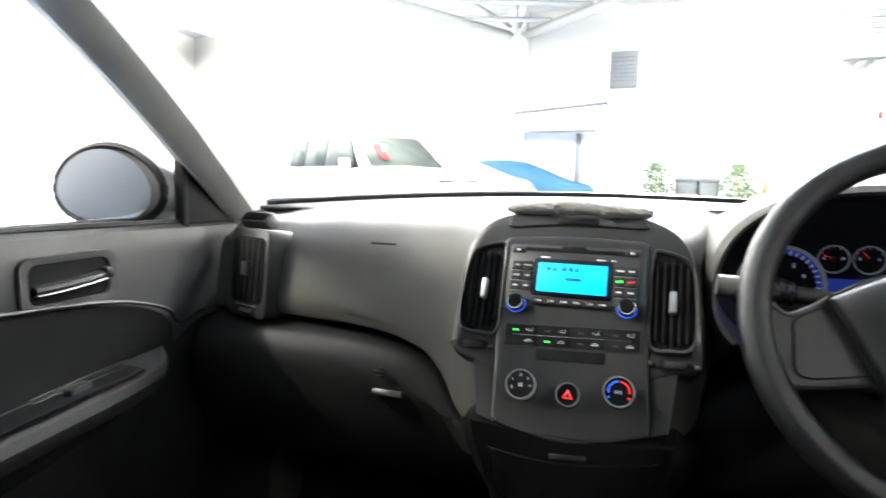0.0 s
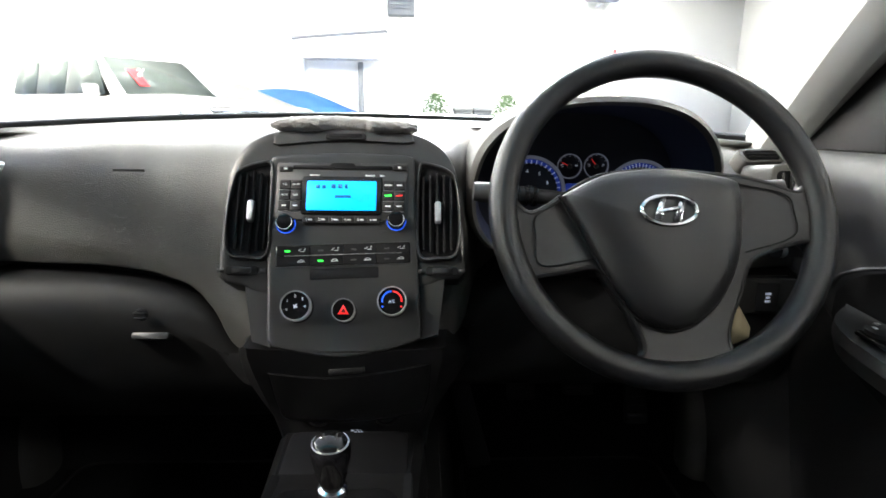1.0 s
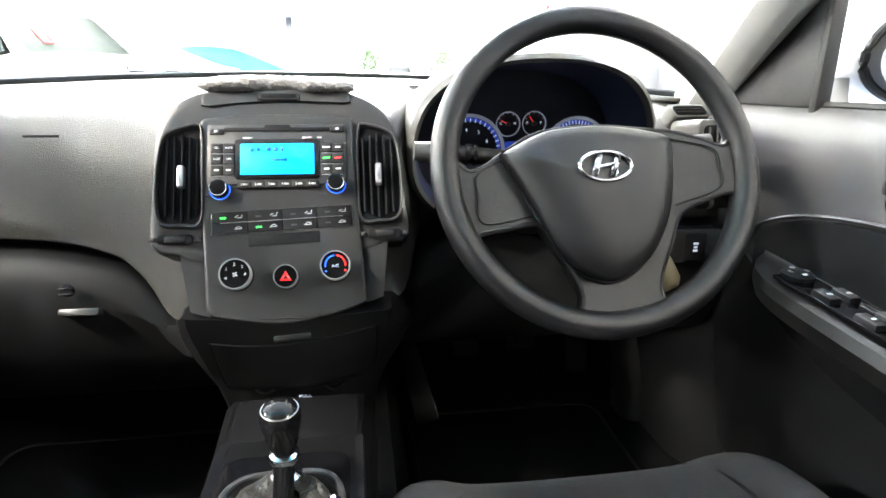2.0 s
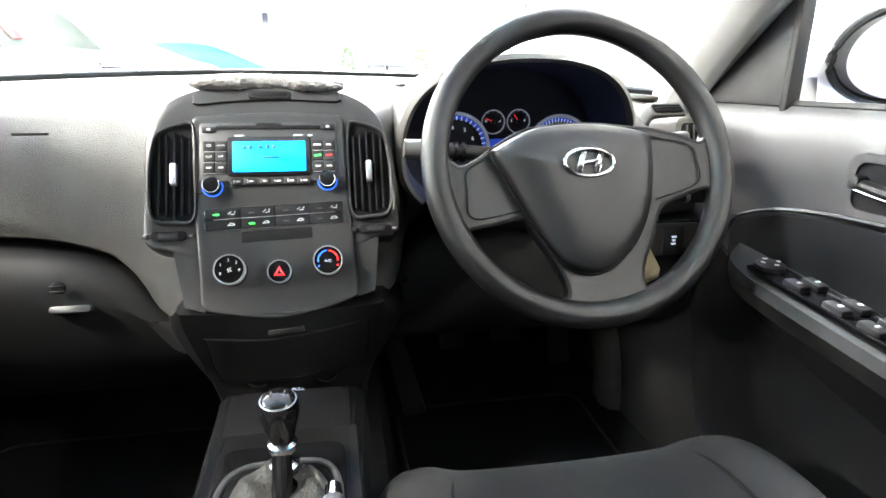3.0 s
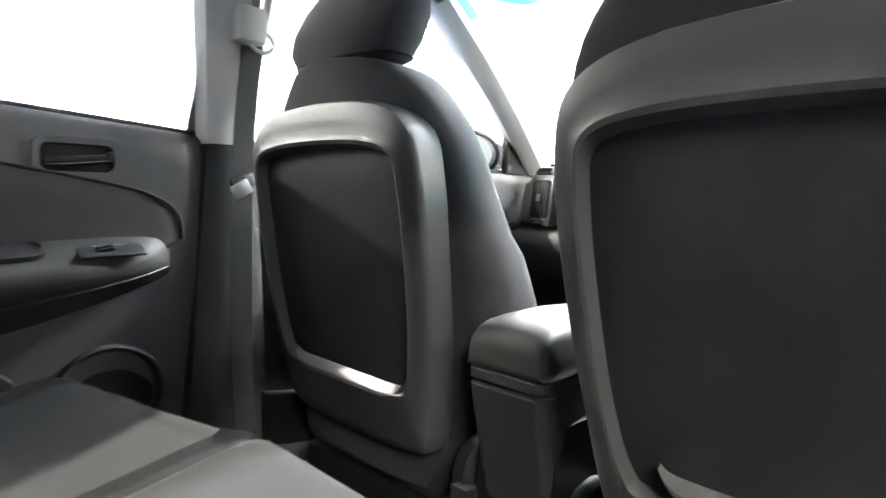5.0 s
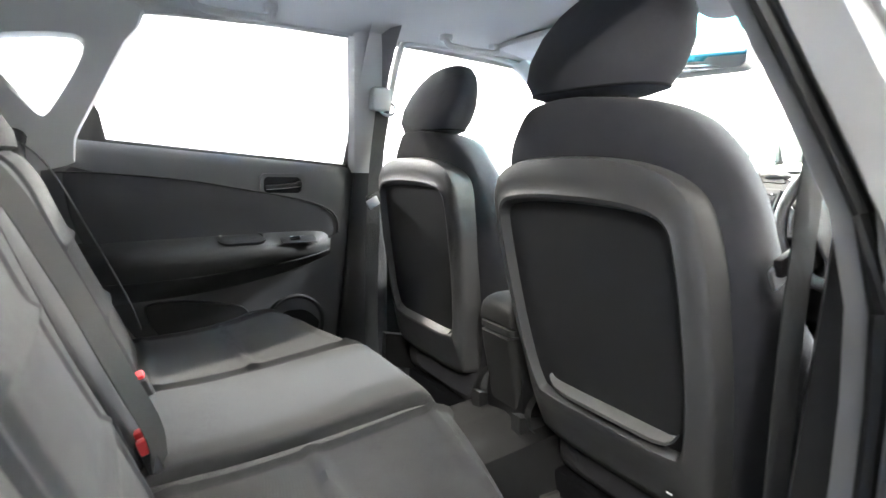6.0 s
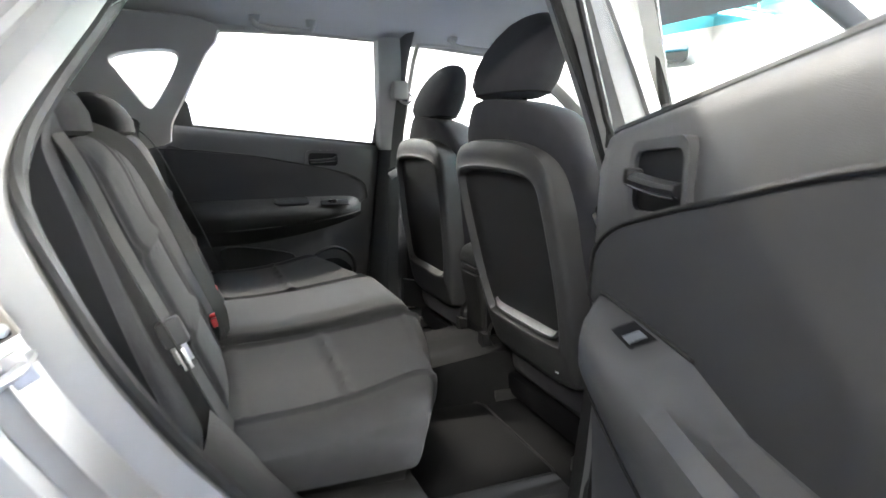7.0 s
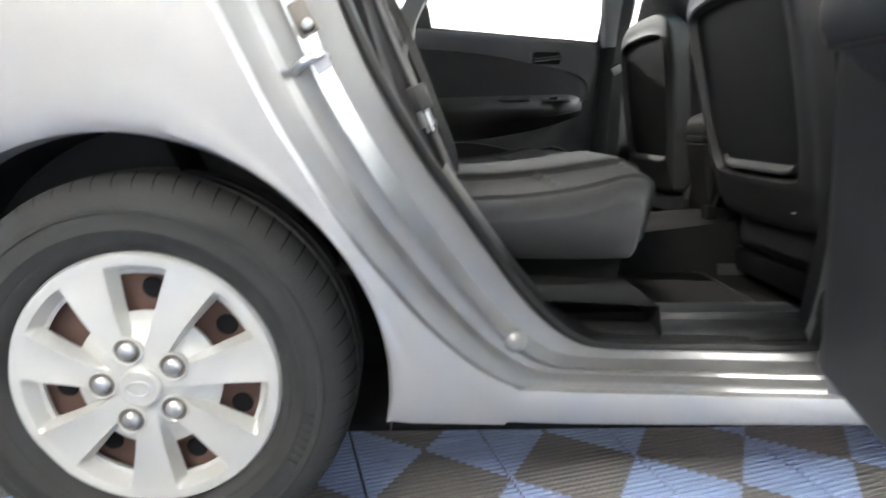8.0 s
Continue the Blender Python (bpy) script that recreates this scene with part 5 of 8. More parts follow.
for x in np.linspace(-0.70, -0.105, 30):
    top = low_edge(x) - 0.022
    f = max(0.0, min(1.0, (x + 0.24) / 0.12))
    dy = 0.03 * f
    pts = [(2.215 - dy, top + 0.012), (2.165 - dy, top), (2.142 - dy, top - 0.015), (2.128 - dy, top - 0.05), (2.13 - dy, 0.68), (2.15 - dy * 0.5, 0.61), (2.19, 0.55), (2.26, 0.50), (2.42, 0.47)]
    rings.append([V(x, y, z) for y, z in spline_yz(pts, 3)])
part("glovebox_gap", sheet([[V(x, face_y(x) + 0.02, low_edge(x) + 0.004), V(x, face_y(x) + 0.035, low_edge(x) - 0.03)] for x in np.linspace(-0.70, -0.12, 40)], 0.0), BLACK, dash, "dark gap above the glovebox")
glove = part("glovebox", sheet(rings, 0.0), DARK, dash, "closed black glovebox lid")
part("glovebox_pull", pad(frame_matrix((-0.300, 2.118, 0.706), (1, 0, 0), (0, 0.5, 1)), 0.054, 0.010, 0.004, 0.004, back=0.02), STACK, glove, "glovebox pull")
part("glovebox_lock", lathe([(0.0, 0.004), (0.008, 0.004), (0.010, 0.0)], frame_matrix((-0.312, 2.121, 0.738), (1, 0, 0), (0, 0, 1)), 20), DARK, glove)
for dz in (0.004, -0.004):
    part("lock_mark", block(0.02, 0.001, 0.0018, 0, m=pose(-0.312, 2.1165, 0.738 + dz)), SHELL, glove)
# driver's lower panel
rings = []
for x in np.linspace(0.11, 0.70, 26):
    top = low_edge(x) - 0.01
    pts = [(2.23, top + 0.012), (2.17, top), (2.15, top - 0.03), (2.15, 0.70), (2.17, 0.62), (2.24, 0.57), (2.42, 0.55)]
    rings.append([V(x, y, z) for y, z in spline_yz(pts, 3)])
part("knee_panel", sheet(rings, 0.0), DARK, dash, "dark plastic panel below the steering column")
part("panel_groove", tube([V(0.585, 2.148, 0.792), V(0.69, 2.148, 0.790)], 0.003, 6), BLACK, dash)
sw = frame_matrix((0.632, 2.146, 0.762), (1, 0, 0), (0, 0, 1))
part("switch_bank", pad(sw, 0.105, 0.056, 0.005, 0.006, back=0.02), STACK, dash, "switch bank beside the steering column")
part("stability_switch", pad(sw @ pose(0.005, 0, 0.006), 0.036, 0.046, 0.003, 0.004), DARK, dash)
for i, (dx, dz, w) in enumerate(((0, 0.006, 0.009), (0, 0.0, 0.006), (0, -0.006, 0.008))):
    part("switch_mark", block(w, 0.0035, 0.001, 0, m=sw @ pose(0.005 + dx, dz, 0.0105)), SWITCHINK, dash)
wheelslot = frame_matrix((0.665, 2.148, 0.835), (1, 0, 0), (0, 0, 1))
part("dimmer_slot", pad(wheelslot, 0.06, 0.022, 0.005, 0.003, back=0.02), DARK, dash)
part("dimmer_wheel", lathe([(0.011, -0.004), (0.012, 0.0), (0.011, 0.004)], wheelslot @ pose(-0.01, 0, 0.0, 0, 90), 20), SATIN, dash)

# centre stack: u across, v up the slope, w out of the face
STK = frame_matrix((0, 2.025, 0.792), (1, 0, 0), (0, 0.4543, 0.8908))


def stk(u, v, w=0.0):
    return STK @ V(u, v, w)


def stk_plate(outline, w0, w1, soft, n=80):
    pts = evenly(spline([V(u, v, 0) for u, v in outline], 6, True), n, True)
    c = sum(pts, V(0, 0, 0)) / len(pts)
    rings = []
    for inset, w in ((0, w0), (0, w1 - soft), (soft * 0.35, w1 - soft * 0.3), (soft, w1), (soft * 2.5, w1), (0.03, w1), (0.06, w1)):
        rings.append([stk(q.x, q.y, w) for q in (p + (c - p).normalized() * min(inset, 0.8 * (c - p).length) for p in pts)])
    return loft(rings)


part("stack_surround", stk_plate([(-0.168, 0.033), (-0.1695, 0.095), (-0.1695, 0.15), (-0.166, 0.183), (-0.153, 0.211), (-0.133, 0.231), (-0.10, 0.243), (-0.05, 0.249), (0, 0.251), (0.05, 0.248), (0.09, 0.240), (0.124, 0.222), (0.144, 0.192), (0.1535, 0.14), (0.157, 0.088), (0.158, 0.036), (0.128, 0.029), (0.097, 0.019), (0, 0.01), (-0.104, 0.010), (-0.136, 0.019)], -0.10, -0.003, 0.006), STACK, dash, "dark satin centre stack surround")
part("centre_panel", stk_plate([(-0.1085, 0.198), (-0.1095, 0.19), (-0.109, 0.148), (-0.1055, 0.067), (-0.1015, 0.004), (-0.099, -0.046), (-0.096, -0.056), (-0.088, -0.060), (-0.055, -0.067), (-0.005, -0.0725), (0.045, -0.066), (0.086, -0.054), (0.096, -0.049), (0.099, -0.040), (0.095, 0.034), (0.090, 0.117), (0.0885, 0.19), (0.0875, 0.2), (0.079, 0.2045), (-0.01, 0.207), (-0.10, 0.2025)], -0.08, 0.0025, 0.003), STACK, dash, "satin panel that holds the radio and the climate knobs")
for sx in (-1, 1):
    wing = ((-0.102, 0.014), (-0.133, 0.020), (-0.119, -0.052), (-0.094, -0.060)) if sx < 0 else ((0.096, 0.024), (0.130, 0.034), (0.121, -0.043), (0.098, -0.050))
    part("stack_wing", loft([[stk(u, v, w) for u, v in wing] for w in (-0.08, -0.006, -0.005)]), STACK, dash, "grey flank of the centre stack")
    # air vent
    vo = [(sx * u - (0.003 if sx < 0 else 0.008), v) for u, v in ((0.104, 0.062), (0.128, 0.058), (0.153, 0.064), (0.158, 0.11), (0.153, 0.165), (0.142, 0.181), (0.118, 0.189), (0.104, 0.185), (0.102, 0.12))]
    pts = evenly(spline([V(u, v, 0) for u, v in vo], 6, True), 48, True)
    c = sum(pts, V(0, 0, 0)) / len(pts)
    vent = part("air_vent", loft([[stk(q.x, q.y, w) for q in (c.lerp(p, f) for p in pts)] for f, w in ((1.06, -0.004), (1.05, 0.004), (1.03, 0.006), (0.99, 0.0055), (0.96, -0.001), (0.955, -0.002))], caps=False), STACK, dash)
    part("vent_cavity", loft([[stk(q.x, q.y, w) for q in (c.lerp(p, f) for p in pts)] for f, w in ((0.99, -0.0028), (0.97, -0.0012))]), BLACK, vent)
    for i in range(5):
        u = c.x + (i - 2) * 0.0094
        h = 0.058 - 0.0035 * abs(i - 2)
        part("vent_slat", loft([[stk(u + du, c.y + dv - 0.001, w) for du, w in ((-0.0014, -0.0008), (0.0016, -0.0012), (0.0017, 0.0042), (0.0004, 0.0052))] for dv in (-h, 0, h)]), DARK, vent)
    part("vent_knob", pad(STK @ pose(c.x + 0.001, c.y - 0.002, 0.003), 0.0085, 0.030, 0.003, 0.009), SATIN, vent, "silver vent lever")
    tw = STK @ pose(sx * 0.134 - (0.003 if sx < 0 else 0.008), 0.040, 0.0)
    part("thumbwheel_slot", pad(tw, 0.042, 0.012, 0.004, 0.002), BLACK, vent)
    part("thumbwheel", block(0.026, 0.009, 0.006, 0.0025, m=tw @ pose(0, 0, 0.001)), DARK, vent)
    for k in (-0.028, 0.027):
        part("thumbwheel_mark", block(0.008, 0.006, 0.0006, 0, m=tw @ pose(k, 0, 0.0006)), SHELL, vent)

# sound system
radio = thing("car_radio", "built-in car radio with a lit blue screen", "radio")
part("inner_face", pad(STK @ pose(-0.010, 0.150, 0.0025), 0.178, 0.082, 0.004, 0.002, back=0.002), STACK, radio)
part("disc_slot", pad(STK @ pose(-0.010, 0.184, 0.0046), 0.136, 0.0045, 0.002, 0.0012), BLACK, radio, "disc slot")
part("slot_notch", pad(STK @ pose(-0.010, 0.186, 0.0048), 0.034, 0.0085, 0.004, 0.0008), BLACK, radio)
part("screen_frame", pad(STK @ pose(-0.010, 0.143, 0.003), 0.108, 0.054, 0.004, 0.004), GLOSS, radio)
part("screen", pad(STK @ pose(-0.010, 0.1425, 0.0065), 0.094, 0.042, 0.002, 0.0012), SCREEN, radio, "lit blue display")
for dx, dy, w, h in ((-0.030, 0.012, 0.006, 0.007), (-0.022, 0.012, 0.006, 0.007), (-0.009, 0.0125, 0.007, 0.008), (0.000, 0.0125, 0.007, 0.008), (0.008, 0.0125, 0.005, 0.008), (0.004, -0.002, 0.026, 0.005)):
    part("screen_sign", block(w * 0.8, h * 0.7, 0.0006, 0, m=STK @ pose(-0.012 + dx, 0.143 + dy, 0.0079)), SCREENINK, radio)
words = (("CD", -0.0865, 0.158, 0.0042), ("MUTE", -0.0715, 0.158, 0.0036), ("AUX", -0.0865, 0.143, 0.0042), ("USB", -0.0715, 0.143, 0.0036))
for side, x0 in ((-1, -0.0790), (1, 0.0605)):
    for r in range(3):
        for c_ in range(2):
            part("radio_button", pad(STK @ pose(x0 + (c_ - 0.5) * 0.0152, 0.158 - 0.0150 * r, 0.0046), 0.0146, 0.0130, 0.0012, 0.0026), DARK, radio)
        part("button_line", block(0.028, 0.0008, 0.0005, 0, m=STK @ pose(x0, 0.1505 - 0.015 * r, 0.0062)), SATIN, radio)
for body, u, v, sz in words:
    text("button_text", body, STK @ pose(u, v, 0.0074), sz, PRINT, radio)
for u, v, w, m_ in ((-0.0865, 0.128, 0.006, PRINT), (-0.0715, 0.128, 0.006, PRINT), (0.053, 0.158, 0.010, PRINT), (0.068, 0.158, 0.007, PRINT), (0.053, 0.143, 0.009, GREENLAMP), (0.068, 0.143, 0.009, REDLAMP), (0.053, 0.128, 0.007, PRINT), (0.068, 0.128, 0.007, PRINT)):
    part("button_sign", block(w, 0.0022, 0.0006, 0.0002, m=STK @ pose(u, v, 0.0076, 0, 0, 8 if m_ is not PRINT else 0)), m_, radio)
for i, body in enumerate(("1", "2", "3", "4", "5", "6")):
    u = -0.0525 + i * 0.0172
    part("preset_button", pad(STK @ pose(u, 0.1085, 0.0046), 0.0166, 0.0092, 0.0012, 0.0024), DARK, radio)
    text("preset_text", body, STK @ pose(u - 0.003, 0.1085, 0.0072), 0.0052, PRINT, radio)
    part("preset_sign", block(0.0055, 0.0022, 0.0004, 0, m=STK @ pose(u + 0.002, 0.1085, 0.0072)), PRINT, radio)
for u, v in ((-0.087, 0.185), (0.068, 0.188)):
    part("side_button", pad(STK @ pose(u, v - 0.004, 0.0046), 0.017, 0.007, 0.001, 0.002), DARK, radio)
    part("side_sign", block(0.005, 0.003, 0.0004, 0, m=STK @ pose(u, v - 0.004, 0.0068)), PRINT, radio)
for u, v, w in ((-0.048, 0.1725, 0.013), (0.028, 0.1725, 0.013), (0.044, 0.1725, 0.006)):
    part("face_sign", block(w, 0.0022, 0.0004, 0, m=STK @ pose(u, v, 0.0047)), PRINT, radio)
for u, v in ((-0.083, 0.103), (0.0645, 0.108)):
    k = part("radio_knob", lathe([(0.0118, 0.002), (0.0115, 0.011), (0.0106, 0.0145), (0.0088, 0.015), (0.0, 0.0148)], STK @ pose(u, v, 0.001), 36), GLOSS, radio)
    part("knob_ring", lathe([(0.0098, 0.0147), (0.0106, 0.0152), (0.0113, 0.0140)], STK @ pose(u, v, 0.001), 36), CHROME, k, "chrome knob ring")
    part("knob_glow", lathe([(0.0131, 0.0), (0.0131, 0.003), (0.0119, 0.003)], STK @ pose(u, v, 0.001), 36), BLUELAMP, k, "blue lit collar")
for body, u, v in (("POWER", -0.107 + 0.006, 0.112), ("TUNE", 0.047, 0.0945), ("FILE", 0.084, 0.0945), ("ENTER", 0.083, 0.1145)):
    text("face_text", body, STK @ pose(u, v, 0.0029), 0.0038, SHELL, radio)
part("face_sign", block(0.014, 0.002, 0.0004, 0, m=STK @ pose(-0.100, 0.0955, 0.0029)), SHELL, radio)

# climate buttons and knobs
climate = thing("climate_panel", "heater control panel with two knobs and a hazard button", "control panel")
CS = STK @ pose(-0.005, 0.0615, 0, 0, 0, 2.2)
part("button_strip", pad(CS @ pose(0, 0, 0.0005), 0.179, 0.0295, 0.003, 0.003, back=0.01), GLOSS, climate, "black strip of climate buttons")
part("strip_edge", tube([CS @ V(x, y, 0.0034) for x, y in rrect(0.179, 0.0295, 0.003, 4)], 0.0006, 6, closed=True), SHELL, climate)
for r in range(2):
    for i in range(4):
        u, v = -0.0655 + 0.0437 * i, 0.0071 - 0.0142 * r
        part("climate_button", pad(CS @ pose(u, v, 0.0033), 0.0432, 0.0134, 0.0012, 0.0008), BLACK, climate)
        lit = (r, i) in ((0, 0), (1, 1))
        if (r, i) != (1, 0):
            part("climate_lamp", block(0.0070, 0.0020, 0.0005, 0.0002, m=CS @ pose(u - 0.008, v - 0.0006, 0.0042)), GREENLAMP if lit else SHELL, climate)
        for dx, dy, w, rz in ((0.0085, 0.0008, 0.0048, 35), (0.0125, -0.0012, 0.0062, 4), (0.0150, 0.0016, 0.0032, 62)) if r == 0 else ((0.010, -0.0014, 0.0095, 2), (0.0085, 0.0006, 0.0042, 30), (0.0125, 0.0006, 0.0042, -30)):
            part("climate_sign", block(w, 0.0009, 0.0004, 0, m=CS @ pose(u + dx, v + dy, 0.0042, 0, 0, rz)), PRINT, climate)
part("strip_line", block(0.154, 0.0006, 0.0006, 0, m=CS @ pose(0, 0, 0.0043)), SATIN, climate)
part("blank_window", pad(STK @ pose(-0.003, 0.0365, 0.0012, 0, 0, 2.2), 0.090, 0.0150, 0.002, 0.0018, back=0.01), BLACK, climate, "dark blank display window")


def climate_knob(u, v, r, name):
    well = part(name, lathe([(r * 1.25, -0.004), (r * 1.22, 0.001), (r * 1.06, 0.0015), (r * 1.04, 0.018), (r * 0.98, 0.0215), (r * 0.90, 0.022), (r * 0.86, 0.0205), (0.0, 0.0205)], STK @ pose(u, v, 0), 44), GLOSS, climate)
    part("knob_ring", lathe([(r * 1.055, 0.013), (r * 1.06, 0.019), (r * 1.02, 0.0226), (r * 0.95, 0.0228), (r * 0.90, 0.0212)], STK @ pose(u, v, 0), 44), BRIGHT, well, "chrome knob ring")
    return well


kf = climate_knob(-0.0605, -0.0092, 0.0190, "fan_knob")
for a, body in ((205, "0"), (150, "1"), (95, "2"), (45, "3"), (-5, "4")):
    text("fan_text", body, STK @ pose(-0.0605 + 0.0120 * math.cos(radians(a)), -0.0092 + 0.0120 * math.sin(radians(a)), 0.0207), 0.0054, PRINT, kf)
for a in range(4):
    part("fan_sign", block(0.0028, 0.0013, 0.0005, 0, m=STK @ pose(-0.0605, -0.0100, 0.0207, 0, 0, 45 + 90 * a) @ pose(0.0018, 0.0006, 0)), PRINT, kf)
kh = climate_knob(0.0, -0.0146, 0.0146, "hazard_button")
tri_out = [STK @ V(0.0082 * math.cos(radians(a)), -0.0160 + 0.0082 * math.sin(radians(a)), 0.0207) for a in (90, 210, 330)]
part("hazard_sign", plate(tri_out, STK.to_3x3() @ V(0, 0, 0.0006)), REDLAMP, kh, "red hazard triangle")
part("hazard_core", plate([STK @ V(0.0036 * math.cos(radians(a)), -0.0160 + 0.0036 * math.sin(radians(a)), 0.0212) for a in (90, 210, 330)], STK.to_3x3() @ V(0, 0, 0.0006)), GLOSS, kh)
kt = climate_knob(0.0612, -0.0030, 0.0186, "temperature_knob")
text("knob_text", "A/C", STK @ pose(0.0612, -0.0040, 0.0207), 0.0054, SWITCHINK, kt)


def arc(cu, cv, r, a0, a1, material, nm, parent):
    part(nm, loft([[STK @ V(cu + rr * math.cos(radians(a)), cv + rr * math.sin(radians(a)), w) for rr, w in ((r - 0.001, 0.0206), (r + 0.001, 0.0206), (r + 0.001, 0.0212), (r - 0.001, 0.0212))] for a in np.linspace(a0, a1, 14)]), material, parent)


arc(0.0612, -0.0030, 0.0125, 190, 95, BLUELAMP, "cold_arc", kt)
arc(0.0612, -0.0030, 0.0125, 85, -5, REDLAMP, "hot_arc", kt)
for u, v, m_ in ((0.0612 - 0.0118, -0.0105, BLUELAMP), (0.0612 + 0.0120, -0.0100, REDLAMP)):
    part("arc_dot", lathe([(0.0014, 0.0206), (0.0014, 0.0212), (0.0, 0.0212)], STK @ pose(u, v, 0), 10), m_, kt)

# lid and fleece on top of the stack
lid = part("cubby_lid", stk_plate([(-0.104, 0.219), (-0.107, 0.226), (-0.104, 0.236), (-0.06, 0.242), (0, 0.244), (0.05, 0.242), (0.082, 0.237), (0.086, 0.231), (0.083, 0.224), (0.03, 0.2255), (-0.01, 0.226), (-0.06, 0.2235)], -0.02, 0.0005, 0.0015), STACK, dash, "lid of the top cubby")
part("lid_grip", pad(frame_matrix(stk(-0.008, 0.232, -0.003), (1, 0, 0), (0, 0.4543, 0.8908)), 0.056, 0.010, 0.003, 0.006), DARK, dash)
part("grip_hollow", pad(frame_matrix(stk(-0.008, 0.232, 0.0032), (1, 0, 0), (0, 0.4543, 0.8908)), 0.046, 0.005, 0.002, 0.0006), BLACK, dash)
fleece = thing("fleece_pad", "thick strip of grey fleece lying on the dashboard lid", "fleece")
random.seed(5)
rings = []
for i in range(60):
    f = i / 59
    x = -0.114 + 0.206 * f
    e = max(0.12, (1 - abs(2 * f - 1) ** 6)) ** 0.5
    gap = max(0.0, 1 - ((x + 0.008) / 0.036) ** 6)
    mid = stk(x, 0.2425, 0.0)
    ring = []
    for a in np.linspace(0, 2 * math.pi, 26, endpoint=False):
        fuzz = random.uniform(-0.0014, 0.0014)
        ring.append(mid + V(random.uniform(-0.001, 0.001), (0.024 * e + fuzz) * math.cos(a) * (1 if math.cos(a) > 0 else 1 - 0.35 * gap) + 0.012, (0.0115 * e + fuzz) * math.sin(a) + 0.004 + 0.003 * math.sin(3.1 * f + 0.4)))
    rings.append(ring)
part("fleece_strip", loft(rings), FLEECE, fleece)

# storage bin below, marked ashtray
def fascia_y(x, z):
    """Front of the lower console below the stack."""
    wide = lerp_table(((0.55, 0.10), (0.60, 0.104), (0.65, 0.115), (0.70, 0.124), (0.735, 0.130)), z)
    return lerp_table(((0.54, 2.080), (0.60, 2.057), (0.65, 2.034), (0.70, 2.014), (0.735, 2.004)), z) - 0.012 * (1 - min(1.0, abs(x) / wide) ** 2)


rings = []
for z, wf, wo in ((0.735, 0.126, 0.140), (0.72, 0.127, 0.158), (0.70, 0.124, 0.174), (0.675, 0.120, 0.174), (0.65, 0.115, 0.160), (0.625, 0.110, 0.143), (0.60, 0.104, 0.126), (0.57, 0.101, 0.114), (0.54, 0.100, 0.110)):
    half = [(wo, 2.30), (wo, 2.16), (wo - 0.002, 2.115), (wf + (wo - wf) * 0.8, 2.092), (wf + (wo - wf) * 0.45, fascia_y(wf, z) * 0.6 + 2.092 * 0.4), (wf + 0.006, fascia_y(wf, z) + 0.008)] + [(x, fascia_y(x, z)) for x in np.linspace(wf, 0.0, 7)]
    rings.append([V(-x, y, z) for x, y in half] + [V(x, y, z) for x, y in half[-2::-1]])
part("lower_console", loft(rings), CONSOLE, dash, "black lower console below the stack")
edge = [(-0.101, 0.696), (-0.06, 0.6925), (-0.02, 0.692), (0.023, 0.697), (0.07, 0.704), (0.111, 0.712), (0.109, 0.66), (0.101, 0.622), (0.06, 0.615), (0.0, 0.608), (-0.083, 0.607), (-0.095, 0.612), (-0.099, 0.65)]
pts = [(p.x, p.y) for p in evenly([V(x, z, 0) for x, z in edge], 72, True)]
part("bin_lid", loft([[V(x * k, fascia_y(x * k, 0.655 + (z - 0.655) * k) - out, 0.655 + (z - 0.655) * k) for x, z in pts] for k, out in ((1.0, -0.004), (1.0, 0.0012), (0.985, 0.0022), (0.8, 0.0022), (0.5, 0.0022), (0.15, 0.0022))]), CONSOLE, dash, "black storage bin lid")
part("bin_groove", tube([V(x * 1.008, fascia_y(x, z) - 0.0004, 0.655 + (z - 0.655) * 1.01) for x, z in pts], 0.0012, 6, closed=True), BLACK, dash)
part("bin_grip", block(0.047, 0.005, 0.008, 0.002, m=pose(0.003, fascia_y(0.003, 0.705) - 0.002, 0.7055, -20, -5)), CONSOLE, dash, "small pull of the bin lid")
text("bin_text", "PULL", frame_matrix((0.0095, 2.0375, 0.5955), (1, 0, 0), (0, -0.45, 1)), 0.008, SWITCHINK, dash)

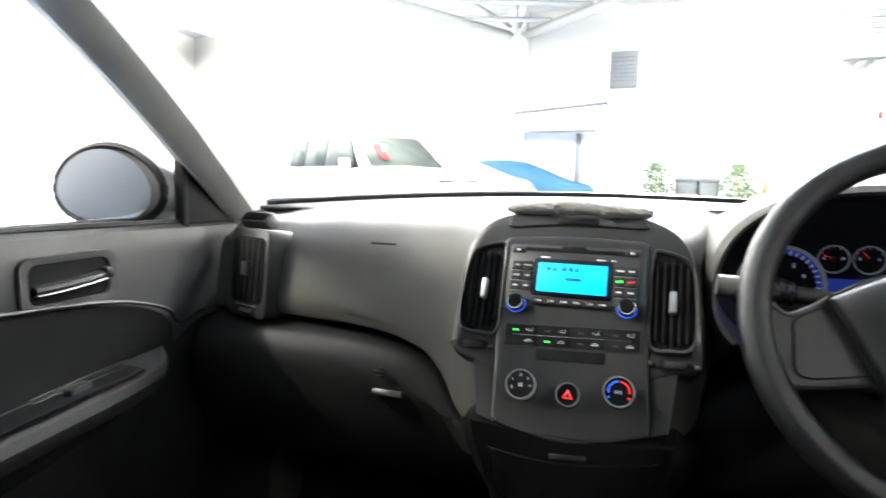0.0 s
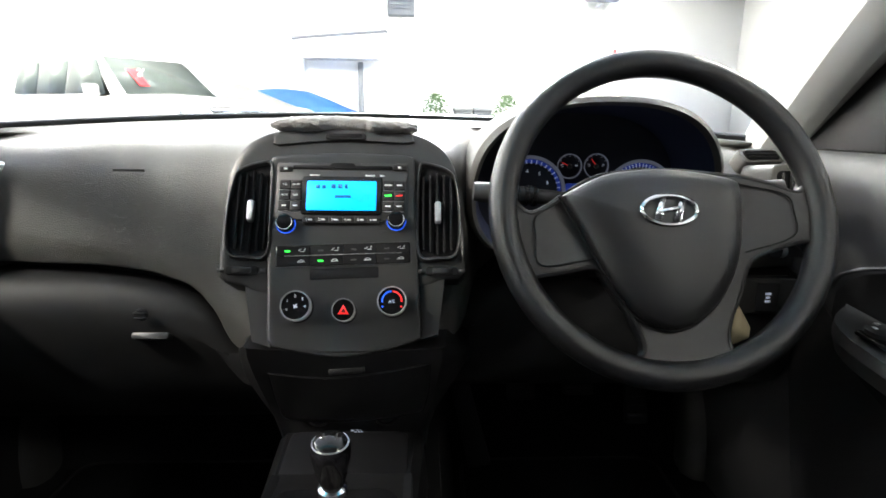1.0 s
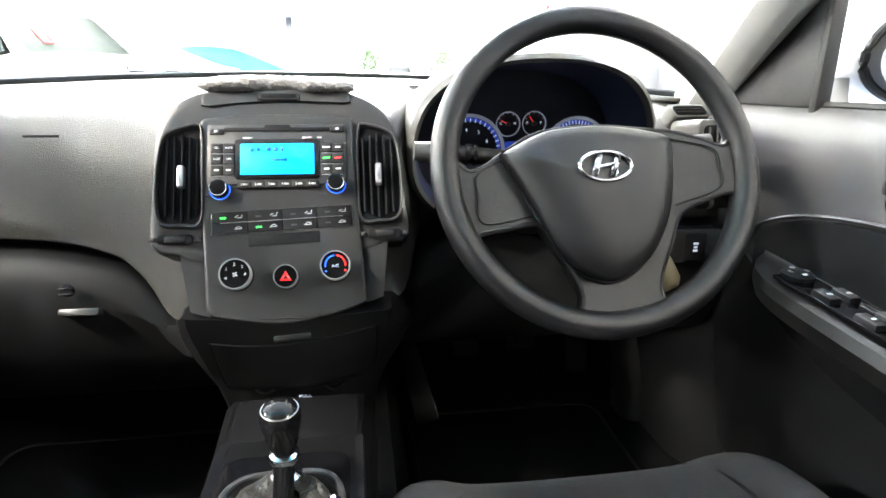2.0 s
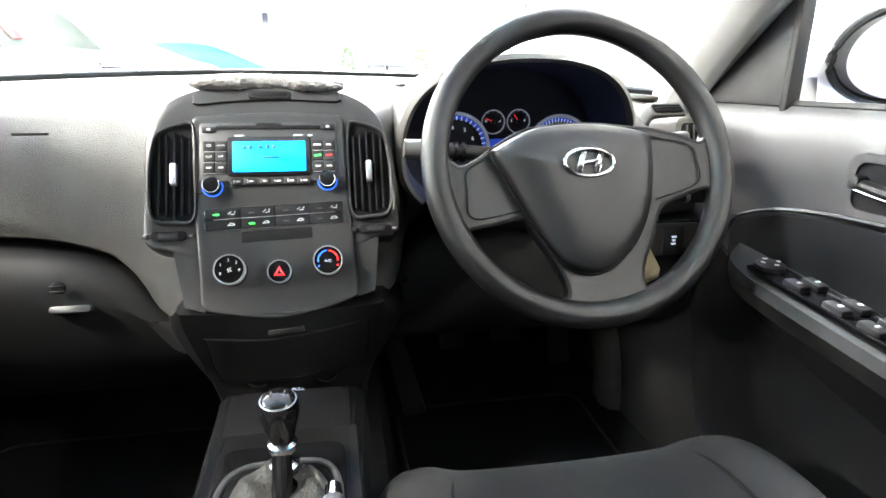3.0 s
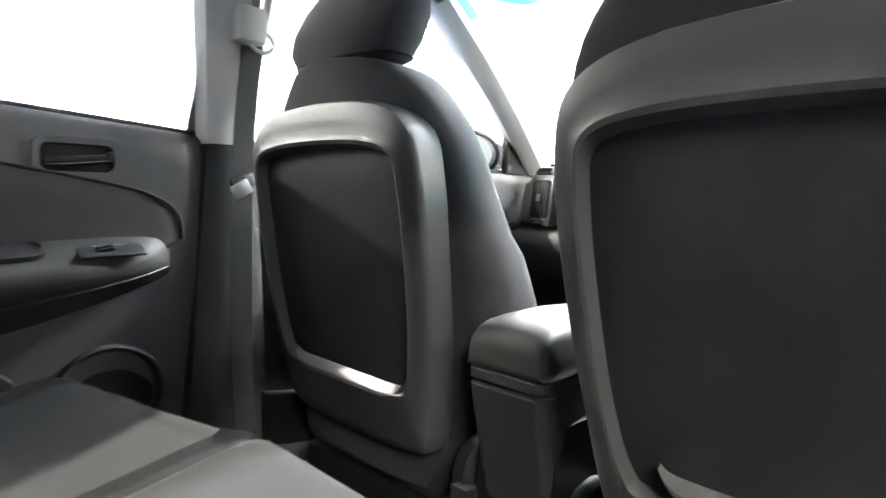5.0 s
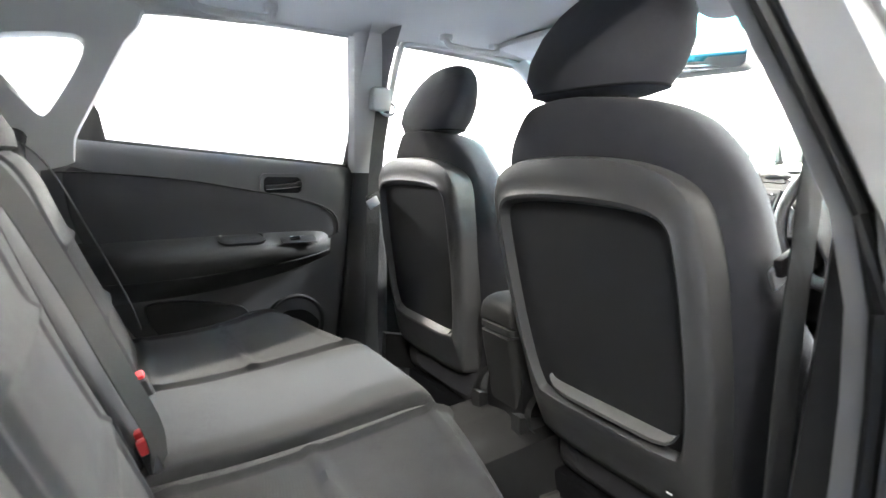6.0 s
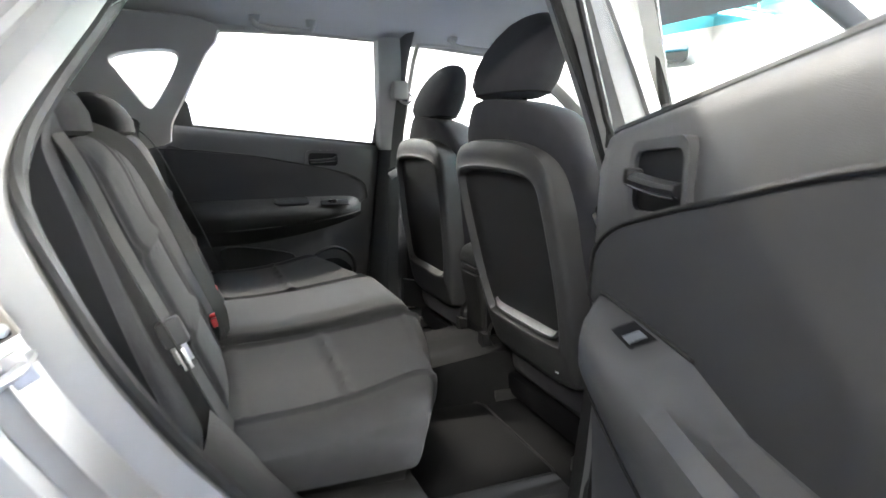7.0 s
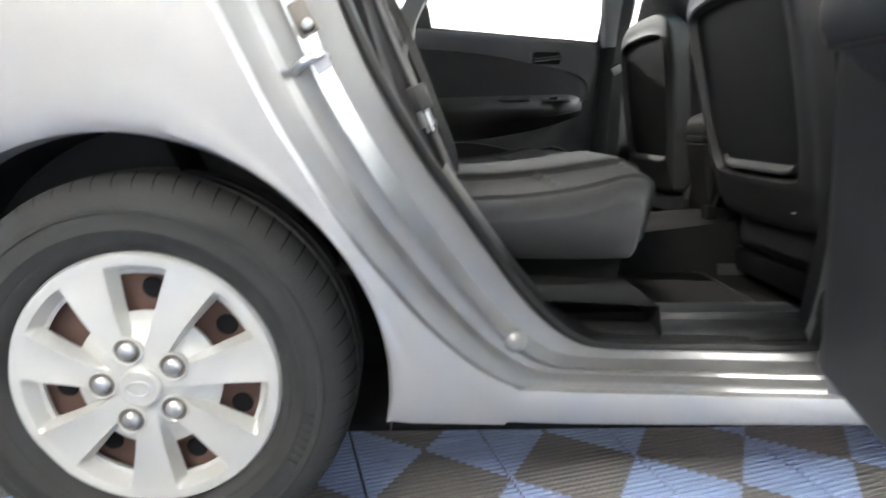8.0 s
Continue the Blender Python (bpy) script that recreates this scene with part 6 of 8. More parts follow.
# passenger and driver end vents
for s in (-1, 1):
    if s < 0:
        c = V(-0.606, 2.184, 0.874)
        m = frame_matrix(c, (0.85, -0.25, 0), (0, 0.12, 1))
        vent = part("air_vent", pad(m, 0.112, 0.165, 0.016, 0.010, back=0.05), STACK, dash)
        part("vent_cavity", pad(m @ pose(0, 0.006, 0.0085), 0.088, 0.122, 0.012, 0.003), BLACK, vent)
        for i in range(5):
            part("vent_slat", block(0.003, 0.114, 0.008, 0.001, m=m @ pose(-0.032 + 0.016 * i, 0.006, 0.0105, 0, 25)), DARK, vent)
        part("vent_knob", block(0.018, 0.026, 0.008, 0.003, m=m @ pose(-0.004, 0.008, 0.015)), SHELL, vent)
        part("vent_wheel", block(0.034, 0.008, 0.006, 0.002, m=m @ pose(0, -0.070, 0.010)), SATIN, vent, "bright thumbwheel")
        part("vent_sill", block(0.06, 0.003, 0.003, 0.001, m=m @ pose(0, -0.060, 0.011)), SATIN, vent)
    else:
        m = frame_matrix((0.642, 2.135, 0.925), (0.95, 0.18, 0), (0, 0.12, 1))
        vent = part("air_vent", pad(m, 0.080, 0.085, 0.012, 0.012, back=0.05), DASH, dash)
        part("vent_cavity", pad(m @ pose(0, 0, 0.0105), 0.062, 0.066, 0.008, 0.003), BLACK, vent)
        for i in range(4):
            part("vent_slat", block(0.003, 0.06, 0.008, 0.001, m=m @ pose(-0.022 + 0.0145 * i, 0, 0.0135, 0, -25)), SHELL, vent)
    # demister slot on top of the corner
    m2 = frame_matrix((s * 0.63, 2.235 if s < 0 else 2.20, 0.972), (0.9, s * 0.2, 0), (0, 0.75, 0.6))
    slot = part("demister_slot", pad(m2, 0.075, 0.030, 0.008, 0.006, back=0.02), DASH, dash)
    part("slot_cavity", pad(m2 @ pose(0, 0, 0.0045), 0.062, 0.020, 0.006, 0.003), BLACK, slot)
    for i in range(3):
        part("slot_slat", block(0.058, 0.0016, 0.003, 0.0005, m=m2 @ pose(0, -0.006 + 0.006 * i, 0.008)), DARK, slot)

# ---- instrument cluster ----
cluster = thing("instrument_cluster", "instrument cluster with blue-lit dials under a dark hood", "instrument cluster")
CX = 0.346
rings_o = []
for f, y, sc, dz in ((0, 2.055, 1.0, 0.0), (0.02, 2.048, 1.035, 0.0), (0.05, 2.056, 1.075, 0.002), (0.4, 2.15, 1.10, 0.004), (0.8, 2.30, 1.08, -0.01), (1.0, 2.42, 1.0, -0.03)):
    ring = []
    for a in np.linspace(math.radians(-38), math.radians(218), 44):
        ca, sa = math.cos(a), math.sin(a)
        ring.append(V(CX + 0.170 * sc * math.copysign(abs(ca) ** 0.85, ca), y + 0.05 * max(0, 0.25 - sa) + 0.05 * abs(ca) ** 2, 0.918 + (0.128 if sa > 0 else 0.11) * sc * math.copysign(abs(sa) ** 0.8, sa) + dz))
    rings_o.append(ring)
part("hood", sheet(rings_o, 0.0), DASH, cluster, "grained cluster hood")
rings_i = []
for y, sc in ((2.056, 1.0), (2.10, 0.985), (2.16, 0.96), (2.222, 0.93)):
    ring = []
    for a in np.linspace(0, 2 * math.pi, 52, endpoint=False):
        ca, sa = math.cos(a), math.sin(a)
        ring.append(V(CX + 0.170 * sc * math.copysign(abs(ca) ** 0.85, ca), y + 0.05 * max(0, 0.25 - sa) * (2.222 - y) / 0.166 + 0.05 * abs(ca) ** 2 * (2.222 - y) / 0.166, 0.918 + (0.128 if sa > 0 else 0.11) * sc * math.copysign(abs(sa) ** 0.8, sa)))
    rings_i.append(ring)
part("hood_lining", loft(rings_i, caps=False), HOODIN, cluster, "dark lining of the cluster hood, tinted blue for the dial haze")
part("dial_panel", loft([[V(p.x, 2.222, p.z) for p in rings_i[-1]], [V(CX + (p.x - CX) * 0.5, 2.2225, 0.918 + (p.z - 0.918) * 0.5) for p in rings_i[-1]]]), DIAL, cluster)
DM = frame_matrix((0, 2.2215, 0), (1, 0, 0), (0, 0.0, 1))


def dial(cx, cz, r, name, ticks, a0, a1, needle, numbers=(), size=0.008, lit=True):
    d = part(name, lathe([(r, 0.0), (r, 0.004), (r * 0.94, 0.005), (r * 0.92, 0.002), (0, 0.002)], DM @ pose(cx, cz, 0), 48), DIAL, cluster)
    part("dial_ring", lathe([(r * 1.0, 0.003), (r * 1.03, 0.006), (r * 0.95, 0.006), (r * 0.93, 0.004)], DM @ pose(cx, cz, 0), 48), DIALRING, d, "bright dial ring")
    bm = None
    for i in range(ticks):
        a = radians(a0 + (a1 - a0) * i / (ticks - 1))
        bm = block(r * 0.11, r * 0.022, 0.0005, 0, m=DM @ pose(cx + r * 0.85 * math.cos(a), cz + r * 0.85 * math.sin(a), 0.003, 0, 0, math.degrees(a)), bm=bm)
    part("dial_ticks", bm, SWITCHINK, d)
    if lit:
        part("dial_glow", loft([[DM @ V(cx + rr * math.cos(radians(a)), cz + rr * math.sin(radians(a)), w) for rr, w in ((r * 0.82, 0.0024), (r * 0.92, 0.0024), (r * 0.92, 0.0027), (r * 0.82, 0.0027))] for a in np.linspace(a0, a1, 30)]), DIALBLUE, d, "blue lit scale")
    for body, a in numbers:
        text("dial_text", body, DM @ pose(cx + r * 0.58 * math.cos(radians(a)), cz + r * 0.58 * math.sin(radians(a)), 0.0035), size, SWITCHINK, d)
    part("needle", block(r * 0.72, r * 0.05, 0.001, 0, m=DM @ pose(cx, cz, 0.006, 0, 0, needle) @ pose(r * 0.36, 0, 0)), NEEDLE, d, "red needle")
    part("needle_hub", lathe([(r * 0.2, 0.003), (r * 0.2, 0.008), (r * 0.14, 0.009), (0, 0.009)], DM @ pose(cx, cz, 0), 20), SHELL, d)


dial(0.271, 0.912, 0.057, "tachometer", 29, 235, -40, 232, (("1", 205), ("2", 170), ("3", 135), ("4", 98), ("5", 62), ("6", 28), ("7", -8)), 0.0085)
dial(0.450, 0.908, 0.057, "speedometer", 45, 235, -50, 233, (("40", 180), ("80", 135), ("100", 115), ("120", 92), ("140", 68), ("160", 45)), 0.0075)
dial(0.334, 0.954, 0.0195, "temperature_gauge", 5, 150, 30, 155, (("C", 175), ("H", 5)), 0.006, False)
dial(0.377, 0.955, 0.0195, "fuel_gauge", 5, 150, 30, 128, (("E", 175), ("F", 5)), 0.006, False)
part("trip_display", pad(DM @ pose(0.358, 0.917, 0), 0.055, 0.018, 0.002, 0.003), DIALBLUE, cluster, "dim blue trip display")

# ---- steering wheel ----
wheel = thing("steering_wheel", "black three-spoke steering wheel with airbag pad", "steering wheel")
WM = frame_matrix((0.376, 1.9475, 0.925), (1, 0, 0), (0, math.sin(radians(25)), math.cos(radians(25))))
part("rim", tube([WM @ V(0.1855 * math.cos(a), 0.1855 * math.sin(a) + 0.002, 0) for a in np.linspace(0, 2 * math.pi, 96, endpoint=False)], 0.0165, 20, closed=True, up=tuple(WM.col[2][:3])), WHEELRIM, wheel, "grained black rim")
o = [(-0.1205, 0.015), (-0.115, 0.019), (-0.0735, 0.040), (-0.04, 0.0455), (-0.005, 0.0476), (0.043, 0.0433), (0.076, 0.036), (0.083, 0.030), (0.0845, 0.01), (0.0825, -0.0144), (0.076, -0.05), (0.0642, -0.0805), (0.047, -0.106), (0.0252, -0.1243), (0.008, -0.132), (-0.0092, -0.1337), (-0.029, -0.127), (-0.047, -0.115), (-0.066, -0.088), (-0.0815, -0.060), (-0.1012, -0.0209)]
pts = evenly(spline([V(u, v, 0) for u, v in o], 6, True), 72, True)
c = V(0, -0.025, 0)
rings = []
for f, w in ((1.0, -0.02), (1.0, 0.012), (0.985, 0.017), (0.95, 0.0205), (0.8, 0.026), (0.55, 0.031), (0.28, 0.034), (0.08, 0.035)):
    rings.append([WM @ V(q.x, q.y, w) for q in (c.lerp(p, f) for p in pts)])
airbag = part("airbag_pad", loft(rings), WHEELRIM, wheel, "grained airbag pad")
# carrier with two side spokes and the broad lower spoke
CARRIER = [(-0.183, 0.030), (-0.172, 0.010), (-0.156, -0.003), (-0.135, 0.005), (-0.112, 0.0205), (-0.07, 0.043), (0.0, 0.050), (0.06, 0.046), (0.096, 0.042), (0.13, 0.034), (0.158, 0.0245), (0.171, 0.034), (0.183, 0.055),
           (0.186, 0.0), (0.184, -0.060), (0.174, -0.042), (0.162, -0.031), (0.125, -0.041), (0.094, -0.056), (0.078, -0.092), (0.062, -0.128), (0.060, -0.152), (0.072, -0.164), (0.090, -0.168),
           (0.05, -0.182), (0.0, -0.186), (-0.05, -0.182), (-0.068, -0.174), (-0.046, -0.168), (-0.033, -0.156), (-0.040, -0.128), (-0.062, -0.090), (-0.082, -0.064), (-0.12, -0.069), (-0.155, -0.075), (-0.168, -0.088), (-0.180, -0.06)]
part("spoke_carrier", plate([WM @ V(p.x, p.y, -0.022) for p in spline([V(u, v, 0) for u, v in CARRIER], 3, True)], WM.to_3x3() @ V(0, 0, 0.026), bm=tube([WM @ V(p.x, p.y, 0.0005) for p in spline([V(u, v, 0) for u, v in CARRIER], 3, True)], 0.0042, 8, closed=True, up=tuple(WM.col[2][:3]))), WHEELRIM, wheel, "moulded three-spoke carrier")
part("pad_seam", tube([WM @ V(q.x, q.y, 0.0075) for q in (c.lerp(p, 1.012) for p in pts)], 0.0018, 6, closed=True), BLACK, wheel)
for line in ([(-0.116, 0.012), (-0.148, -0.006), (-0.150, -0.03), (-0.145, -0.063), (-0.085, -0.0555)], [(0.09, 0.0335), (0.142, 0.0215), (0.150, 0.0), (0.146, -0.028), (0.088, -0.047)]):
    part("spoke_seam", tube(spline([WM @ V(u, v, 0.0062) for u, v in line], 5), 0.0009, 6), BLACK, wheel)
badge = part("badge_ring", tube([WM @ V(-0.009 + 0.0305 * math.cos(a), -0.0066 + 0.0165 * math.sin(a), 0.0352) for a in np.linspace(0, 2 * math.pi, 40, endpoint=False)], 0.0023, 8, closed=True), CHROME, wheel, "oval chrome badge")
for dx in (-0.020, 0.002):
    part("badge_bar", plate([WM @ V(dx + a, b - 0.0066, 0.0348) for a, b in ((-0.0075, -0.0125), (0.0005, -0.0125), (0.0085, 0.0125), (0.0015, 0.0125))], WM.to_3x3() @ V(0, 0, 0.002)), CHROME, badge)
part("badge_bar", plate([WM @ V(u - 0.009, v - 0.0066, 0.0349) for u, v in ((-0.011, -0.0045), (-0.009, 0.0005), (0.011, 0.0045), (0.009, -0.0005))], WM.to_3x3() @ V(0, 0, 0.0022)), CHROME, badge)
text("airbag_text", "SRS", WM @ pose(0.006, -0.098, 0.0232), 0.014, DARK, wheel)
part("airbag_bar", block(0.032, 0.003, 0.0008, 0, m=WM @ pose(0.006, -0.109, 0.0215)), DARK, wheel)
part("horn_mark", tube([WM @ V(0.004 + 0.007 * math.cos(a), -0.032 + 0.005 * math.sin(a), 0.0335) for a in np.linspace(-0.4, 3.5, 12)], 0.0007, 5), DARK, wheel)
# column shroud and stalks
column = thing("steering_column", "black steering column shroud with control stalks", "steering column")
part("shroud", loft([ring_se(WM @ V(0, -0.02, w), rx, ry, 2.8, 28) for w, rx, ry in ((-0.03, 0.062, 0.055), (-0.08, 0.068, 0.06), (-0.16, 0.075, 0.065), (-0.24, 0.078, 0.065))]), DARK, column)
for sx, tip in ((-1, 0.200), (1, 0.165)):
    p0, p1 = WM @ V(sx * 0.05, 0.035, -0.075), WM @ V(sx * tip, 0.045, -0.070 if sx < 0 else -0.05)
    st = part("stalk", tube([p0, p0.lerp(p1, 0.5), p0.lerp(p1, 0.85), p1], [0.008, 0.010, 0.0125, 0.011], 14), DARK, column, "black control stalk")
    part("stalk_end", tube([p0.lerp(p1, 0.93), p1 + (p1 - p0).normalized() * 0.012], [0.0135, 0.012], 14), PALE, st, "pale stalk end button")
    bm = None
    for k in (0.55, 0.62, 0.70):
        bm = tube([p0.lerp(p1, k), p0.lerp(p1, k + 0.03)], 0.0134, 14, bm=bm)
    part("stalk_collar", bm, GLOSS, st)
tag = thing("key_tag", "yellow paper tag hanging from the ignition key", "key tag")
part("tag", plate([V(0.512, 2.0, 0.795), V(0.530, 1.998, 0.765), V(0.528, 1.996, 0.752), V(0.506, 1.996, 0.742), V(0.494, 1.998, 0.747)], (0, 0.0015, 0)), TAG, tag)
part("key_ring", tube([V(0.492 + 0.006 * math.cos(a), 1.999, 0.755 + 0.006 * math.sin(a)) for a in np.linspace(0, 2 * math.pi, 18, endpoint=False)], 0.001, 6, closed=True), SATIN, tag)
part("key", block(0.02, 0.05, 0.028, 0.006, m=pose(0.478, 2.02, 0.768)), DARK, tag)

# ---- pedals ----
for x, z, w, h, nm, lab in ((0.30, 0.50, 0.055, 0.05, "clutch_pedal", "black ribbed clutch pedal"), (0.415, 0.51, 0.06, 0.05, "brake_pedal", "black ribbed brake pedal"), (0.535, 0.475, 0.045, 0.10, "throttle_pedal", "black ribbed throttle pedal")):
    t = thing(nm, lab, "pedal", "pedals")
    m = frame_matrix((x, 2.36, z), (1, 0, 0), (0, 0.35, 1))
    part("pedal_pad", pad(m, w, h, 0.006, 0.012), SEAL, t)
    for i in range(5):
        part("pedal_rib", block(w * 0.8, h * 0.07, 0.004, 0.001, m=m @ pose(0, (i - 2) * h * 0.17, 0.013)), DARK, t)
    part("pedal_arm", tube([V(x, 2.372, z), V(x, 2.44, z + 0.10), V(x, 2.50, z + 0.24)], 0.008, 8), GREYSTEEL, t)
mat_t = thing("footwell_cover", "dark vertical plastic panel beside the tunnel", "car trim")
part("cover", plate([V(0.155, 2.46, 0.50), V(0.195, 2.44, 0.50), V(0.245, 2.34, 0.335), V(0.20, 2.36, 0.315)], (0.0, 0.012, 0.004), bevel=0.003), SHELL, mat_t)

# ---- centre console ----
console = thing("centre_console", "black centre console with gear gaiter surround and padded armrest", "console")
part("console_side", loft([[V(x, y, z) for x, z in ((-wb, 0.30), (-w, 0.56), (-w, zt - 0.012), (-w + 0.012, zt), (w - 0.012, zt), (w, zt - 0.012), (w, 0.56), (wb, 0.30))] for y, w, wb, zt in ((1.225, 0.060, 0.085, 0.60), (1.30, 0.066, 0.09, 0.60), (1.50, 0.075, 0.10, 0.588), (1.70, 0.084, 0.11, 0.585), (1.90, 0.094, 0.12, 0.585), (2.06, 0.104, 0.13, 0.58))]), CONSOLE, console, "black console body")
part("gear_plate", pad(frame_matrix((0.0, 1.79, 0.586), (1, 0, 0), (0, 1, 0.02)), 0.145, 0.235, 0.02, 0.010, back=0.01), GLOSS, console, "glossy gear surround")
part("gear_trim", tube([V(0.066 * math.copysign(abs(math.cos(a)) ** 0.5, math.cos(a)), 1.775 + 0.098 * math.copysign(abs(math.sin(a)) ** 0.5, math.sin(a)), 0.597) for a in np.linspace(0, 2 * math.pi, 60, endpoint=False)], 0.004, 8, closed=True), SHELL, console, "grey trim ring round the gaiter")
for sx in (-1, 1):
    part("side_rail", loft([[V(sx * x, y, z) for x, z in ((0.078, 0.585), (0.088, 0.588), (0.093, 0.560), (0.081, 0.55))] for y in (1.55, 1.75, 1.95)]), CONSOLE, console, "grey rail along the console")
part("tray_well", pad(frame_matrix((0, 1.985, 0.578), (1, 0, 0), (0, 1, 0.1)), 0.165, 0.12, 0.015, 0.008), BLACK, console)
for x in (-0.045, 0.050):
    part("power_socket", lathe([(0.019, -0.004), (0.019, 0.008), (0.015, 0.010), (0.013, 0.002), (0.0, 0.002)], frame_matrix((x, 2.055, 0.615), (1, 0, 0), (0, 0.35, 1)), 24), GLOSS, console, "round power socket")
part("socket_panel", plate([V(-0.085, 2.065, 0.585), V(0.085, 2.065, 0.585), V(0.085, 2.085, 0.66), V(-0.085, 2.085, 0.66)], (0, 0.02, 0)), DARK, console)
# armrest box
DROP = 0.018
rings = []
for y, w, zt, zb in ((1.187, 0.052, 0.709, 0.684), (1.1885, 0.058, 0.717, 0.680), (1.193, 0.061, 0.727, 0.678), (1.204, 0.063, 0.735, 0.677), (1.224, 0.0645, 0.741, 0.677), (1.26, 0.065, 0.743, 0.677), (1.34, 0.063, 0.743, 0.677), (1.41, 0.059, 0.738, 0.68), (1.437, 0.049, 0.73, 0.685), (1.443, 0.035, 0.72, 0.69)):
    ring = []
    for x_, z_ in ((-1, 0.15), (-0.985, 0.5), (-0.92, 0.8), (-0.78, 0.94), (-0.5, 1.0), (0, 1.02), (0.5, 1.0), (0.78, 0.94), (0.92, 0.8), (0.985, 0.5), (1, 0.15), (0.95, 0), (0, 0), (-0.95, 0)):
        ring.append(V(w * x_, y, zb + (zt - zb) * z_ - DROP))
    rings.append(spline(ring, 3, True))
arm = part("armrest_lid", loft(rings), VINYL, console, "padded black vinyl armrest lid")
rings = []
for z, w, ya in ((0.661, 0.058, 1.194), (0.657, 0.0625, 1.187), (0.644, 0.0625, 1.188), (0.6405, 0.059, 1.195), (0.6375, 0.059, 1.195), (0.634, 0.0625, 1.189), (0.60, 0.0625, 1.195), (0.55, 0.061, 1.206), (0.46, 0.059, 1.226), (0.38, 0.059, 1.236), (0.30, 0.062, 1.24)):
    mid = (ya + 1.42) / 2
    rings.append([V(x, mid + y, z) for x, y in rrect(2 * w, 1.42 - ya, 0.018, 5)])
part("armrest_box", loft(rings), VINYL, console, "console box below the armrest")

gear = thing("gear_lever", "manual gear lever with glossy knob and leather gaiter", "gear lever")
gk = (0.006, 1.838)
part("knob", lathe([(0.0105, -0.040), (0.0135, -0.031), (0.0185, -0.014), (0.0212, 0.002), (0.0208, 0.012), (0.0172, 0.0195), (0.009, 0.0240), (0.0, 0.0252)], pose(gk[0], gk[1], 0.686, 6), 40), GLOSS, gear, "glossy black gear knob")
part("knob_cap", lathe([(0.0165, 0.0206), (0.0120, 0.0235), (0.0, 0.0258)], pose(gk[0], gk[1], 0.686, 6), 32), GLOSS, gear, "glossy knob cap with pale shift pattern")
part("knob_ring", tube([pose(gk[0], gk[1], 0.686, 6) @ V(0.0185 * math.cos(a), 0.0185 * math.sin(a), 0.0172) for a in np.linspace(0, 2 * math.pi, 36, endpoint=False)], 0.0009, 6, closed=True), SATIN, gear, "thin silver knob ring")
bm = None
for dx in (-0.007, 0, 0.007):
    bm = block(0.0012, 0.010, 0.0006, 0, m=pose(gk[0], gk[1], 0.686, 6) @ pose(dx, 0, 0.0246), bm=bm)
part("shift_pattern", block(0.014, 0.0012, 0.0006, 0, m=pose(gk[0], gk[1], 0.686, 6) @ pose(0, 0, 0.0248), bm=bm), SHELL, gear)
part("collar_ring", lathe([(0.010, -0.036), (0.0155, -0.039), (0.0168, -0.043), (0.0155, -0.047), (0.010, -0.050)], pose(gk[0], gk[1], 0.686, 6), 28), CHROME, gear, "chrome collar")
part("collar_ring", lathe([(0.011, -0.062), (0.0165, -0.065), (0.0178, -0.070), (0.0165, -0.075), (0.012, -0.080)], pose(gk[0], gk[1], 0.684, 6), 28), CHROME, gear, "chrome collar")
part("lever", tube([V(gk[0], gk[1], 0.64), V(gk[0] * 0.5, 1.80, 0.57)], 0.011, 14), GLOSS, gear)
rings = []
random.seed(5)
for f in np.linspace(0, 1, 12):
    cxx, cyy, zz = gk[0] * (1 - f), 1.828 - 0.05 * f, 0.600 - 0.008 * f - 0.0 + 0.012 * math.sin(f * math.pi)
    rx, ry = 0.014 + 0.048 * f ** 0.8, 0.014 + 0.078 * f ** 0.8
    rings.append([V(cxx + rx * math.copysign(abs(math.cos(a)) ** 0.8, math.cos(a)) * (1 + 0.09 * math.sin(f * math.pi) * math.sin(5 * a + 4 * f)), cyy + ry * math.copysign(abs(math.sin(a)) ** 0.8, math.sin(a)) * (1 + 0.07 * math.sin(f * math.pi) * math.sin(4 * a + 1)), zz + 0.004 * math.sin(6 * a + 7 * f) * math.sin(f * math.pi)) for a in np.linspace(0, 2 * math.pi, 48, endpoint=False)])
part("gaiter", loft(rings, caps=False), BOOT, gear, "creased leather gaiter")
hb = thing("handbrake", "handbrake lever with dark grip and silver button", "handbrake")
part("grip", tube(spline([V(0.062, 1.52, 0.605), V(0.062, 1.62, 0.628), V(0.061, 1.70, 0.640), V(0.060, 1.745, 0.645)], 4), [0.013] * 5 + [0.0155] * 6 + [0.014, 0.011], 14), SHELL, hb)
part("button", tube([V(0.060, 1.742, 0.645), V(0.060, 1.762, 0.647)], [0.009, 0.008], 12), CHROME, hb, "silver release button")
part("boot", block(0.035, 0.12, 0.03, 0.01, m=pose(0.062, 1.50, 0.598, 12)), BOOT, hb)

# mirror and sun visors at the top of the windscreen
rv = thing("rear_view_mirror", "grey interior mirror hanging from the windscreen", "mirror")
rmx = frame_matrix((-0.01, 1.865, 1.315), (1, 0.12, 0), (0, 0.05, 1))
part("mirror_body", pad(rmx @ pose(0, 0, -0.03), 0.235, 0.070, 0.026, 0.036, bevel=0.5), PILLAR, rv)
part("mirror_pane", pad(rmx @ pose(0, 0, 0.004), 0.215, 0.056, 0.02, 0.003), MIRROR, rv, "mirror glass")
part("mirror_stem", tube([V(-0.01, 1.89, 1.33), V(-0.005, 1.92, 1.36), V(0, 1.93, 1.385)], 0.010, 10), PILLAR, rv)
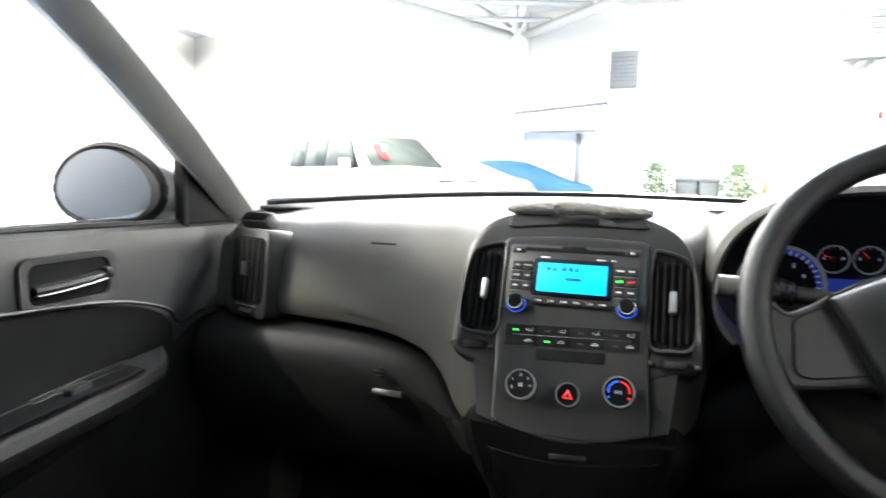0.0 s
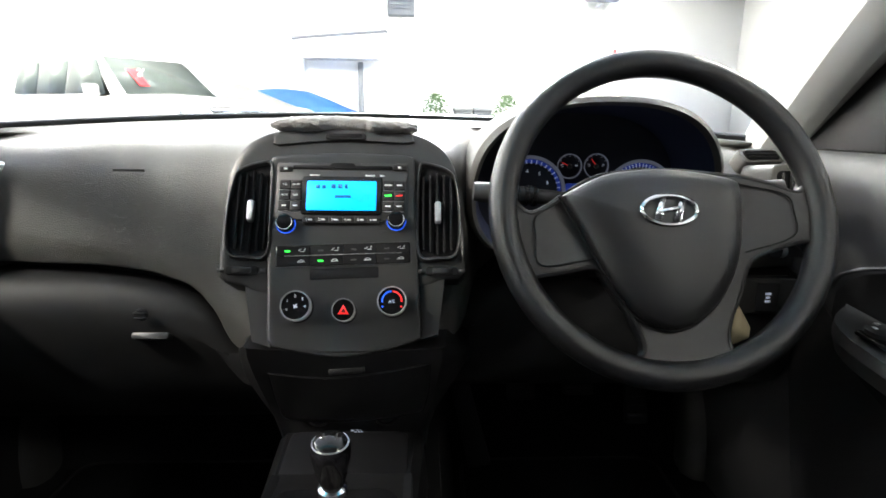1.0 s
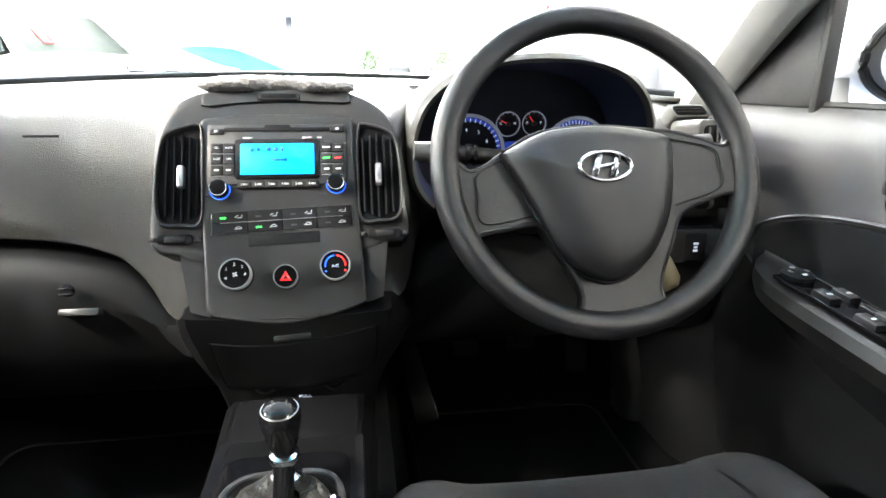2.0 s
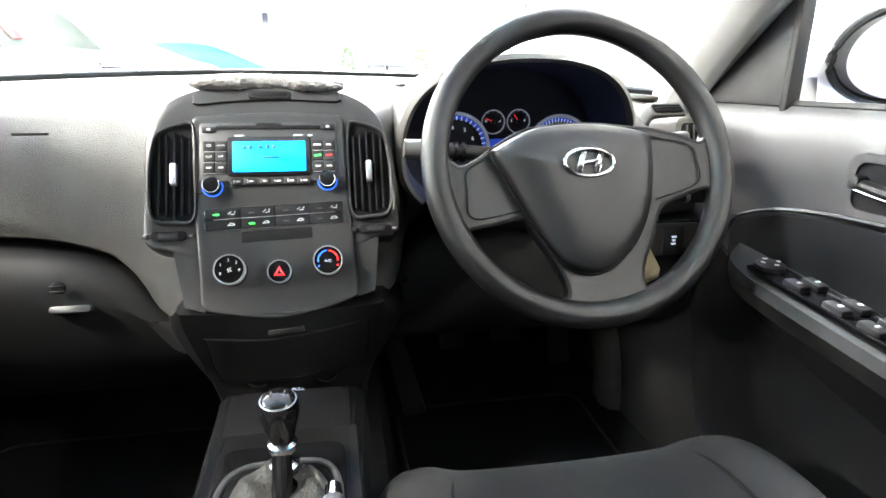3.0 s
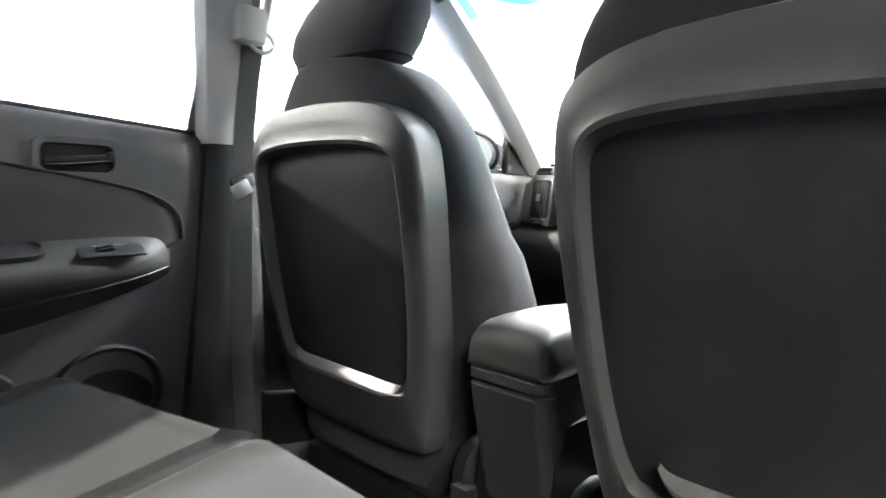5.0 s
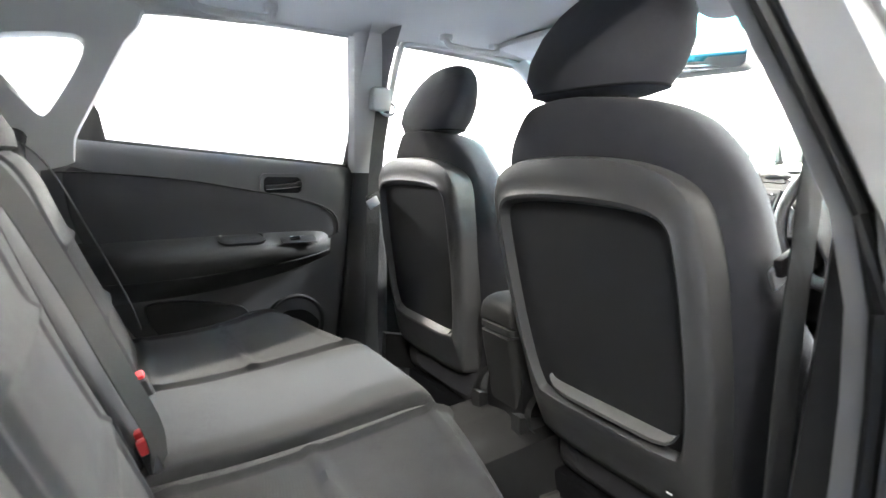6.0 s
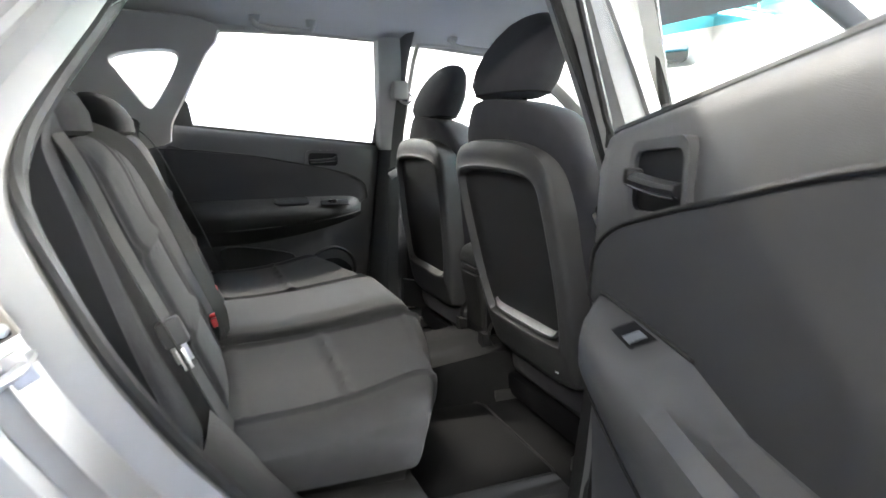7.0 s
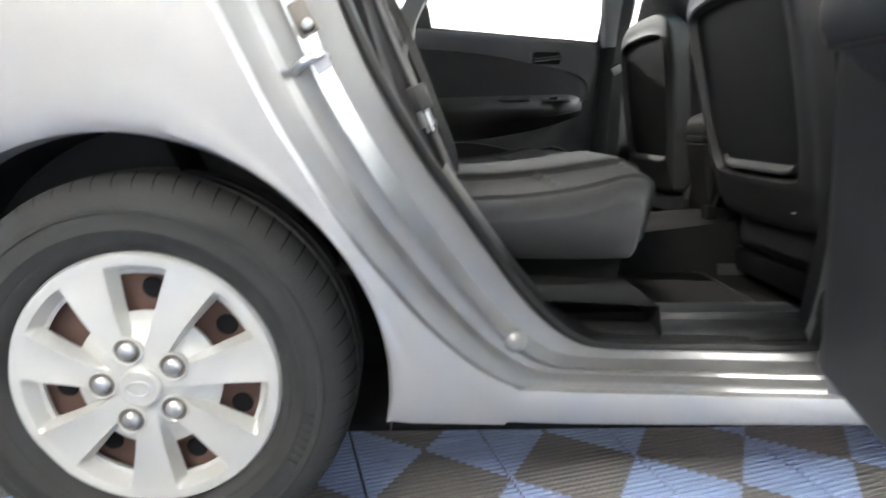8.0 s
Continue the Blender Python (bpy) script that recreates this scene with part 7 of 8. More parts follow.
for s in (-1, 1):
    sv = thing("sun_visor", "light grey sun visor folded up under the roof", "sun visor", "sun visors")
    part("visor", pad(frame_matrix((s * 0.33, 1.60, 1.385), (1, 0, 0), (0, -1, 0.16)), 0.40, 0.15, 0.03, 0.016, bevel=0.6), LINER, sv)
    part("visor_arm", tube([V(s * 0.50, 1.66, 1.378), V(s * 0.54, 1.66, 1.385)], 0.006, 8), PILLAR, sv)

# floor mats
for x, y, w, l in ((0.36, 1.0, 0.42, 0.34), (-0.36, 1.0, 0.42, 0.34), (0.40, 2.2, 0.44, 0.45), (-0.40, 2.2, 0.44, 0.45)):
    t = thing("floor_mat", "black carpet floor mat with stitched border", "floor mat", "floor mats")
    t.matrix_world = pose(x, y, 0.287)
    part("mat_face", pad(Matrix.Identity(4), w, l, 0.05, 0.010, back=0.004), CARPET, t)
    part("binding", tube([V(px_, py_, 0.010) for px_, py_ in rrect(w - 0.012, l - 0.012, 0.045, 6)], 0.004, 6, closed=True), DARK, t)

# ---- wheels ----
WHEEL_HX = 0.845


def road_wheel(s, y, label):
    t = thing("road_wheel", label, "wheel", "road wheels")
    t.matrix_world = pose(0, y, 0.311)
    m = Matrix(((0, 0, s, 0), (s, 0, 0, 0), (0, 1, 0, 0), (0, 0, 0, 1))) if s > 0 else Matrix(((0, 0, -1, 0), (1, 0, 0, 0), (0, 1, 0, 0), (0, 0, 0, 1)))
    # tyre: profile as radius, depth from the wheel face (outwards positive)
    c = WHEEL_HX
    prof = [(0.196, -0.020), (0.203, -0.004), (0.212, 0.004), (0.2155, 0.0065), (0.219, 0.0065), (0.221, 0.0085), (0.232, 0.0115), (0.234, 0.0135), (0.237, 0.0135), (0.239, 0.0123), (0.250, 0.0130), (0.2575, 0.0125), (0.2595, 0.0143), (0.265, 0.0140), (0.267, 0.0115), (0.270, 0.0105), (0.282, 0.004), (0.294, -0.006), (0.303, -0.018), (0.308, -0.034), (0.3095, -0.050), (0.3045, -0.052), (0.3045, -0.058), (0.310, -0.060), (0.311, -0.085), (0.305, -0.087), (0.305, -0.093), (0.311, -0.095), (0.310, -0.125), (0.304, -0.127), (0.304, -0.133), (0.3095, -0.135), (0.306, -0.158), (0.296, -0.172), (0.27, -0.182), (0.22, -0.178), (0.196, -0.165)]
    tyre = part("tyre", lathe([(r, c + d) for r, d in prof], m, 96), TYRE, t, "black rubber tyre with worn tread")
    bm = bmesh.new()
    for i in range(66):
        a = 2 * math.pi * i / 66
        rows = []
        for k, (r, d) in enumerate(((0.2885, -0.0010), (0.2947, -0.0057), (0.3036, -0.0178), (0.3086, -0.0340), (0.3101, -0.0495))):
            w = (0.0002, 0.0008, 0.0015, 0.0021, 0.0024)[k]
            turn = a + 0.010 * k
            rows.append([bm.verts.new(m @ V(r * math.cos(turn + e * w / r), r * math.sin(turn + e * w / r), c + d)) for e in (-1, 1)])
        for u, v in zip(rows, rows[1:]):
            bm.faces.new((u[0], u[1], v[1], v[0]))
    part("tread_texture", bm, BLACK, tyre)["kind"] = "stuff"
    # steel disc behind the cover
    disc = part("steel_disc", lathe([(0.194, c - 0.052), (0.190, c - 0.046), (0.160, c - 0.041), (0.12, c - 0.040), (0.08, c - 0.038), (0.0, c - 0.038)], m, 56), RUST, t, "rusty brown steel wheel disc")
    for i in range(7):
        a = math.radians(90 + 360 / 7 * i - (9 if i % 2 else 4))
        part("disc_hole", lathe([(0.0175, c - 0.0415), (0.0155, c - 0.0385), (0.0, c - 0.0388)], m @ pose(0.138 * math.cos(a), 0.138 * math.sin(a), 0), 18), BLACK, disc)
    # wheel cover with seven openings
    seg, bm = 32, bmesh.new()
    radii = [0.028, 0.045, 0.060, 0.070, 0.079, 0.086, 0.098, 0.108, 0.114, 0.122, 0.132, 0.144, 0.156, 0.164, 0.170, 0.175, 0.181, 0.187, 0.196, 0.2035]
    grid = []
    for r in radii:
        row = []
        wide = lerp_table(((0.06, 0.32), (0.08, 0.42), (0.11, 0.48), (0.175, 0.50)), r)
        sunk = lerp_table(((0.052, 0.0), (0.066, 0.30), (0.079, 0.62), (0.092, 0.9), (0.108, 1.0), (0.164, 1.0), (0.1705, 0.9), (0.181, 0.0)), r)
        for j in range(7 * seg):
            k, u = divmod(j, seg)
            u = u / seg
            # g = 0 is the middle of an opening, g = 1 the middle of a spoke
            gu = 2 * min(u, 1 - u)
            g = gu / 0.5 * wide if gu < 0.5 else wide + (gu - 0.5) / 0.5 * (1 - wide)
            ang = 90 + 360 / 7 * (k + (g / 2 if u <= 0.5 else 1 - g / 2))
            rise = 0.012 * (1 - ((r - 0.06) / 0.145) ** 2) if r > 0.06 else 0.012
            depth = -0.025 * sunk * max(0.0, min(1.0, (0.5625 - gu) / 0.125))
            hollow = -0.004 * max(0.0, 1 - ((gu - 1) / 0.4) ** 2) * max(0.0, 1 - ((r - 0.15) / 0.06) ** 2)
            lip = 0.002 if 0.185 < r < 0.20 else (-0.008 if r > 0.20 else 0)
            ang += -60 * (r - 0.12) * 0.35
            row.append(bm.verts.new(m @ V(r * math.cos(math.radians(ang)), r * math.sin(math.radians(ang)), c - 0.006 + rise + depth + hollow + lip)))
        grid.append(row)
    for i in range(len(radii) - 1):
        for j in range(7 * seg):
            u0 = (j % seg + 0.5) / seg
            if 0.108 < (radii[i] + radii[i + 1]) / 2 < 0.164 and 2 * min(u0, 1 - u0) < 0.4375:
                continue
            bm.faces.new((grid[i][j], grid[i][(j + 1) % (7 * seg)], grid[i + 1][(j + 1) % (7 * seg)], grid[i + 1][j]))
    bmesh.ops.recalc_face_normals(bm, faces=bm.faces)
    bm.normal_update()
    bmesh.ops.solidify(bm, geom=bm.faces[:], thickness=0.010 * s)
    cover = part("wheel_cover", bm, HUBCAP, t, "silver plastic wheel cover with seven openings", sharp=30)
    part("centre_cap", lathe([(0.031, c + 0.004), (0.0305, c + 0.0125), (0.027, c + 0.0155), (0.0, c + 0.0165)], m, 36), HUBCAP, cover)
    part("cap_badge", tube([m @ V(0.018 * math.cos(a), 0.011 * math.sin(a), c + 0.0165) for a in np.linspace(0, 2 * math.pi, 28, endpoint=False)], 0.0012, 6, closed=True), SATIN, cover, "plain oval badge")
    for i in range(5):
        a = math.radians(105 - 72 * i)
        if s < 0:
            a = math.pi - a
        mm = m @ pose(0.0572 * math.cos(a), 0.0572 * math.sin(a), 0)
        part("nut_well", lathe([(0.0215, c + 0.004), (0.0212, c + 0.0088), (0.0200, c + 0.0094), (0.0185, c + 0.0080)], mm, 28), HUBCAP, cover)
        # shallow dark disc: the shade of a deep nut well, put into colour
        part("nut_well_shade", lathe([(0.0195, c + 0.0074), (0.0160, c + 0.0068), (0.0, c + 0.0068)], mm, 24), LATCHSHADE, cover, "disc coloured dark for the shade round the nut")
        part("wheel_nut", lathe([(0.0128, c + 0.004), (0.0125, c + 0.0105), (0.0098, c + 0.0132), (0.0050, c + 0.0150), (0.0, c + 0.0154)], mm, 12), SATIN, cover, "steel wheel nut")
    for k, (rad, a0, n, w) in enumerate(((0.247, -30, 7, 0.008), (0.252, 150, 9, 0.006))):
        bm = bmesh.new()
        for i in range(n):
            a = math.radians(a0 + i * 3.2)
            block(0.016, w * 0.6, 0.0012, 0, m=m @ pose(rad * math.cos(a), rad * math.sin(a), c + 0.0132, 0, 0, math.degrees(a)), bm=bm)
        part("sidewall_texture", bm, TYRE, tyre)["kind"] = "stuff"
    return t


for s in (1, -1):
    for y in (0.0, 2.65):
        road_wheel(s, y, "car wheel with silver plastic cover and black tyre")

# ---- cars standing ahead ----
WHITEPAINT = mat("white_car_paint", (0.34, 0.34, 0.33), 0.25, bump=0.02, scale=800, var=0.02, coat=0.6)
TINT = mat("dark_car_glass", (0.05, 0.06, 0.055), 0.3, var=0.05, spec=0.12)
LAMPGLASS = mat("headlamp", (0.16, 0.17, 0.18), 0.1, metal=0.3)


def big_suv():
    t = thing("white_off_road_car", "large white off-road car with a red sign in its windscreen", "car")
    d = V(0.84, -0.54, 0).normalized()
    ang = math.degrees(math.atan2(d.y, d.x)) - 90
    t.matrix_world = pose(-4.7, 11.5, 0, 0, 0, ang)
    # body over its length; y forward
    def sec(y, w, zb, zt):
        return [V(-w, y, zb), V(-w - 0.02, y, zb + 0.3), V(-w, y, zt - 0.12), V(-w + 0.07, y, zt - 0.02), V(0, y, zt + 0.02), V(w - 0.07, y, zt - 0.02), V(w, y, zt - 0.12), V(w + 0.02, y, zb + 0.3), V(w, y, zb)]
    part("body", loft([sec(*a) for a in ((-2.47, 0.88, 0.45, 1.15), (-2.4, 0.95, 0.42, 1.22), (-1.2, 0.97, 0.40, 1.24), (0.6, 0.97, 0.40, 1.24), (0.95, 0.97, 0.42, 1.28), (1.6, 0.96, 0.45, 1.24), (2.2, 0.93, 0.48, 1.16), (2.42, 0.86, 0.50, 1.06), (2.47, 0.80, 0.52, 0.98))]), WHITEPAINT, t, "white painted body")
    def cab(y, w1, w2, z1, z2):
        return [V(-w1, y, z1), V(-w2, y, z2 - 0.06), V(-w2 + 0.1, y, z2), V(w2 - 0.1, y, z2), V(w2, y, z2 - 0.06), V(w1, y, z1)]
    part("cabin", loft([cab(*a) for a in ((-2.42, 0.9, 0.72, 1.15, 1.75), (-2.1, 0.92, 0.75, 1.18, 1.88), (-1.0, 0.93, 0.76, 1.18, 1.92), (0.1, 0.93, 0.76, 1.18, 1.90), (0.30, 0.93, 0.75, 1.18, 1.84))]), WHITEPAINT, t)
    part("windscreen", loft([[V(-0.80, 1.02, 1.27), V(0.80, 1.02, 1.27), V(0.80, 0.95, 1.23), V(-0.80, 0.95, 1.23)], [V(-0.69, 0.30, 1.83), V(0.69, 0.30, 1.83), V(0.69, 0.2, 1.80), V(-0.69, 0.2, 1.80)]]), TINT, t, "dark windscreen")
    for sx in (-1, 1):
        part("pillar", loft([[V(sx * x, y, z) for x, y, z in ((0.80, 1.02, 1.27), (0.93, 0.98, 1.24), (0.92, 0.85, 1.22))], [V(sx * x, y, z) for x, y, z in ((0.69, 0.31, 1.84), (0.76, 0.28, 1.82), (0.75, 0.18, 1.82))]]), WHITEPAINT, t)
        for ya, yb in ((-2.05, -1.32), (-1.26, -0.43), (-0.37, 0.45)):
            part("side_window", plate([V(sx * 0.935, ya, 1.27), V(sx * 0.935, yb + (0.25 if yb > 0 else 0), 1.27), V(sx * 0.80, yb - (0.12 if yb > 0 else 0.03), 1.78), V(sx * 0.80, ya + 0.03, 1.78)], (-sx * 0.02, 0, 0)), TINT, t, "dark side window")
        part("door_mirror", block(0.22, 0.12, 0.20, 0.05, 3, m=pose(sx * 1.08, 0.62, 1.30)), WHITEPAINT, t)
        part("headlamp", block(0.42, 0.14, 0.17, 0.04, 2, m=pose(sx * 0.66, 2.36, 0.98, 0, 0, -sx * 14)), LAMPGLASS, t, "clear headlamp")
        part("roof_rail", tube([V(sx * 0.70, -1.9, 1.93), V(sx * 0.70, -1.7, 1.985), V(sx * 0.70, -0.3, 1.985), V(sx * 0.70, -0.1, 1.92)], 0.02, 8), GREYSTEEL, t)
        for y in (-1.40, 1.45):
            w = part("wheel", lathe([(0.20, -0.02), (0.36, 0.0), (0.40, 0.02), (0.405, 0.10), (0.405, 0.20), (0.36, 0.24)], frame_matrix((sx * 0.95, y, 0.405), (0, 1, 0), (0, 0, -sx)), 36), TYRE, t)
            part("wheel_rim", lathe([(0.26, -0.03), (0.22, -0.01), (0.05, -0.03), (0.0, -0.03)], frame_matrix((sx * 0.95, y, 0.405), (0, 1, 0), (0, 0, -sx)), 24), SATIN, w)
    for k in range(3):
        part("grille_bar", block(0.86, 0.05, 0.045, 0.012, m=pose(0, 2.455, 0.90 + 0.075 * k)), CHROME, t, "chrome grille bar")
    part("grille_opening", block(0.88, 0.06, 0.26, 0.03, m=pose(0, 2.425, 0.96)), BLACK, t)
    part("lower_intake", block(1.2, 0.06, 0.16, 0.03, m=pose(0, 2.435, 0.66)), GREYSTEEL, t)
    sign = part("red_sign", block(0.012, 0.16, 0.42, 0.003, m=pose(0.44, 0.79, 1.52, 52, 0, 0) @ pose(0, 0, 0, 0, 0, 90)), RED, t, "red sign with white lettering")
    text("sign_text", "Sold", pose(0.44, 0.822, 1.545, 52, 0, 0) @ pose(0, 0, 0, 0, 0, 180) @ pose(0, 0, 0, 0, 0, 90), 0.16, PRINT, t)
    return t


big_suv()
COVERBLUE = mat("blue_cloth_cover", (0.005, 0.06, 0.27), 0.75, bump=0.4, scale=30, var=0.15, vscale=3)
COVERPALE = mat("pale_cloth_cover", (0.13, 0.127, 0.115), 0.8, bump=0.4, scale=30, var=0.08, vscale=3)


def covered_car(x, y, turn, material, label, h, slim=1.0):
    t = thing("covered_car", label, "covered car", "covered cars")
    t.matrix_world = pose(x, y, 0, 0, 0, turn)
    rings = []
    for f, zt, w in ((-1.75, 0.55, 0.5 * slim), (-1.65, h - 0.55, 0.66 * slim), (-1.3, h - 0.15, 0.78 * slim), (-0.9, h - 0.04, 0.80 * slim), (-0.3, h, 0.80 * slim), (0.25, h - 0.03, 0.80 * slim), (0.8, h - 0.22, 0.82 * slim), (1.4, h - 0.46, 0.82 * slim), (1.9, h - 0.62, 0.74 * slim), (2.1, 0.5, 0.6 * slim)):
        ring = []
        for k in range(25):
            a = math.pi * k / 24
            ca, sa = math.cos(a), math.sin(a)
            ring.append(V(w * math.copysign(abs(ca) ** 0.5, ca) * (1 + 0.012 * math.sin(9 * a + 3 * f)), f, 0.12 + (zt - 0.12) * abs(sa) ** 0.45 + 0.01 * math.sin(7 * a + 5 * f)))
        rings.append(ring)
    rings = [list(r) for r in zip(*[spline(col, 4) for col in zip(*rings)])]
    part("cloth_cover", sheet(rings, 0.0), material, t)
    for sx in (-1, 1):
        for yy in (-1.25, 1.25):
            part("wheel", lathe([(0.16, 0.0), (0.29, 0.0), (0.31, 0.02), (0.31, 0.17), (0.28, 0.19)], frame_matrix((sx * 0.76 * slim, yy, 0.31), (0, 1, 0), (0, 0, -sx)), 28), TYRE, t)
    return t


covered_car(-2.85, 15.2, -90, COVERBLUE, "car under a blue cloth cover beside the wall", 1.55, 0.75)
covered_car(-4.05, 13.8, -90, COVERPALE, "car under a pale grey cloth cover", 1.64)

# ---- things along the far wall ----
LEAF = mat("shrub_leaf", (0.06, 0.11, 0.04), 0.6, var=0.3, vscale=8)
POT = mat("grey_pot", (0.08, 0.085, 0.09), 0.6, bump=0.2, scale=80, var=0.1)
CARTON = mat("brown_carton", (0.36, 0.25, 0.14), 0.8, bump=0.1, scale=60, var=0.1)
for px, h in ((0.45, 1.5), (2.10, 1.48)):
    t = thing("potted_shrub", "bushy green shrub in a grey pot", "plant", "potted shrubs")
    t.matrix_world = pose(px, 14.9, 0)
    part("pot", lathe([(0.0, 0.0), (0.20, 0.0), (0.26, 0.5), (0.28, 0.52), (0.25, 0.53), (0.24, 0.46), (0.0, 0.46)], Matrix.Identity(4), 24), POT, t)
    part("stem", tube([V(0, 0, 0.45), V(0.02, 0.01, 0.8), V(0, 0.03, 1.2)], [0.03, 0.025, 0.012], 8), CARTON, t)
    random.seed(int(px * 100))
    verts, faces = [], []
    for i in range(900):
        a, zz = random.uniform(0, 2 * math.pi), random.uniform(0.5, h)
        rmax = 0.36 * math.sin(math.pi * min(1, (zz - 0.35) / (h - 0.3))) ** 0.6
        r = rmax * random.uniform(0.3, 1.08)
        c = V(r * math.cos(a), r * math.sin(a), zz)
        u = V(random.uniform(-1, 1), random.uniform(-1, 1), random.uniform(-0.4, 1)).normalized() * random.uniform(0.03, 0.06)
        w = u.cross(V(random.uniform(-1, 1), random.uniform(-1, 1), random.uniform(-1, 1))).normalized() * 0.016
        k = len(verts)
        verts += [c - u, c + w, c + u, c - w]
        faces.append((k, k + 1, k + 2, k + 3))
    me = bpy.data.meshes.new("leaves")
    me.from_pydata(verts, [], faces)
    me.materials.append(LEAF)
    lv = new("foliage", me)
    lv.parent = t
    lv["kind"] = "stuff"
for bx in (1.10, 1.55):
    t = thing("waste_bin", "dark grey lidded bin beside the shrubs", "bin", "bins")
    t.matrix_world = pose(bx, 15.2, 0)
    part("bin_body", loft([[V(x * w, y * w, z) for x, y in rrect(0.42, 0.42, 0.05)] for z, w in ((0.0, 0.85), (1.1, 1.0))]), POT, t)
    part("bin_lid", block(0.45, 0.45, 0.1, 0.03, 2, m=pose(0, 0, 1.15)), POT, t)
t = thing("carton_stack", "brown cartons stacked against the wall", "carton")
for i in range(3):
    part("carton", block(0.62, 0.45, 0.37, 0.01, m=pose(3.0 + 0.02 * (i % 2), 15.3, 0.19 + 0.38 * i)), CARTON, t)


def wall_box(x, z, w, h, label):
    t = thing("wall_heater", label, "heater", "wall heaters")
    t.matrix_world = pose(x, 15.55, z)
    part("case", block(w, 0.34, h, 0.03, 2), GREYSTEEL, t)
    for i in range(7):
        part("louvre", block(w * 0.8, 0.02, 0.02, 0.004, m=pose(0, -0.175, (i - 3) * h * 0.11, 30)), POT, t)
    part("bracket", block(0.08, 0.5, 0.06, 0.01, m=pose(0, 0.25, -h * 0.5 - 0.04)), STEEL, t)
    part("bracket_stem", block(0.06, 0.06, 0.3, 0.01, m=pose(0, 0.1, h * 0.5 + 0.12)), STEEL, t)


wall_box(-0.36, 3.65, 0.62, 0.80, "grey louvred heater box high on the wall")
wall_box(4.35, 4.15, 0.75, 0.95, "dark louvred heater box high on the wall")
t = thing("wall_shelter", "pale canopy on a dark post by the wall", "canopy")
part("post", block(0.12, 0.12, 2.24, 0.01, m=pose(-1.36, 15.9, 1.12)), GREYSTEEL, t)
part("roof_slab", block(1.75, 0.7, 0.07, 0.015, m=pose(-1.77, 15.6, 2.30, 0, 0, -3)), STEEL, t)
t = thing("wall_pipe", "dark pipe bracketed along the wall", "pipe")
part("pipe", tube([V(-2.84, 15.2, 2.68), V(-0.70, 15.3, 2.88)], 0.035, 10), GREYSTEEL, t)
part("hanger", tube([V(-2.84, 15.2, 2.62), V(-2.84, 15.2, ZC)], 0.03, 8), STEEL, t)
for k in (0.0, 1.0):
    p = V(-2.84, 15.2, 2.68).lerp(V(-0.70, 15.3, 2.88), k)
    part("bracket", tube([p, V(p.x, 15.9, p.z + 0.02)], 0.02, 8), GREYSTEEL, t)
t = thing("wall_rail", "thin grey rail fixed along the wall", "rail")
part("rail", tube([V(-0.45, 15.6, 1.80), V(4.3, 15.6, 1.92)], 0.015, 8), STEEL, t)
for k in (0.0, 0.33, 0.66, 1.0):
    p = V(-0.45, 15.6, 1.80).lerp(V(4.3, 15.6, 1.92), k)
    part("rail_bracket", tube([p, V(p.x, 16.0, p.z)], 0.012, 6), STEEL, t)
t = thing("red_notice", "small red notice on the wall pilaster", "sign")
part("board", block(0.10, 0.02, 0.14, 0.005, m=pose(4.75, 15.60, 2.55)), RED, t)
for px in (-2.9, 4.75):
    tagged(part("pilaster", block(0.4, 0.4, ZC, 0.01, m=pose(px, 15.82, ZC / 2)), WALL), "white pilaster on the showroom wall", "pilaster", kind="structure")
# roof steelwork
def beam(a, b, r, name="roof_beam"):
    ob = part(name, tube([V(*a), V(*b)], r, 4), STEEL)
    return tagged(ob, "pale steel beam under the roof", "beam", group="roof beams")


P, Q, R_ = V(-2.95, 15.9, 4.6), V(-5.9, 10.4, 4.6), V(0.3, 12.6, 4.6)
beam(P, P.lerp(Q, 1.6), 0.11)
beam(P, P.lerp(R_, 1.6), 0.11)
for k in (0.3, 0.6, 0.9, 1.2, 1.5):
    beam(P.lerp(Q, k) + V(0, 0, 0.1), P.lerp(R_, k) + V(0, 0, 0.1), 0.06, "roof_purlin")
for k in (0.33, 0.66):
    beam(P.lerp(Q, 0.1).lerp(P.lerp(R_, 0.1), k) + V(0, 0, 0.16), P.lerp(Q, 1.6).lerp(P.lerp(R_, 1.6), k) + V(0, 0, 0.16), 0.05, "roof_purlin")

# ---- floor of interlocking tiles ----
TILEGREY = mat("grey_tile", (0.15, 0.145, 0.14), 0.6, bump=0.3, scale=250, var=0.2, vscale=9)
TILEBLUE = mat("blue_tile", (0.25, 0.33, 0.52), 0.55, bump=0.2, scale=250, var=0.15, vscale=9)
tiles_floor = tagged(part("floor", block(X1 - X0, Y1 - Y0, 0.1, 0, m=Matrix.Translation(((X0 + X1) / 2, (Y0 + Y1) / 2, -0.07))), BLACK), "dark floor under grey and blue ribbed interlocking tiles", "floor", kind="structure")
A = 0.287
E1, E2 = V(-0.254, 0.967, 0).normalized(), V(0.967, 0.254, 0).normalized()
ORIGIN = V(0.631, 0.589, 0)


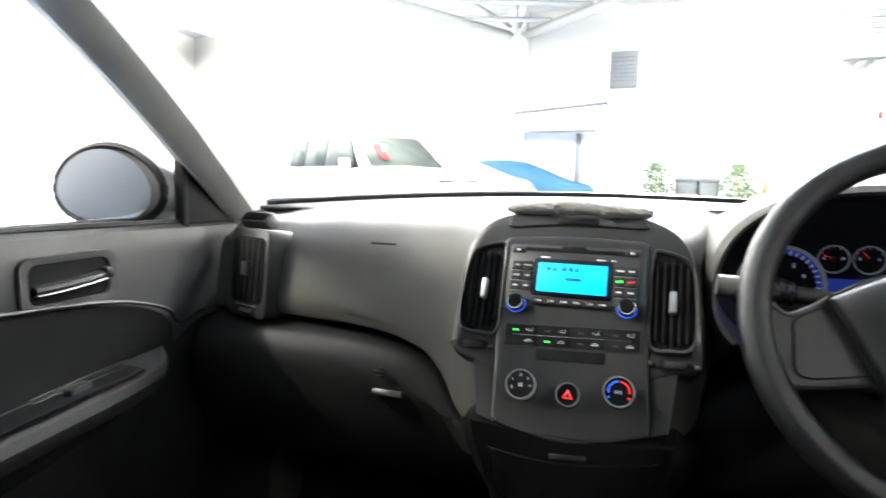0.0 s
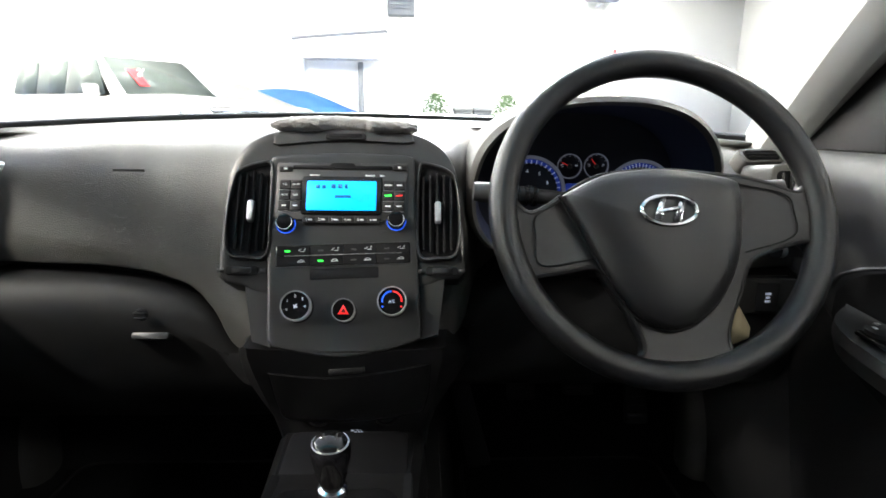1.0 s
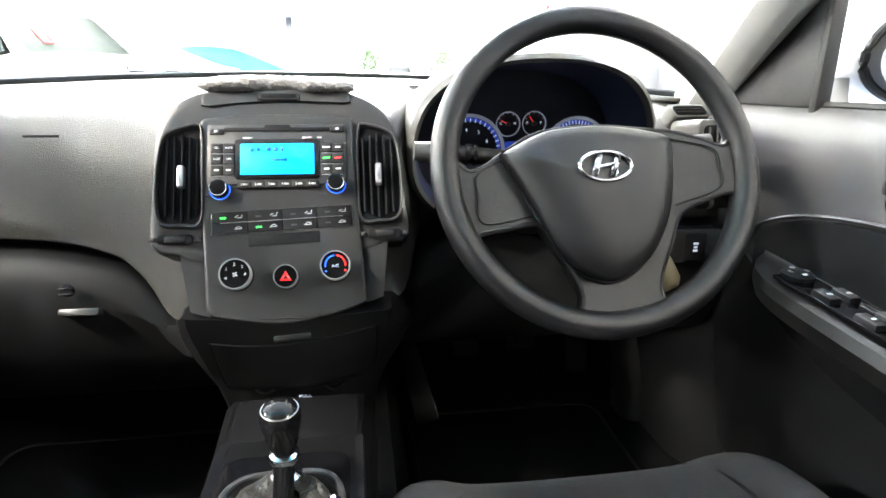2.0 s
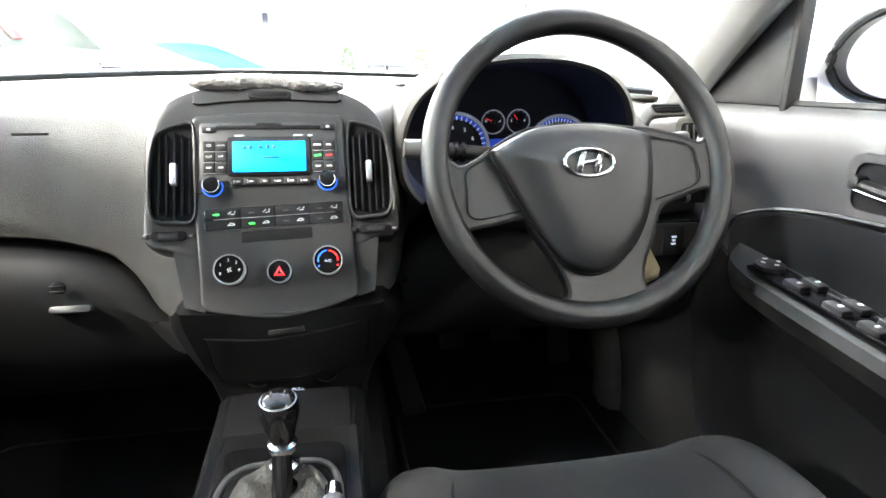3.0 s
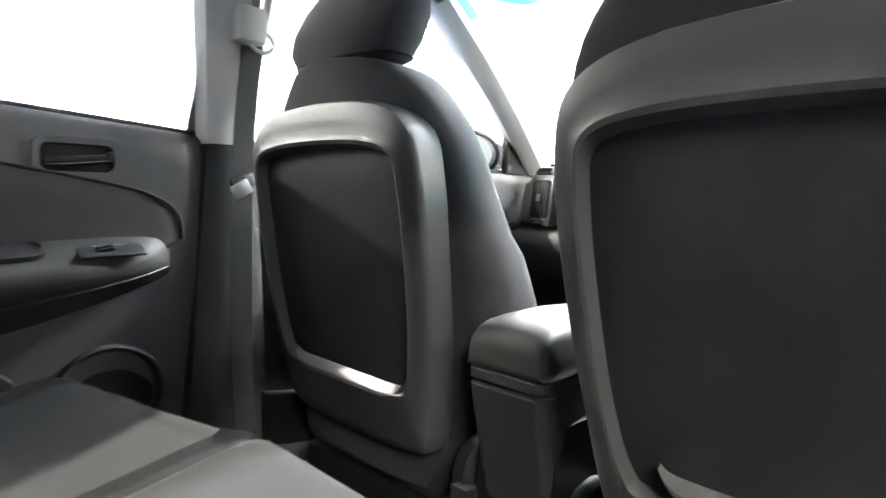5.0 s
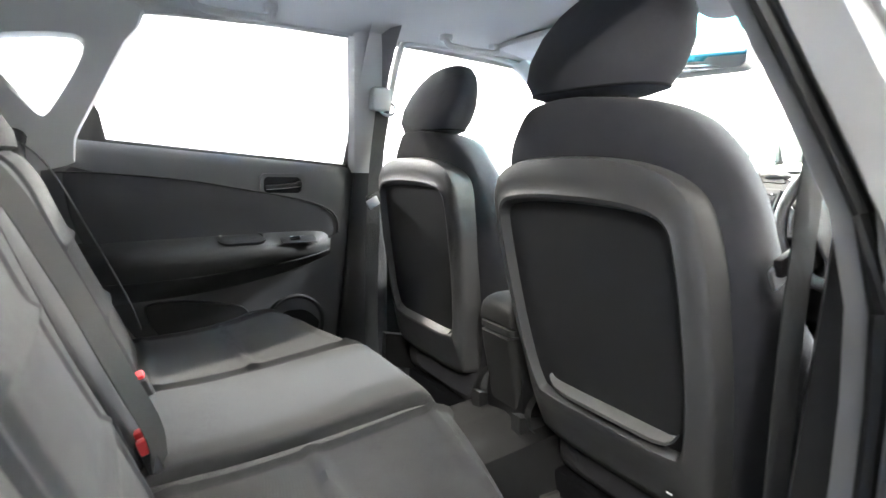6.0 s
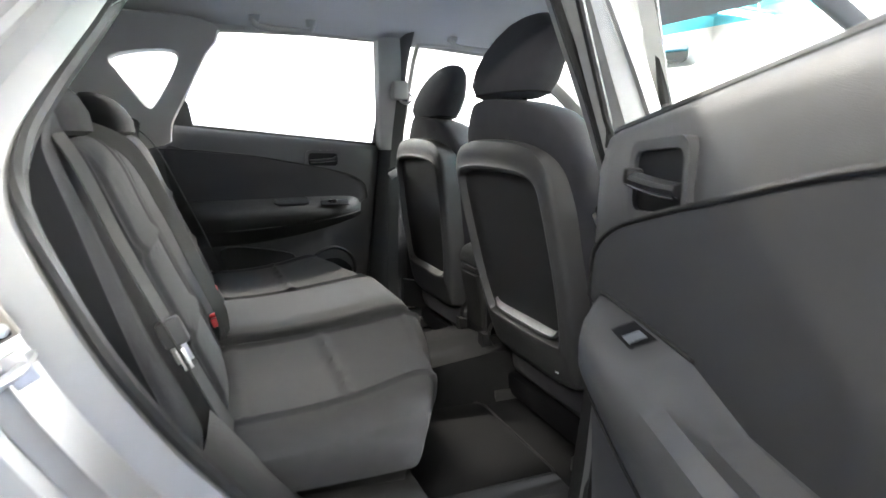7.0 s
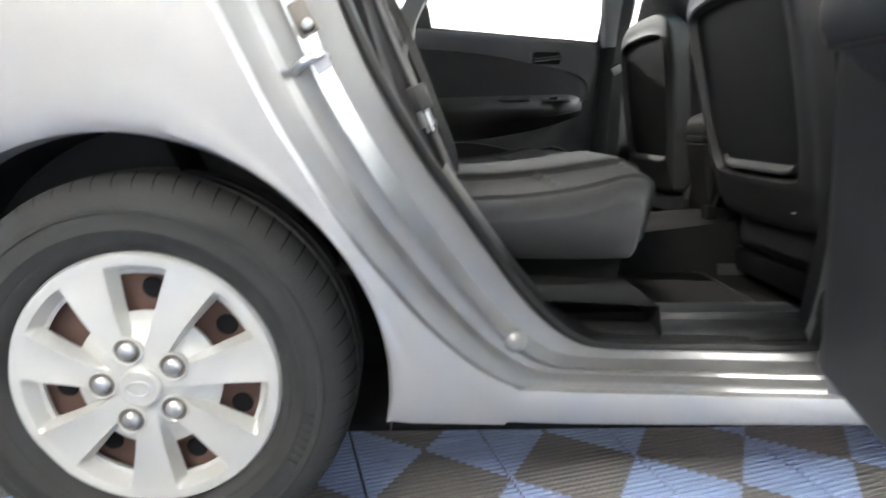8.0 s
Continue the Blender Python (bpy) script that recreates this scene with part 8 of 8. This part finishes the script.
def tile_mesh():
    verts, faces, mats = [], [], []
    def quad(u0, u1, v0, v1, z, mi):
        k = len(verts)
        verts.extend([(u0, v0, z), (u1, v0, z), (u1, v1, z), (u0, v1, z)])
        faces.append((k, k + 1, k + 2, k + 3))
        mats.append(mi)
    def rib(u0, u1, v, w, z, mi):
        if u1 - u0 < 0.001:
            return
        k = len(verts)
        verts.extend([(u0, v - w, -0.010), (u0, v - w * 0.7, z), (u0, v + w * 0.7, z), (u0, v + w, -0.010), (u1, v - w, -0.010), (u1, v - w * 0.7, z), (u1, v + w * 0.7, z), (u1, v + w, -0.010)])
        for q in ((0, 4, 5, 1), (1, 5, 6, 2), (2, 6, 7, 3), (0, 1, 2, 3), (7, 6, 5, 4)):
            faces.append(tuple(k + i for i in q))
            mats.append(mi)
    h = A / 2
    quad(-h + 0.001, h - 0.001, -h + 0.001, h - 0.001, -0.008, 0)
    n = 22
    for i in range(n):
        v = -h + A * (i + 0.5) / n
        a = abs(v)
        rib(-h + 0.003, -a, v, 0.0042, 0.0, 1)
        rib(a, h - 0.003, v, 0.0042, 0.0, 1)
        rib(-a, a, v, 0.0050, 0.0, 0)
    # cross ribs in the grey triangles
    for i in range(n):
        u = -h + A * (i + 0.5) / n
        a = abs(u)
        for va, vb in ((-h + 0.003, -a), (a, h - 0.003)):
            if vb - va > 0.004:
                k = len(verts)
                w = 0.0022
                verts.extend([(u - w, va, -0.0015), (u + w, va, -0.0015), (u + w, vb, -0.0015), (u - w, vb, -0.0015)])
                faces.append((k, k + 1, k + 2, k + 3))
                mats.append(0)
    me = bpy.data.meshes.new("tile")
    me.from_pydata(verts, [], faces)
    me.materials.append(TILEGREY)
    me.materials.append(TILEBLUE)
    me.polygons.foreach_set("material_index", mats)
    me.update()
    return me


TILE = tile_mesh()
near = set()
turn = Matrix(((E1.x, E2.x, 0, 0), (E1.y, E2.y, 0, 0), (0, 0, 1, 0), (0, 0, 0, 1)))
for i in range(-6, 9):
    for j in range(-6, 8):
        c = ORIGIN + E1 * (A * (i + 0.5)) + E2 * (A * (j + 0.5))
        if -0.9 < c.y < 2.2 and 0.1 < c.x < 2.0:
            near.add((i, j))
            ob = new("tile", TILE)
            ob.matrix_world = Matrix.Translation(c) @ turn
            ob.parent = tiles_floor
verts, faces, mats = [], [], []
for i in range(-60, 90):
    for j in range(-70, 60):
        if (i, j) in near:
            continue
        c = ORIGIN + E1 * (A * (i + 0.5)) + E2 * (A * (j + 0.5))
        if not (X0 < c.x < X1 and Y0 < c.y < Y1):
            continue
        k = len(verts)
        h = A / 2 - 0.0015
        verts.extend([c + V(0, 0, -0.002), c - E1 * h - E2 * h, c + E1 * h - E2 * h, c + E1 * h + E2 * h, c - E1 * h + E2 * h])
        for q in range(1, 5):
            verts[k + q] = verts[k + q] + V(0, 0, -0.002)
        faces.extend([(k, k + 1, k + 2), (k, k + 2, k + 3), (k, k + 3, k + 4), (k, k + 4, k + 1)])
        mats.extend([0, 1, 0, 1])
me = bpy.data.meshes.new("far_tiles")
me.from_pydata([tuple(v) for v in verts], [], faces)
me.materials.append(TILEGREY)
me.materials.append(TILEBLUE)
me.polygons.foreach_set("material_index", mats)
me.update()
far = new("tile_field", me)
far.parent = tiles_floor
far["kind"] = "stuff"
